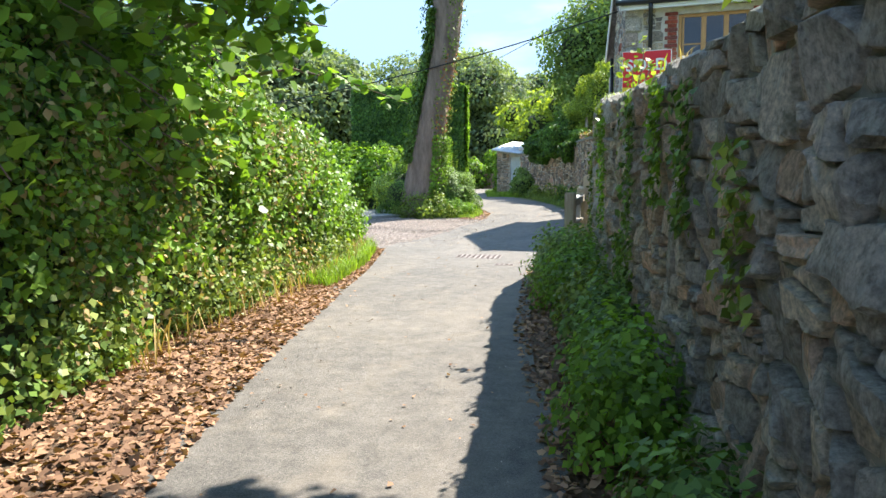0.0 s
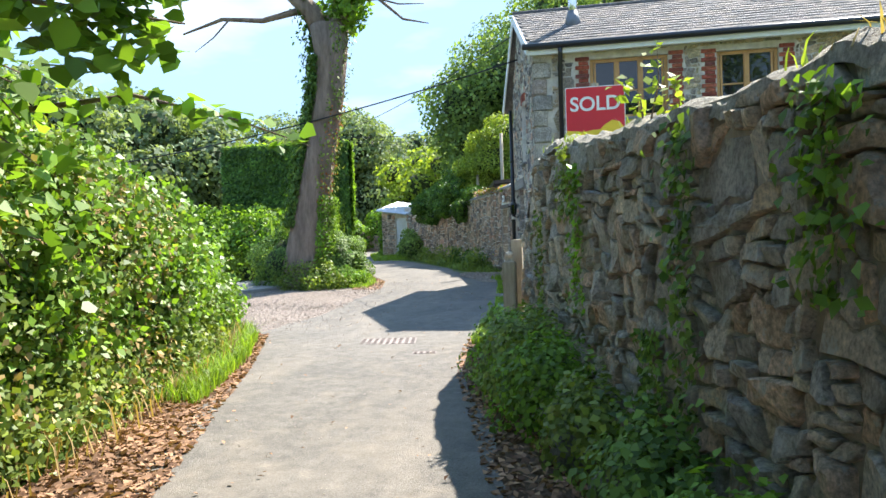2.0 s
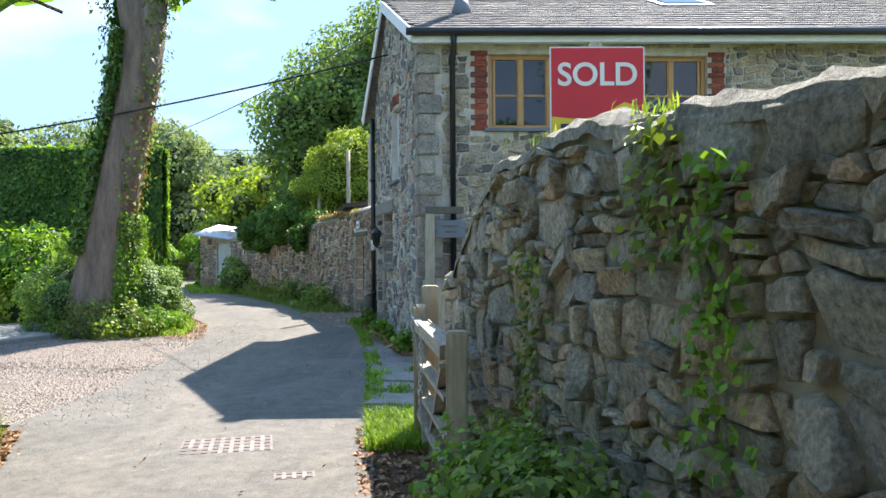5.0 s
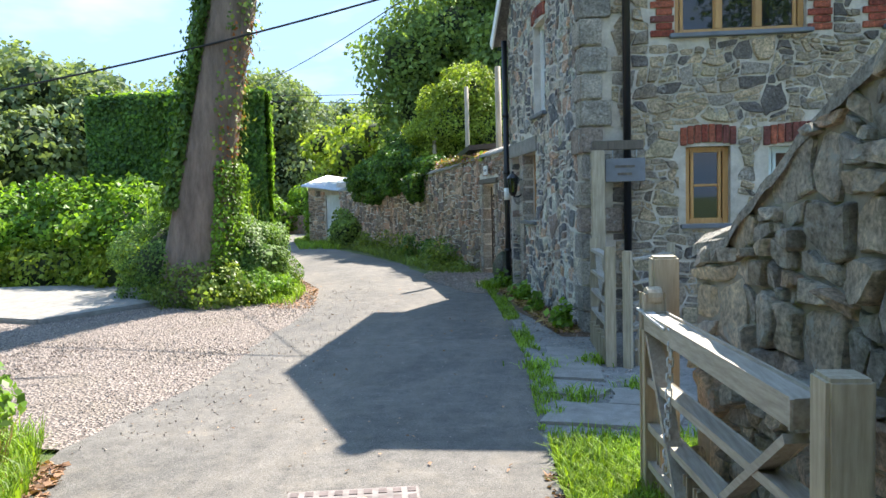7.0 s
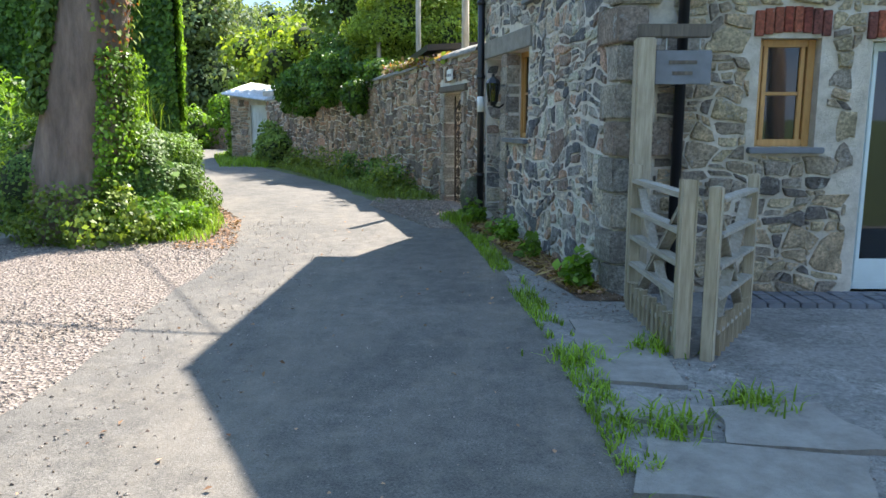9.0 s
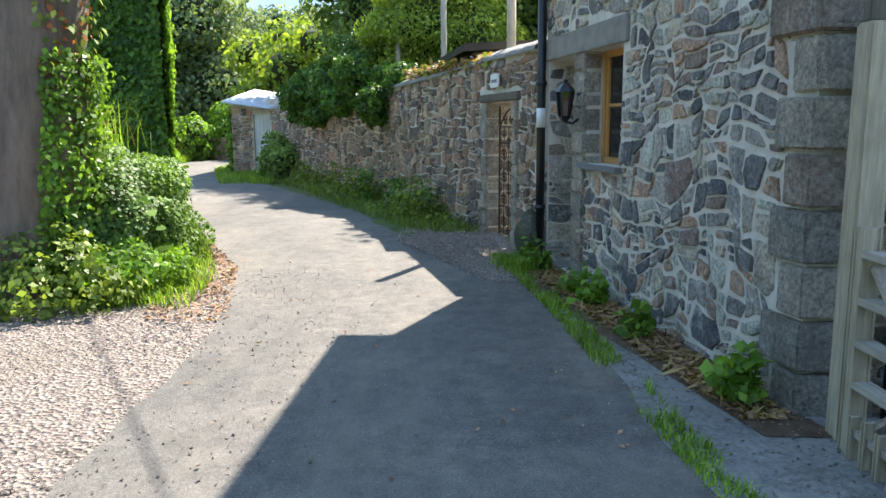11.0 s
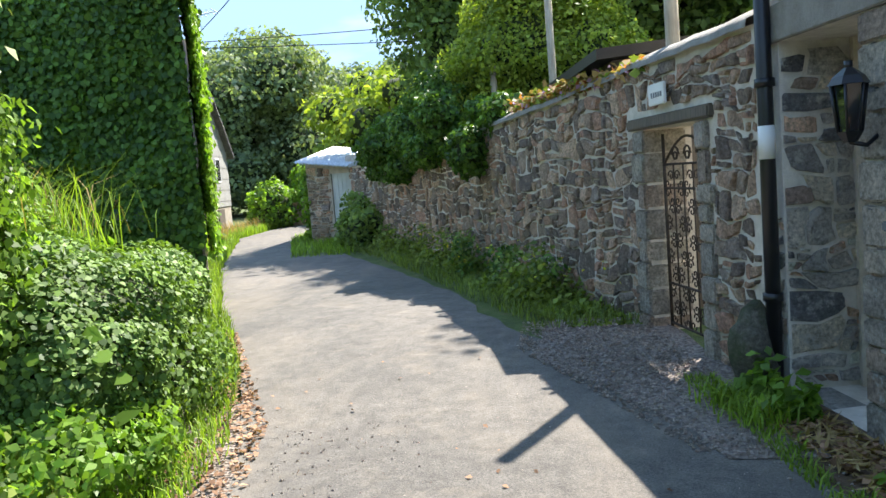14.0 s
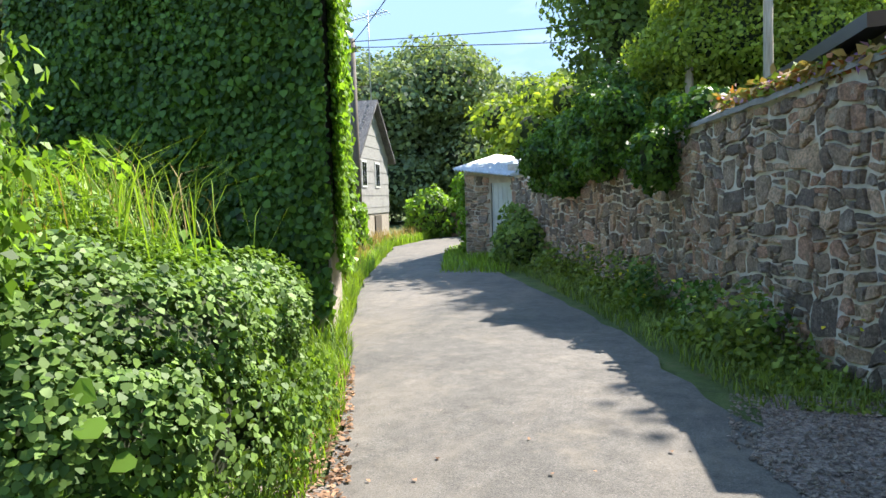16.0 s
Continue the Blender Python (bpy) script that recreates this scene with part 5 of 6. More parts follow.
# side face takes the brighter leaf green to paint in its sunlight
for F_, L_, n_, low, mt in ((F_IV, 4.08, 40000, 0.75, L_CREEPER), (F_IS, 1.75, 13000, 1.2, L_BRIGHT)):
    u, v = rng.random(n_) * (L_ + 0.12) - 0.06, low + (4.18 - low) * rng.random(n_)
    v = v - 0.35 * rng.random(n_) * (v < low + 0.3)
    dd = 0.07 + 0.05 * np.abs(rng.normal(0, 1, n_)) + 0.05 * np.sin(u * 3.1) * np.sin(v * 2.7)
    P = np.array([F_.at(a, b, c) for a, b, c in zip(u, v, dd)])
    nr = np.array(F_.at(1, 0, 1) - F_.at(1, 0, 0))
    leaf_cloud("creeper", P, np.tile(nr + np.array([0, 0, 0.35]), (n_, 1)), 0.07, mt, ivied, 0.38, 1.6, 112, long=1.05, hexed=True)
# top fringe shares that brighter, sunlit-looking green
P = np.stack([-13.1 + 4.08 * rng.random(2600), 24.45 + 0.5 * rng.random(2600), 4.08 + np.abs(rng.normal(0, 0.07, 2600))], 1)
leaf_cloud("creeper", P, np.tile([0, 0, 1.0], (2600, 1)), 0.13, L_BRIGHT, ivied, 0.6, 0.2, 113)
plate = tagged(fbox("house_plate", F_IV, 3.05, 3.45, 1.42, 1.54, 0.14, 0.16, M_LEAD, None, 0.004), "grey slate name plate on the creeper wall", "sign")
for k in range(2):
    fbox("letter_bar", F_IV, 3.10 + 0.05 * k, 3.40 - 0.05 * k, 1.445 + 0.055 * k, 1.465 + 0.055 * k, 0.159, 0.163, M_WHITE, plate, 0)

# ---- weatherboarded barn up the lane ----
barn = tagged(empty("barn", (-17, 39, 0.25)), "small weatherboarded barn with slate roof", "barn")
F_B = Face([(-15.3, 37.0), (-16.2, 41.0)], -1)
BL = F_B.length
back = Vector((-2.6, -0.25, 0))


def barn_top(u):
    return 3.0 + 1.6 * (1 - abs(2 * u / BL - 1))


bv = [F_B.at(0, 0.2), F_B.at(BL, 0.2), F_B.at(BL, 3.0), F_B.at(BL / 2, 4.55), F_B.at(0, 3.0)]
bw = [p + back for p in bv]
mesh("wall", bv + bw, [(0, 1, 2, 3, 4), (5, 9, 8, 7, 6), (0, 4, 9, 5), (1, 6, 7, 2), (0, 5, 6, 1)], M_RENDER, barn)
for i in range(18):
    z0 = 1.25 + i * 0.185
    half = BL / 2 * min(1, max(0, (4.6 - z0) / 1.6))
    if half > 0.1:
        fbox("board", F_B, BL / 2 - half, BL / 2 + half, z0, z0 + 0.20, 0.0, 0.028 + 0.01 * (i % 2), M_BOARD, barn, 0.004)
        if z0 < 3.0:
            bar("board", F_B.at(0, z0 + 0.1, 0) + Vector((0.02, -0.03, 0)), F_B.at(0, z0 + 0.1, 0) + back + Vector((0.02, -0.03, 0)), 0.03, 0.2, M_BOARD, barn)
e0, e1, rd = F_B.at(-0.25, 2.86, 0.25), F_B.at(BL + 0.25, 2.86, 0.25), F_B.at(BL / 2, 4.66, 0.25)
rv = [e0, rd, e1, e0 + back, rd + back, e1 + back]
rv2 = [p + Vector((0, 0, 0.1)) for p in rv]
mesh("roof", rv + rv2, [(0, 1, 4, 3), (1, 2, 5, 4), (6, 9, 10, 7), (7, 10, 11, 8), (0, 6, 7, 1), (1, 7, 8, 2), (0, 3, 9, 6), (2, 8, 11, 5)], M_SLATE, barn, [0.5] * 12)
for a, b in ((0.55, 1.15), (2.2, 2.8)):
    fbox("window", F_B, a, b, 2.05, 2.85, 0.03, 0.06, M_WHITE, barn)
    fbox("pane", F_B, a + 0.06, (a + b) / 2 - 0.02, 2.11, 2.79, 0.058, 0.066, M_GLASS, barn, 0)
    fbox("pane", F_B, (a + b) / 2 + 0.02, b - 0.06, 2.11, 2.79, 0.058, 0.066, M_GLASS, barn, 0)
for a, b in ((0.5, 0.95), (2.1, 2.9)):
    fbox("door", F_B, a, b, 0.3, 1.18, 0.0, 0.04, M_POLE, barn)
mast = tagged(tubes("tv_mast", [([(-15.75, 39.1, 4.4), (-15.75, 39.1, 7.5)], 0.022), ([(-16.4, 39.1, 7.25), (-15.1, 39.1, 7.4)], 0.016)]
                    + [([(-16.35 + 0.15 * k, 38.75, 7.28 + 0.016 * k), (-16.35 + 0.15 * k, 39.45, 7.28 + 0.016 * k)], 0.011) for k in range(9)], M_STEEL, None, 6), "tall television aerial on a thin mast", "aerial")
pole = tagged(empty("telegraph_pole", (-14.46, 35.5, 0.25)), "dark wooden telegraph pole beside the lane", "pole")
tubes("shaft", [([(-14.46, 35.5, 0.1), (-14.46, 35.5, 5.85)], [0.12, 0.085])], M_POLE, pole, 10)
tubes("insulator", [([(-14.38, 35.45, 5.5), (-14.30, 35.42, 5.5), (-14.28, 35.41, 5.62)], 0.02)], M_LEAD, pole, 6)


def sag(a, b, drop, n=14):
    a, b = Vector(a), Vector(b)
    return [a.lerp(b, k / n) - Vector((0, 0, drop * 4 * (k / n) * (1 - k / n))) for k in range(n + 1)]


tagged(tubes("overhead_cable", [(sag((-3.1, 19.2, 5.1), (-11.2, 19.0, 3.5), 0.12), 0.016), (sag((-11.2, 19.0, 3.5), (-34, 18.0, 1.8), 0.3), 0.016)], M_BLACK, None, 5), "thin black overhead cable slung from the cottage gable", "cable")
tagged(tubes("overhead_cable", [(sag((-14.4, 35.4, 5.7), (-3.3, 19.6, 5.7), 0.3), 0.011), (sag((-14.4, 35.4, 5.75), (10, 40, 6.6), 0.3), 0.012), (sag((-14.4, 35.4, 5.6), (12, 44, 6.0), 0.3), 0.012)], M_BLACK, None, 5), "thin overhead wires strung from the pole", "cable")
low_wall = tagged(box("wall_far", (-15.0, 43.2, 0.1), (-9.5, 43.6, 1.15), M_GARDEN, None, 0.03), "low stone wall at the lane's bend", "wall", kind="structure")
rubble(Face([(-15.0, 43.2), (-9.5, 43.2)], -1), 0, 5.5, 0.2, lambda u: 1.15, 0.3, 0.17, [], M_GARDEN, low_wall, 44, (0, 0, 0, 0), proud=0.05)
fpost = tagged(empty("field_gate", (-12.6, 42.6, 0.25)), "dark wooden field gate between posts", "gate")
for x in (-13.1, -11.9):
    box("post", (x - 0.12, 42.5, 0.1), (x + 0.12, 42.75, 2.0), M_POLE, fpost, 0.02)
for k in range(4):
    box("rail", (-12.98, 42.58, 0.55 + 0.32 * k), (-12.02, 42.64, 0.67 + 0.32 * k), M_POLE, fpost)

# ---- tin-roofed shed ----
shed = tagged(empty("shed", (-10.7, 35.5, 0.25)), "stone shed with corrugated tin roof and pale door", "shed")
F_S = Face([(-11.15, 34.6), (-9.85, 34.6)], -1)
shed_w = wall_body("wall", F_S, [0, 0.6, 0.75, 1.3], [0.1], lambda u: 2.27 - 0.16 * u, [(0.64, 1.25, 0.0, 1.96)], 0.35, M_MORT_M, shed)
box("wall", (-11.15, 34.96, 0.1), (-10.8, 37.6, 2.35), M_MORT_M, shed, 0.02)
box("wall", (-10.2, 34.96, 0.1), (-9.85, 37.6, 2.4), M_MORT_M, shed, 0.02)
box("wall", (-10.79, 37.3, 0.1), (-10.21, 37.6, 2.4), M_MORT_M, shed, 0.02)
rubble(F_S, 0.0, 0.62, 0.2, lambda u: 2.2, 0.28, 0.11, [], M_GARDEN, shed_w, 45, (0, 0, 0, 0), proud=0.05)
box("door", (-10.50, 34.66, 0.3), (-9.92, 34.72, 2.0), M_PALE, shed, 0.008)
for k in range(5):
    box("batten", (-10.47 + 0.11 * k, 34.645, 0.32), (-10.455 + 0.11 * k, 34.66, 1.93), M_PALE, shed, 0)
n = 84
vv, ff = [], []
for k in range(n + 1):
    x = -11.34 + 1.66 * k / n
    dz = 0.028 * math.sin(k * math.pi / 2) + 0.17 - 0.24 * k / n
    vv += [(x, 34.3, 2.14 + dz), (x, 37.8, 2.62 + dz), (x, 34.3, 2.126 + dz), (x, 37.8, 2.606 + dz)]
    if k:
        b = 4 * k
        ff += [(b - 4, b, b + 1, b - 3), (b - 2, b - 1, b + 3, b + 2), (b - 4, b - 2, b + 2, b)]
mesh("tin_roof", vv, ff, M_STEEL, shed, smooth=True)
P = np.stack([-11.24 + rng.normal(0, 0.06, 900), 34.5 + 1.2 * rng.random(900), 0.2 + 1.9 * rng.random(900)], 1)
leaf_cloud("ivy", P, np.tile([-0.8, -0.5, 0.2], (900, 1)), 0.11, L_BRIGHT, shed, 0.6, 1, 121)

# ---- greenery on and over the garden wall ----
rcl = random.Random(88)
spill = []
for k in range(22):
    y = 26.6 + 6.2 * k / 22 + rcl.uniform(-0.15, 0.15)
    q = F_GARD.at(GUY(y), 0, rcl.uniform(-0.35, 0.28))
    a_ = rcl.uniform(0.26, 0.5) * (0.75 + 0.5 * k / 22)
    spill.append(((q.x, q.y, gard_top(GUY(y)) + rcl.uniform(-0.35, 0.45)), (a_, a_ * 1.2, a_ * rcl.uniform(0.6, 1.1))))
bush("wall_climber", [*spill, ((-6.6, 30.2, 3.0), (0.9, 1.2, 0.6)), ((-7.6, 31.6, 2.7), (0.8, 0.9, 0.5))], 0.065, L_CREEPER, 800, "dark green climber spilling over the garden wall", droop=1.2)
bush("lime_climber", [((-5.2, 29.6, 3.6), (1.35, 1.2, 1.3)), ((-4.9, 29.8, 4.6), (1.0, 1.0, 0.8)), ((-4.2, 29.2, 3.2), (1.0, 1.0, 1.2)), ((-5.7, 29.8, 2.9), (1.0, 1.2, 1.3))], 0.065, L_LIME, 640, "lime green climber heaped over a garden post", droop=0.8)
for x, y, z0, z1 in ((-4.78, 28.0, 0.3, 4.6), (-3.72, 22.95, 0.3, 4.2), (-5.75, 28.7, 0.3, 3.4)):
    tagged(tubes("garden_post", [([(x, y, z0 - 0.2), (x, y, z1)], [0.07, 0.055])], M_GREYWOOD, None, 8), "rough grey timber post behind the garden wall", "post", "posts behind the garden wall")
lean = tagged(empty("lean_to", (-3.6, 25, 0.2)), "low outbuilding with dark felt roof behind the wall", "shed")
mesh("roof", [(-4.35, 23.4, 2.74), (-5.0, 25.9, 2.62), (-2.6, 26.5, 2.85), (-2.0, 23.9, 2.9), (-4.35, 23.4, 2.64), (-5.0, 25.9, 2.52), (-2.6, 26.5, 2.75), (-2.0, 23.9, 2.8)], [(0, 3, 2, 1), (4, 5, 6, 7), (0, 1, 5, 4), (1, 2, 6, 5), (2, 3, 7, 6), (3, 0, 4, 7)], M_BLACK, lean)
mesh("wall", [(-4.2, 23.6, 0), (-4.75, 25.7, 0), (-2.7, 26.2, 0), (-2.2, 24.0, 0), (-4.2, 23.6, 2.64), (-4.75, 25.7, 2.54), (-2.7, 26.2, 2.74), (-2.2, 24.0, 2.78)], [(0, 1, 5, 4), (1, 2, 6, 5), (2, 3, 7, 6), (3, 0, 4, 7)], M_POLE, lean)
flw = tagged(empty("wall_flowers", (-4.9, 24.7, 2.4)), "dry grass and purple valerian on the wall top", "flowers", kind="stuff")
for mt, n_, s_, seed in ((L_FLOWER, 260, 0.05, 131), (L_DRY, 420, 0.09, 132), (L_RUST, 160, 0.06, 133), (L_HEDGE, 300, 0.07, 134)):
    r = np.random.default_rng(seed)
    P = np.array([F_GARD.at(GUY(22.6 + 3.2 * min(1, abs(r.normal(0.5, 0.25)))), 0, 0.06 - 0.2 * r.random()) for _ in range(n_)])
    P[:, 2] = 2.40 + np.abs(r.normal(0, 0.07, n_))
    leaf_cloud("blooms", P, np.tile([0, 0, 1.0], (n_, 1)), s_, mt, flw, 0.8, 0, seed)

# ---- weeds at the walls' feet ----
weeds = tagged(empty("wall_foot_weeds", (-5, 25, 0.2)), "weeds and grass along the garden wall's foot", "weeds", kind="stuff")
gl = tuple((p.y, p.x - 1.0) for p in F_GARD.p[1:])
gr = tuple((p.y, p.x + 0.0) for p in F_GARD.p[1:])
g = scatter_strip(gl, gr, 22.9, 34, 5000, 141)
blade_cloud("grass", g, 0.15, 0.010, L_HEDGE, weeds, 0.7, 142)
r = np.random.default_rng(143)
P = scatter_strip(tuple((y, x + 0.3) for y, x in gl), gr, 22.9, 34, 15000, 144)
P[:, 2] += np.abs(r.normal(0, 0.15, len(P))) * (0.6 + 0.6 * np.sin(P[:, 1] * 2.1))
leaf_cloud("leaves", P, np.tile([-0.4, -0.3, 0.8], (len(P), 1)), 0.052, L_HEDGE, weeds, 0.7, 0.4, 145)
P = scatter_strip(tuple((y, x + 0.15) for y, x in gl), gr, 22.9, 30, 60, 146)
P[:, 2] += 0.35 + 0.25 * r.random(60)
leaf_cloud("buttercups", P, np.tile([0, 0, 1.0], (60, 1)), 0.045, L_GOLD, weeds, 0.4, 0, 147)
rw = np.random.default_rng(148)
for k in range(13):
    y = 23.1 + 9.5 * rw.random()
    q = F_GARD.at(GUY(y), 0, 0.16 + 0.35 * rw.random())
    h_ = 0.35 + 0.45 * rw.random()
    n_ = 130
    P = np.array([q.x, q.y, 0.2]) + rw.normal(0, 1, (n_, 3)) * np.array([0.09, 0.13, 0])
    P[:, 2] += h_ * rw.random(n_) ** 0.8
    leaf_cloud("weed", P, np.tile([-0.4, -0.4, 0.8], (n_, 1)), 0.05, (L_HEDGE, L_TREE, L_CREEPER)[k % 3], weeds, 0.8, 0.5, 700 + k, long=1.6)
bush("dark_shrub", [((-9.2, 32.6, 0.6), (0.6, 0.8, 0.6)), ((-9.5, 33.5, 0.7), (0.5, 0.7, 0.8))], 0.09, L_TREE, 300, "dark shrub against the end of the garden wall")

lane_weeds = tagged(empty("lane_wall_weeds", (-1.6, 8, 0)), "ferns, nettles and ivy at the stone wall's foot", "weeds", kind="stuff")
r = np.random.default_rng(151)


def lane_clump(y, d, radii, n_, size, mt, seed):
    c = F_LANE.at(F_LANE.u_of_y(y), 0, d)
    p, nn = lump_points((c.x, c.y, radii[2] * 0.45), radii, n_, seed, 0.3)
    k_ = p[:, 2] > 0.0
    leaf_cloud("leaves", p[k_], nn[k_] + np.array([-0.3, -0.2, 0.6]), size, mt, lane_weeds, 0.6, 0.4, seed)


for i, (y, d, rad, n_, mt) in enumerate(((9.5, 0.38, (0.42, 0.6, 0.5), 1500, L_BRIGHT), (9.0, 0.36, (0.42, 0.7, 0.55), 1500, L_HEDGE), (8.2, 0.32, (0.4, 0.6, 0.5), 1300, L_BRIGHT), 
                                         (7.3, 0.25, (0.32, 0.6, 0.4), 900, L_HEDGE), (6.2, 0.22, (0.3, 0.6, 0.42), 900, L_IVY), (5.2, 0.25, (0.32, 0.5, 0.4), 800, L_BRIGHT), (4.3, 0.3, (0.35, 0.5, 0.45), 900, L_BRIGHT), (3.2, 0.2, (0.3, 0.6, 0.35), 700, L_IVY))):
    lane_clump(y, d, rad, int(n_ * 2.6), 0.042, mt, 152 + i)
for i, (y, v0, v1, n_, mt) in enumerate(((6.15, 0.3, 1.95, 420, L_IVY), (8.25, 0.8, 1.9, 260, L_BRIGHT), (5.0, 1.2, 1.9, 260, L_BRIGHT), (9.8, 0.5, 1.6, 220, L_HEDGE), (4.2, 1.1, 1.8, 200, L_IVY), (6.6, 0.1, 0.9, 350, L_IVY), (8.6, 1.5, 2.1, 160, L_HEDGE), (10.2, 0.2, 0.6, 160, L_LIME), (3.3, 0.9, 1.5, 140, L_HEDGE))):
    P = np.array([F_LANE.at(F_LANE.u_of_y(y + r.normal(0, 0.10)), r.uniform(v0, v1), 0.07 + abs(r.normal(0, 0.03))) for _ in range(n_)])
    leaf_cloud("wall_ferns", P, np.tile([-0.9, -0.2, 0.4], (n_, 1)), 0.042, mt, lane_weeds, 0.5, 1.0, 170 + i)
for i, (y, n_, mt, hh) in enumerate(((5.3, 14, L_LIME, 0.09), (7.3, 12, L_LIME, 0.08), (4.9, 16, L_DRY, 0.10), (8.8, 40, L_LIME, 0.08), (9.9, 36, L_LIME, 0.09), (6.4, 12, L_GRASS, 0.08))):
    c = F_LANE.at(F_LANE.u_of_y(y), lane_top(F_LANE.u_of_y(y)) + 0.02, -0.08)
    g = np.array(c) + r.normal(0, 0.07, (n_, 3)) * np.array([1, 1, 0.1])
    blade_cloud("wall_top_grass", g, hh, 0.010, mt, lane_weeds, 0.6, 180 + i)
# leafy shoots that rise from the wall top
shoots = tagged(empty("wall_shoots", tuple(F_LANE.at(F_LANE.u_of_y(6.9), 2.0))), "bright leafy shoots growing from the wall top", "shoots")
sh_runs, sh_p = [], []
for y, h, ox in ((6.95, 0.42, 0.05), (7.05, 0.3, -0.1), (6.8, 0.25, 0.1), (3.15, 0.3, -0.25), (3.0, 0.25, -0.35), (3.3, 0.15, -0.3)):
    b = F_LANE.at(F_LANE.u_of_y(y), lane_top(F_LANE.u_of_y(y)), -0.06)
    e = b + Vector((ox, 0.02, h))
    m_ = b.lerp(e, 0.5) + Vector((0.03, 0, 0.04))
    sh_runs.append(([b, m_, e], [0.006, 0.005, 0.002]))
    for k in range(26):
        t = 0.25 + 0.8 * random.random()
        sh_p.append(b.lerp(e, t) + Vector((random.gauss(0, 0.035), random.gauss(0, 0.035), random.gauss(0, 0.02))))
tubes("stem", sh_runs, M_BARK, shoots, 5)
leaf_cloud("leaves", np.array(sh_p), np.tile([0, -0.2, 0.8], (len(sh_p), 1)), 0.05, L_LIME, shoots, 0.6, 0.2, 190)

patch = tagged(empty("grass_patch", (-2.65, 12.5, 0.02)), "sunlit patch of short bright grass by the gate", "grass", kind="stuff")
g = scatter_strip(((11.5, -2.85), (13.1, -2.98)), ((11.5, -2.25), (12.6, -2.3), (13.1, -1.6)), 11.6, 13.05, 5200, 195)
blade_cloud("blades", g, 0.13, 0.010, L_GRASS, patch, 0.6, 196)
edge = tagged(empty("edge_grass", (-3.3, 17, 0.1)), "grass tufts along the lane's edge by the cottage", "grass", kind="stuff")
g = scatter_strip(tuple((y, x - 0.03) for y, x in ROAD_R), tuple((y, x + 0.17) for y, x in ROAD_R), 13.2, 21.2, 5200, 197)
g = g[np.array([noise.noise((p[0] * 2.2, p[1] * 1.7, 7.0)) + 0.5 * noise.noise((p[0] * 6, p[1] * 6, 2.0)) > -0.14 for p in g])]
blade_cloud("blades", g, 0.075, 0.009, L_GRASS, edge, 0.7, 198)
g = np.concatenate([np.array(c) + r.normal(0, 0.09, (160, 3)) * np.array([1, 1, 0.05]) for c in ((-2.72, 14.0, 0.03), (-2.5, 15.2, 0.05), (-3.85, 20.6, 0.2), (-3.75, 20.35, 0.2), (-3.0, 15.0, 0.04), (-2.2, 14.3, 0.03))])
blade_cloud("blades", g, 0.13, 0.012, L_GRASS, edge, 0.8, 199)
P = np.concatenate([np.array(F_GABLE.at(GY(y), 0.17, 0.15)) + np.abs(r.normal(0, 0.10, (n_, 3))) * np.array([-1, r.choice((-1, 1)), 1]) for y, n_ in ((17.0, 90), (18.2, 90), (18.9, 140), (19.3, 120), (20.3, 200), (20.7, 220), (16.8, 120))])
leaf_cloud("leaves", P, np.tile([-0.4, -0.2, 0.8], (len(P), 1)), 0.07, L_BRIGHT, edge, 0.6, 0.3, 200)

# ---- trees ----
tree("sycamore_tree", (-3.2, 40, 0.2), 12.5, 5.6, 3.2, 22, 0.15, L_TREE, 66, "large dark sycamore behind the garden", 201)
tree("sycamore_tree", (3.5, 34, 0.2), 12, 5.5, 2.6, 16, 0.17, L_TREE, 44, "dark green broadleaf tree behind the garden", 202)
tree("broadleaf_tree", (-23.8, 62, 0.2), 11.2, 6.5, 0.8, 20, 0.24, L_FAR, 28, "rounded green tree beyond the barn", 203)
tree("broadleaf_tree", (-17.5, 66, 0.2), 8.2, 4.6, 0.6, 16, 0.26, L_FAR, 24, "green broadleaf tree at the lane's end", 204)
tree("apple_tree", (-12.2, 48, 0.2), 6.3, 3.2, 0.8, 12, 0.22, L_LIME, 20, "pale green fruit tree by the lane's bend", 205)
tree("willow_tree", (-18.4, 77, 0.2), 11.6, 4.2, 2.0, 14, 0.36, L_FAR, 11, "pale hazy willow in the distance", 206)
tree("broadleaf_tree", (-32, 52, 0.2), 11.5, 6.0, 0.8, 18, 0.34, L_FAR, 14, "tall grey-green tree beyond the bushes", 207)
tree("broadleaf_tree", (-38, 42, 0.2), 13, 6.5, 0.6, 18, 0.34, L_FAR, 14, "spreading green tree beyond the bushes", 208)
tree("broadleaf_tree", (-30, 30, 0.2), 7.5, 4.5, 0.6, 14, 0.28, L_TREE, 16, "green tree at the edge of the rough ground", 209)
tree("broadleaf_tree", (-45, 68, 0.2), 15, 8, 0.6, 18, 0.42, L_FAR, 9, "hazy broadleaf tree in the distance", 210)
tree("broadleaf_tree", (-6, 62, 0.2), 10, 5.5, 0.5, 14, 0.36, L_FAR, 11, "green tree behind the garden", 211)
tree("broadleaf_tree", (-22, 8, 0.0), 8.5, 5.0, 0.4, 14, 0.3, L_TREE, 12, "broadleaf tree behind the hedge bank", 212)
tree("broadleaf_tree", (-13, 4, 0.0), 8.0, 4.5, 0.4, 12, 0.3, L_TREE, 12, "broadleaf tree behind the hedge bank", 213)
bush("lane_shrub", [((-14.0, 44.5, 1.3), (1.4, 1.0, 1.3)), ((-15.4, 43.0, 1.0), (1.0, 1.0, 1.0)), ((-12.0, 46.5, 1.2), (1.8, 1.0, 1.2))], 0.14, L_BRIGHT, 150, "green shrubs beside the lane's bend")
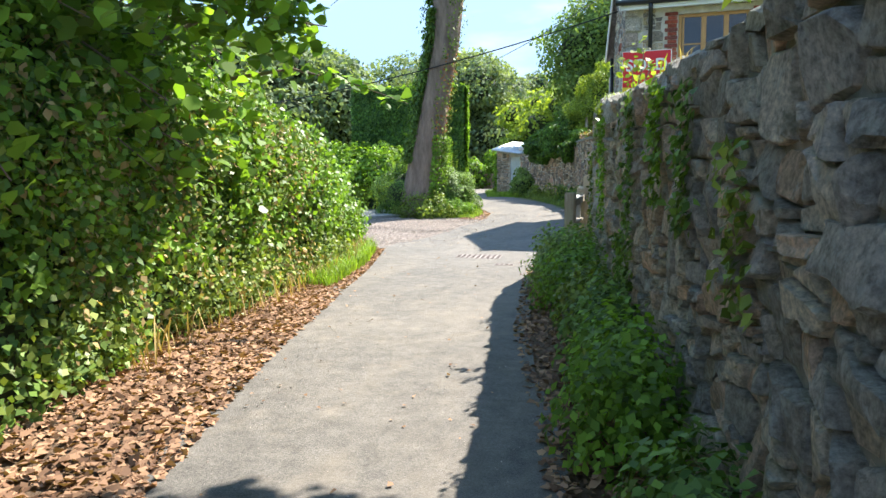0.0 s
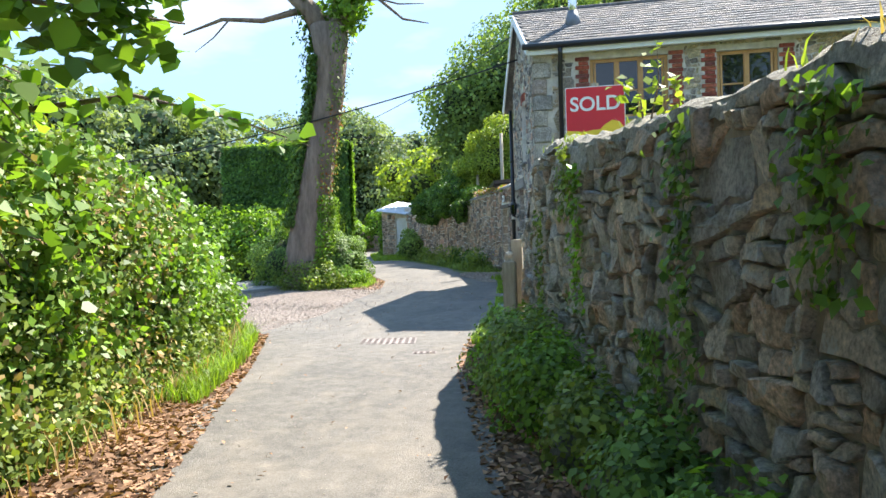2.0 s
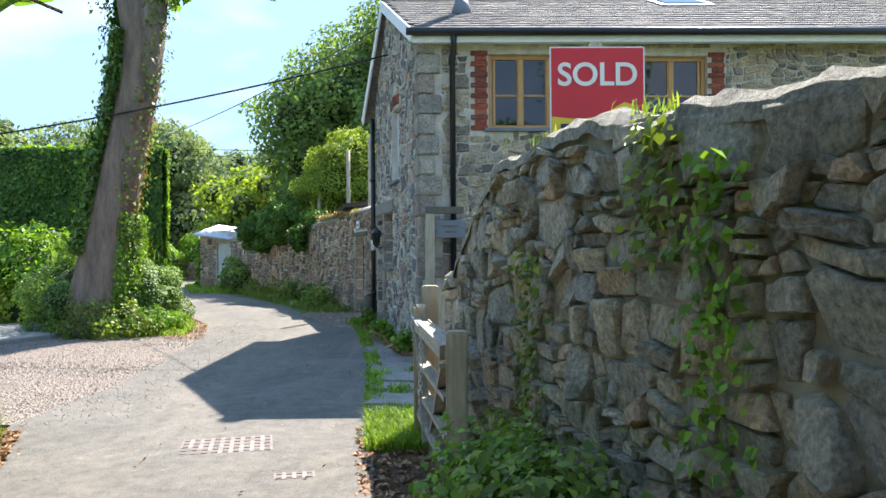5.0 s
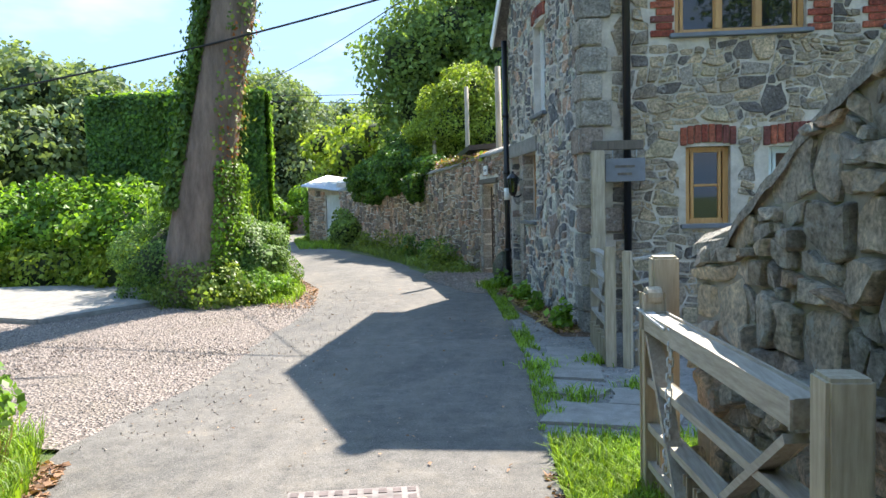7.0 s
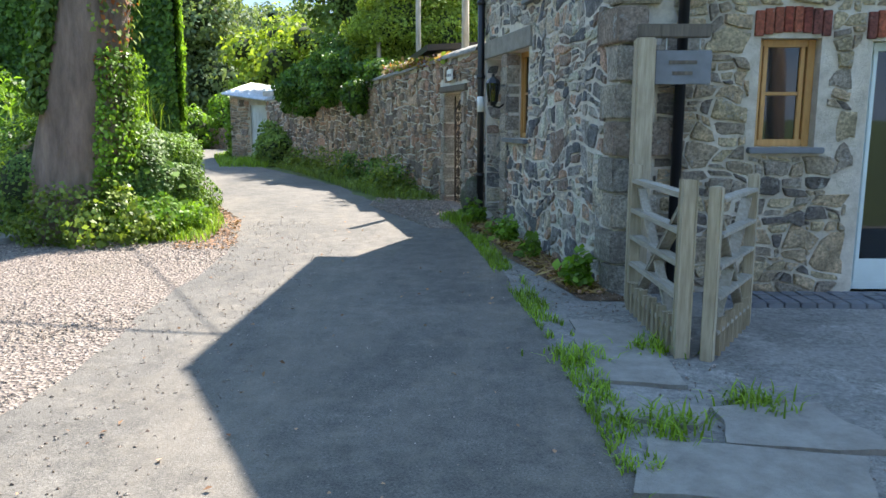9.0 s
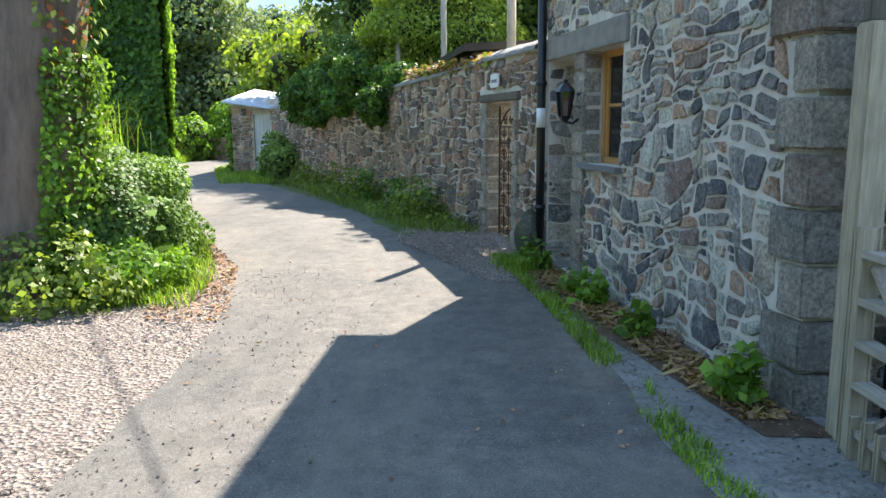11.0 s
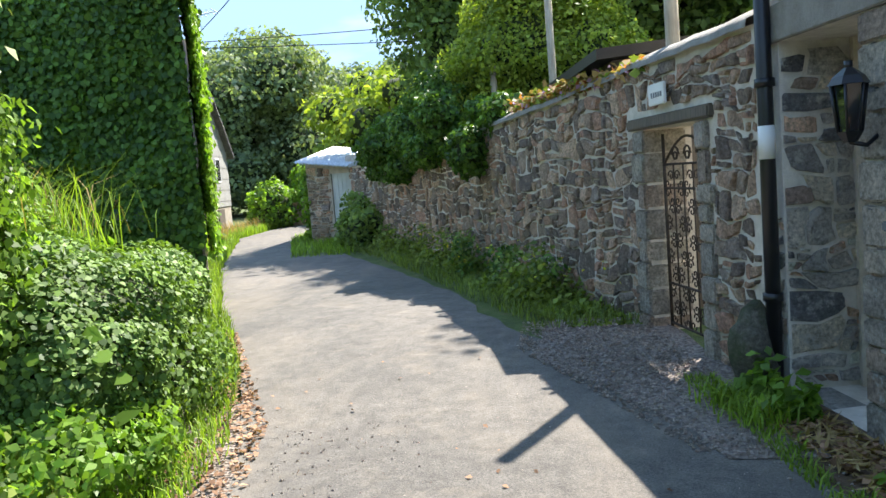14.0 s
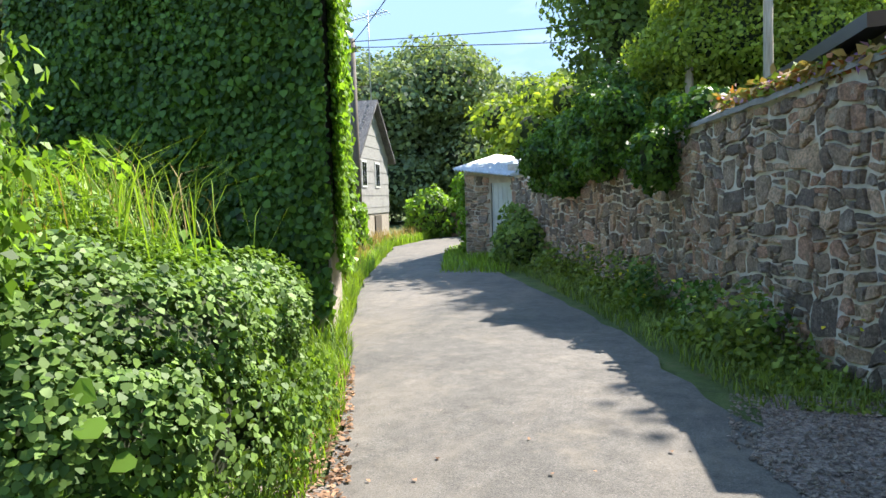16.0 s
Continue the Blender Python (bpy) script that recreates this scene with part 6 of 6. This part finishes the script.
bush("lane_shrub", [((-11.6, 28.6, 0.7), (0.5, 0.7, 0.7)), ((-14.0, 34.0, 0.8), (0.5, 0.7, 0.9))], 0.12, L_BRIGHT, 200, "leafy shrub beside the creeper building")
far_weeds = tagged(empty("far_verge_weeds", (-11, 29, 0.2)), "tall weeds along the lane verge", "weeds", kind="stuff")
g = scatter_strip(tuple((y, x - 1.2) for y, x in ROAD_L), tuple((y, x - 0.02) for y, x in ROAD_L), 24, 43, 9000, 221)
blade_cloud("grass", g, 0.32, 0.016, L_GRASS, far_weeds, 0.5, 222)
g = scatter_strip(tuple((y, x - 1.1) for y, x in ROAD_L), tuple((y, x - 0.3) for y, x in ROAD_L), 25, 43, 1500, 223)
blade_cloud("dry_grass", g, 0.55, 0.02, L_DRY, far_weeds, 0.5, 224)
g = scatter_strip(((31, -10.4), (36, -12.2), (44, -12.8)), ((31, -9.0), (36, -11.2), (44, -9.5)), 31, 44, 4000, 225)
blade_cloud("grass", g, 0.2, 0.02, L_GRASS, far_weeds, 0.5, 226)
wood = tagged(empty("far_wood", (-30, 110, 0)), "distant woodland edge", "woodland", kind="stuff")
P, N = [], []
bm = bmesh.new()
rr = random.Random(231)
for i in range(44):
    a = radians(-65 + 235 * i / 44)
    c = (-10 - math.cos(a) * 95 * (1 if i % 2 else 1.12), 15 + math.sin(a) * 95, 3.5 + rr.random() * 3)
    rad = (9, 9, 6 + 3 * rr.random())
    core_lump(bm, c, rad, i)
    p, n_ = lump_points(c, rad, 1100, 300 + i, 0.8)
    P.append(p)
    N.append(n_)
# dark cores again: inner shade of the far crowns as colour
finish(bm, "crowns", L_CORE, wood, 0, True)
P, N = np.concatenate(P), np.concatenate(N)
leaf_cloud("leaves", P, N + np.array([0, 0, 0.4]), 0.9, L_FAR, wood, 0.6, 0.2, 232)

# ---- gates, sign, lantern, small things ----
lane_gate = tagged(empty("lane_gate", (-2.39, 12.17, 0)), "weathered five-bar wooden gate folded against the wall", "gate")
GA, GB = Vector((-2.43, 12.12, 0)), Vector((-2.22, 10.44, 0))
tg = (GB - GA).normalized()
ng = Vector((tg.y, -tg.x, 0))
UPV = tuple(ng)


def gp(s, z, off=0.0):
    return GA + tg * s + ng * off + Vector((0, 0, z))


GL = (GB - GA).length
bar("stile", gp(0, 0.03), gp(0, 1.10), 0.075, 0.10, M_GREYWOOD, lane_gate, 0.01, UPV)
tubes("stile_cap", [([gp(0, 1.09) + ng * -0.037, gp(0, 1.09) + ng * 0.037], 0.052)], M_GREYWOOD, lane_gate, 14, smooth=False)
for z, w in ((0.22, 0.09), (0.42, 0.09), (0.66, 0.09)):
    bar("rail", gp(0.04, z), gp(GL, z), 0.025, w, M_GREYRAIL, lane_gate, 0.006, UPV)
bar("top_rail", gp(0.04, 0.97), gp(GL, 0.95), 0.07, 0.12, M_GREYRAIL, lane_gate, 0.012, UPV)
bar("brace", gp(0.08, 0.90, 0.022), gp(0.62, 0.12, 0.022), 0.022, 0.075, M_GREYRAIL, lane_gate, 0.005, UPV)
bar("brace", gp(GL - 0.05, 0.86, 0.022), gp(0.62, 0.14, -0.022), 0.022, 0.075, M_GREYRAIL, lane_gate, 0.005, UPV)
for k in range(9):
    bar("paling", gp(0.12 + 0.14 * k, 0.02, -0.03), gp(0.12 + 0.14 * k, 0.36 - 0.012 * k, -0.03), 0.035, 0.06, M_GREYWOOD, lane_gate, 0.012, UPV)
bar("hinge_strap", gp(-0.06, 1.02, 0.04), gp(0.42, 0.99, 0.04), 0.008, 0.06, M_STEEL, lane_gate, 0.002, UPV)
links = []
for k in range(17):
    p = gp(0.47 - 0.006 * k, 0.92 - 0.038 * k, 0.05)
    o = Vector((0, 0, 0.026))
    s_ = (tg if k % 2 else ng) * 0.013
    links.append(([p + o * 0.7 + s_, p + o, p + o * 0.7 - s_, p - o * 0.7 - s_, p - o, p - o * 0.7 + s_, p + o * 0.7 + s_], 0.0045))
links.append(([gp(0.44, 0.99, 0.04), gp(0.47, 1.0, 0.06), gp(0.5, 0.98, 0.05), gp(0.48, 0.93, 0.05)], 0.006))
tubes("chain", links, M_STEEL, lane_gate, 6)
tagged(box("gate_post", (-2.25, 10.24, 0), (-2.12, 10.38, 1.10), M_GREYWOOD, None, 0.012), "square weathered timber gate post", "post", "gate posts")
tagged(box("gate_post", (-2.42, 12.2, 0), (-2.28, 12.34, 1.29), M_GREYWOOD, None, 0.012), "square weathered timber gate post", "post", "gate posts")


def small_gate(a, b, height, label, flip):
    a, b = Vector(a), Vector(b)
    th = tagged(empty("small_gate", tuple(a)), label, "gate", "pair of yard gates")
    t_ = (b - a).normalized()
    n_ = Vector((t_.y, -t_.x, 0))
    up_ = tuple(n_)
    L_ = (b - a).length

    def q(s, z, o=0.0):
        return a + t_ * s + n_ * o + Vector((0, 0, z))
    bar("stile", q(0, 0.05), q(0, height), 0.06, 0.07, M_GREYWOOD, th, 0.008, up_)
    bar("stile", q(L_, 0.0), q(L_, height - 0.02), 0.07, 0.075, M_GREYWOOD, th, 0.008, up_)
    for k, z in enumerate((0.2, 0.42, 0.62, 0.82, 1.04)):
        bar("rail", q(0.04, z * height / 1.15), q(L_ - 0.05, z * height / 1.15), 0.024, 0.085, M_GREYRAIL, th, 0.005, up_)
    bar("brace", q(0.05, 0.15, 0.025 * flip), q(L_ - 0.06, height * 0.88, 0.025 * flip), 0.02, 0.07, M_GREYRAIL, th, 0.005, up_)
    bar("brace", q(0.05, height * 0.85, 0.03 * flip), q(L_ * 0.75, 0.2, 0.03 * flip), 0.02, 0.06, M_GREYRAIL, th, 0.005, up_)
    for k in range(int(L_ / 0.11)):
        bar("paling", q(0.08 + 0.11 * k, 0.03, -0.03 * flip), q(0.08 + 0.11 * k, 0.27 + 0.015 * (k % 2), -0.03 * flip), 0.018, 0.042, M_GREYWOOD, th, 0.008, up_)
    return th


small_gate((-2.42, 16.25, 0.03), (-2.37, 15.08, 0.03), 1.15, "weathered timber yard gate standing open", -1)
small_gate((-1.70, 15.85, 0.03), (-2.22, 15.03, 0.03), 1.12, "weathered timber yard gate folded back", 1)
tall = tagged(empty("sign_post", (-2.36, 16.42, 0)), "tall grey timber post with a hanging slate sign", "sign")
box("post", (-2.43, 16.36, 0), (-2.29, 16.50, 2.12), M_GREYWOOD, tall, 0.012)
box("bracket", (-2.42, 16.40, 2.12), (-1.88, 16.47, 2.22), M_POLE, tall, 0.008)
box("sign_board", (-2.28, 16.42, 1.78), (-1.86, 16.45, 2.03), M_LEAD, tall, 0.006)
tubes("hanger", [([(-2.2, 16.435, 2.13), (-2.2, 16.435, 2.02)], 0.006), ([(-1.95, 16.435, 2.13), (-1.95, 16.435, 2.02)], 0.006)], M_STEEL, tall, 6)
for k in range(2):
    box("letter_bar", (-2.18 + 0.03 * k, 16.414, 1.93 - 0.08 * k), (-1.97 - 0.03 * k, 16.42, 1.955 - 0.08 * k), M_POLE, tall, 0)

# estate agent's board on its pole
board = tagged(empty("sold_board", (-1.25, 10.9, 0)), "red and yellow estate agent's sold board on a post", "sign")
bx0, bx1, bz0, bz1 = -1.58, -0.94, 2.30, 3.02
by = 10.79
box("post", (-1.30, by + 0.02, -0.2), (-1.22, by + 0.09, 3.06), M_GREYWOOD, board, 0.005)
box("panel", (bx0, by, bz0), (bx1, by + 0.012, bz1), M_WHITE, board, 0.002)
box("red_field", (bx0 + 0.01, by - 0.004, 2.50), (bx1 - 0.01, by, bz1 - 0.01), M_RED, board, 0)
box("navy_field", (bx0 + 0.01, by - 0.004, bz0 + 0.01), (bx1 - 0.01, by, 2.498), M_NAVY, board, 0)
bm = bmesh.new()
out = [(bx0 + 0.01, 2.44), (bx0 + 0.10, 2.47), (bx0 + 0.2, 2.45), (bx0 + 0.33, 2.42), (bx1 - 0.14, 2.42), (bx1 - 0.02, 2.44), (bx1 - 0.01, 2.55), (bx1 - 0.06, 2.62), (bx1 - 0.14, 2.645), (bx1 - 0.22, 2.60), (bx1 - 0.27, 2.55), (bx0 + 0.28, 2.545), (bx0 + 0.20, 2.53), (bx0 + 0.01, 2.55)]
fc = bm.faces.new([bm.verts.new((x, by - 0.007, z)) for x, z in out])
finish(bm, "yellow_shape", M_YELLOW, board)
for x, z, w, h in ((bx0 + 0.07, 2.44, 0.08, 0.06), (bx1 - 0.10, 2.44, 0.07, 0.08)):
    box("navy_shape", (x, by - 0.012, z), (x + w, by - 0.008, z + h), M_NAVY, board, 0)


def lettering(name, body, size, at, mat, parent):
    cu = bpy.data.curves.new(name, "FONT")
    cu.body, cu.size, cu.align_x, cu.extrude, cu.offset = body, size, "CENTER", 0.002, size * 0.018
    ob = new(name, cu)
    ob.matrix_world = pose(*at, 90, 0, 0)
    bpy.context.view_layer.update()
    me = bpy.data.meshes.new_from_object(ob.evaluated_get(bpy.context.evaluated_depsgraph_get()))
    me.transform(ob.matrix_world)
    me.materials.clear()
    me.materials.append(mat)
    bpy.data.objects.remove(ob)
    return link(name, me, parent)


lettering("lettering", "SOLD", 0.215, ((bx0 + bx1) / 2, by - 0.008, 2.76), M_WHITE, board)
for k in range(2):
    box("letter_bar", (bx0 + 0.04 + 0.23 * k, by - 0.008, 2.335), (bx0 + 0.22 + 0.23 * k, by - 0.004, 2.375), M_WHITE, board, 0)
board.location.x -= 0.02
board.location.y -= 0.32
board.location.z += 0.03
board.scale = (0.94, 1.0, 0.94)

# coach lantern
lantern = tagged(empty("wall_lantern", tuple(F_GABLE.at(GY(19.95), 1.7, 0))), "black metal coach lantern on the cottage wall", "lamp")
lc = F_GABLE.at(GY(19.95), 0, 0.16)
tubes("bracket", [([F_GABLE.at(GY(19.95), 1.72, 0.0), F_GABLE.at(GY(19.95), 1.66, 0.08), (lc.x, lc.y, 1.68)], 0.012), ([(lc.x, lc.y, 2.02), (lc.x, lc.y, 2.06)], 0.02)], M_BLACK, lantern, 8)
tubes("top", [([(lc.x, lc.y, 1.95), (lc.x, lc.y, 1.99), (lc.x, lc.y, 2.03)], [0.095, 0.07, 0.02]), ([(lc.x, lc.y, 1.68), (lc.x, lc.y, 1.73)], [0.03, 0.06])], M_BLACK, lantern, 6, smooth=False)
for k in range(6):
    a = k * math.pi / 3
    tubes("bar", [([(lc.x + 0.055 * math.cos(a), lc.y + 0.055 * math.sin(a), 1.73), (lc.x + 0.082 * math.cos(a), lc.y + 0.082 * math.sin(a), 1.95)], 0.007)], M_BLACK, lantern, 5)
tubes("glass", [([(lc.x, lc.y, 1.73), (lc.x, lc.y, 1.95)], [0.05, 0.076])], M_GLASS, lantern, 6, smooth=False)

# scrolled iron garden gate
iron = tagged(empty("iron_gate", tuple(F_GARD.at(GUY(22.5), 0.2, -0.12))), "scrolled rusty wrought iron garden gate", "gate")
u0, u1 = gd_open[0][0] + 0.04, gd_open[0][1] - 0.04
um = (u0 + u1) / 2
DI = -0.13


def ip(u, v, o=0.0):
    return F_GARD.at(u, v, DI + o)


u0, u1 = u0 + 0.03, u1 - 0.03
runs = [([ip(u, 0.22), ip(u, 1.88)], 0.014) for u in (u0, u1)] + [([ip(u0, v), ip(um, v), ip(u1, v)], 0.011) for v in (0.25, 0.60, 1.42, 1.62)]
runs += [([ip(u0 + (u1 - u0) * k / 5, 0.25), ip(u0 + (u1 - u0) * k / 5, 1.62)], 0.007) for k in range(1, 5)]
runs.append(([ip(u0 + (u1 - u0) * k / 10, 1.62 + 0.22 * math.sin(math.pi * k / 10)) for k in range(11)], 0.011))
tubes("frame", runs, M_IRON, iron, 6)
runs = []
NS_ = 5
for k in range(NS_):
    cu_ = u0 + (u1 - u0) * (k + 0.5) / NS_
    for r_ in range(9):
        v, sg = 0.33 + 0.145 * r_, 1 if (r_ + k) % 2 else -1
        # an S of two curls on a stem
        for e in (1, -1):
            runs.append(([ip(cu_ + e * sg * (0.035 - 0.055 * (1 - j_ / 14) * math.cos(j_ * 0.62)), v + e * (0.035 + 0.05 * (1 - j_ / 14) * math.sin(j_ * 0.62))) for j_ in range(13)], 0.0065))
for k in range(3):
    cu_ = u0 + (u1 - u0) * (k + 1) / 4
    for sg in (1, -1):
        runs.append(([ip(cu_ + sg * 0.07 * (1 - j_ / 15) * math.cos(j_ * 0.7), 1.70 + 0.075 * (1 - j_ / 15) * math.sin(j_ * 0.7)) for j_ in range(13)], 0.007))
tagged(tubes("scrollwork", runs, M_IRON, iron, 5), kind="stuff")
# squared jamb stones round the gateway
rj = random.Random(77)
for ue, sg in ((gd_open[0][0], -1), (gd_open[0][1], 1)):
    z_ = 0.16
    while z_ < 1.9:
        h_ = min(rj.uniform(0.13, 0.27), 1.925 - z_)
        w_ = rj.uniform(0.13, 0.24)
        a_, b_ = sorted((ue - sg * rj.uniform(0.0, 0.03), ue + sg * w_))
        ob = fbox("jamb_stone", F_GARD, a_, b_, z_ + 0.006, z_ + h_ - 0.006, -0.36, 0.035 + rj.uniform(0, 0.02), M_QUOIN, garden_wall, 0.014)
        at = ob.data.attributes.new("tone", "FLOAT", "POINT")
        at.data.foreach_set("value", np.full(len(ob.data.vertices), rj.random(), dtype=np.float32))
        z_ += h_

# iron covers in the lane and a drain grate
def cover(name, c, sx, sy, rot, nx, ny, label):
    th = tagged(empty(name, (c[0], c[1], c[2])), label, "manhole cover")
    m_ = pose(c[0], c[1], c[2], 0, 0, rot)
    box("frame", (-sx / 2, -sy / 2, -0.03), (sx / 2, sy / 2, 0.004), M_COVER, th, 0.002, m_)
    for i in range(nx):
        for j in range(ny):
            x, y = -sx / 2 + sx * (i + 0.5) / nx, -sy / 2 + sy * (j + 0.5) / ny
            box("stud", (x - sx * 0.28 / nx, y - sy * 0.30 / ny, 0.002), (x + sx * 0.28 / nx, y + sy * 0.30 / ny, 0.008), M_STONEIRON, th, 0, m_)
    return th


M_STONEIRON = plain_mat("worn_iron", (0.15, 0.115, 0.105), 0.8, 0.1, 0.4, 15)
M_COVER = plain_mat("grit_filled_iron", (0.24, 0.205, 0.185), 0.85, 0.0, 0.4, 12)
cover("manhole_cover", (-4.0, 11.86, 0.028), 0.72, 0.52, 12, 9, 5, "rusty studded iron cover set in the lane")
cover("small_cover", (-3.3, 11.0, 0.03), 0.28, 0.16, 10, 4, 2, "small iron stop cover set in the lane")
grate = tagged(empty("drain_grate", (-3.0, 16.4, 0.06)), "iron drain grate in the pavement", "drain")
for k in range(6):
    box("slat", (-3.12 + 0.06 * k, 16.1, 0.06), (-3.09 + 0.06 * k, 16.6, 0.085), M_IRON, grate, 0.003)

# patched slabs and a strip of paving bricks in the yard
slabs = tagged(empty("yard_slabs", (-2.6, 14.0, 0.03)), "cracked pale concrete patches in the yard", "slab", kind="structure")
for pts in (((-3.0, 13.35), (-2.1, 13.25), (-1.95, 13.7), (-2.9, 13.85)), ((-3.0, 14.1), (-2.55, 14.0), (-2.45, 14.25), (-2.95, 14.3)), ((-2.45, 13.8), (-1.7, 13.75), (-1.9, 14.3), (-2.4, 14.25)), ((-2.95, 14.6), (-2.5, 14.5), (-2.5, 15.7), (-3.0, 15.8))):
    bm = bmesh.new()
    fc = bm.faces.new([bm.verts.new((x + random.uniform(-0.04, 0.04), y, ground_z(y) + 0.0)) for x, y in pts])
    bmesh.ops.subdivide_edges(bm, edges=bm.edges[:], cuts=4)
    for v in bm.verts:
        v.co.x += 0.05 * noise.noise(v.co * 5)
        v.co.y += 0.05 * noise.noise(v.co * 5 + Vector((9, 0, 0)))
    ext = bmesh.ops.extrude_face_region(bm, geom=bm.faces[:])["geom"]
    for v in ext:
        if isinstance(v, bmesh.types.BMVert):
            v.co.z += 0.034
    finish(bm, "slab", M_CONC, slabs)
paving = tagged(empty("paving_strip", (0, 16.5, 0.05)), "strip of dark paving bricks before the cottage door", "paving", kind="structure")
for i in range(22):
    for j in range(3):
        x, y = -1.75 + i * 0.125, 16.25 + j * 0.145
        box("paving_brick", (x, y, 0.03), (x + 0.115, y + 0.135, ground_z(16.4) + 0.034 + random.uniform(0, 0.008)), M_LEAD, paving, 0.006)
# dry stalks and debris along the cottage foot
deb = tagged(empty("plant_debris", (-3.1, 18, 0.1)), "dead stalks and leaf debris along the cottage foot", "debris", kind="stuff")
P = scatter_strip(((16.5, -2.8), (20.6, -3.8)), ((16.5, -2.5), (20.8, -3.48)), 16.6, 20.6, 900, 601, 0.03)
leaf_cloud("stalks", P, np.tile([0, 0, 1.0], (len(P), 1)), 0.022, L_DRY, deb, 0.4, 0, 602, long=7.0)
P = scatter_strip(((16.5, -2.8), (20.6, -3.8)), ((16.5, -2.5), (20.8, -3.48)), 16.6, 20.6, 1200, 603, 0.03)
leaf_cloud("leaves", P, np.tile([0, 0, 1.0], (len(P), 1)), 0.04, L_BROWN, deb, 0.4, 0, 604)

# mossy boulders and a corner stone
def boulder(name, c, r_, mat, label, seed):
    bm_ = bmesh.new()
    bmesh.ops.create_icosphere(bm_, subdivisions=3, radius=1)
    for v in bm_.verts:
        k_ = 1 + 0.28 * noise.noise(v.co * 1.4 + Vector((seed, 2, 0))) + 0.07 * noise.noise(v.co * 5)
        v.co = Vector([c[i] + v.co[i] * r_[i] * k_ for i in range(3)])
    ob = finish(bm_, name, mat, None, 0, True)
    return tagged(ob, label, "stone", "fallen stones")


M_MOSSY = stone_mat("mossy_stone", [(0.16, 0.15, 0.12)], 0.2, (0.3, 0.3, 0.26), 1.6)
for i, (y, d, s_) in enumerate(((7.2, 0.32, 0.19), (6.6, 0.26, 0.16), (8.0, 0.3, 0.17), (5.9, 0.22, 0.14))):
    q = F_LANE.at(F_LANE.u_of_y(y), 0.06, d)
    boulder("boulder", tuple(q), (s_, s_ * 1.2, s_ * 0.95), M_MOSSY, "mossy fallen stone at the wall's foot", i * 2.3)
q = F_GABLE.at(GY(20.98), 0.38, 0.16)
boulder("corner_stone", tuple(q), (0.15, 0.15, 0.32), M_MOSSY, "upright guard stone at the cottage corner", 9.1)
# weathered ornament on the wall end
q = F_LANE.at(F_LANE.u_of_y(11.35), 1.78, -0.22)
boulder("stone_ornament", tuple(q), (0.10, 0.13, 0.11), M_CONC, "worn round stone ornament on the wall top", 4.4)

# ---- many alike pieces last ----
rubble(F_LANE, F_LANE.u_of_y(0.3), F_LANE.length, 0.0, lane_top, 0.225, 0.145, [], M_WALL, lane_wall, 3, (F_LANE.u_of_y(2.6), F_LANE.u_of_y(8.6), 0.5, 2.3), gap=0.007, proud=0.052, rough=0.4)
rubble(F_GABLE, 0.24, F_GABLE.length, 0.05, gable_top, 0.18, 0.125, g_open + g_band, M_GABLE, gable, 5, (0.2, 4.4, 0.0, 2.4), gap=0.017, proud=0.020, rough=0.1, wild=1.5)
rubble(F_FRONT, 0.28, F_FRONT.length - 2.0, 0.05, lambda u: EAVE_F - 0.12, 0.24, 0.125, f_open + [(w[0] - 0.27, w[1] + 0.27, w[2] - 0.05, w[3] + 0.1) for w in (UW1, UW2)] + [(LW[0] - 0.07, LW[1] + 0.07, LW[2] - 0.06, LW[3] + 0.24), (FD[0] - 0.07, FD[1] + 0.11, 0, FD[3] + 0.26)], M_FRONT, front, 7, (0.2, 4.5, 0.3, 3.4), gap=0.009, proud=0.028, rough=0.12)
rubble(F_GARD, 0.0, F_GARD.length, 0.12, gard_top, 0.20, 0.125, [(gd_open[0][0] - 0.19, gd_open[0][1] + 0.19, 0, 1.94), (gd_open[0][0] - 0.23, gd_open[0][1] + 0.31, 1.9, 2.07)], M_GARDEN, garden_wall, 9, (0.0, 6.5, 0.3, 2.5), gap=0.012, proud=0.034, rough=0.2, wild=1.2)
rubble(F_REC, 0.03, 0.5, 0.2, lambda u: 2.28, 0.24, 0.12, [], M_GABLE, gable, 15, (0, 0, 0, 0), gap=0.01, proud=0.02)
rng = random.Random(21)
rv, rf, rt, made = [], [], [], 0
ROWS_N, COLS_N = 15, 40
for r in range(ROWS_N):
    for c in range(COLS_N):
        s0 = (c + 0.5 * (r % 2) - 0.25) / COLS_N
        s1 = s0 + 0.97 / COLS_N
        s0, s1 = max(0, s0), min(1, s1)
        t0, t1 = r / ROWS_N - 0.012, (r + 1.15) / ROWS_N
        t1 = min(1, t1)
        l0 = 0.024 + rng.uniform(0, 0.008)
        q = [slope_pt(s0, t0, l0), slope_pt(s1, t0, l0 + rng.uniform(-0.003, 0.003)), slope_pt(s1, t1, 0.012), slope_pt(s0, t1, 0.012)]
        vs = q + [p - Vector((0, 0, 0.012)) for p in q[:2]]
        fs = [(0, 1, 2, 3), (0, 4, 5, 1)]
        tn = rng.random()
        if made < 300 and s0 < 0.75 and r < 10:
            mesh("slate", vs, fs, M_SLATE, roof, [tn] * 6)
            made += 1
        else:
            rf += [tuple(k + len(rv) for k in f_) for f_ in fs]
            rv += vs
            rt += [tn] * 6
tagged(mesh("slates", rv, rf, M_SLATE, roof, rt), kind="stuff")
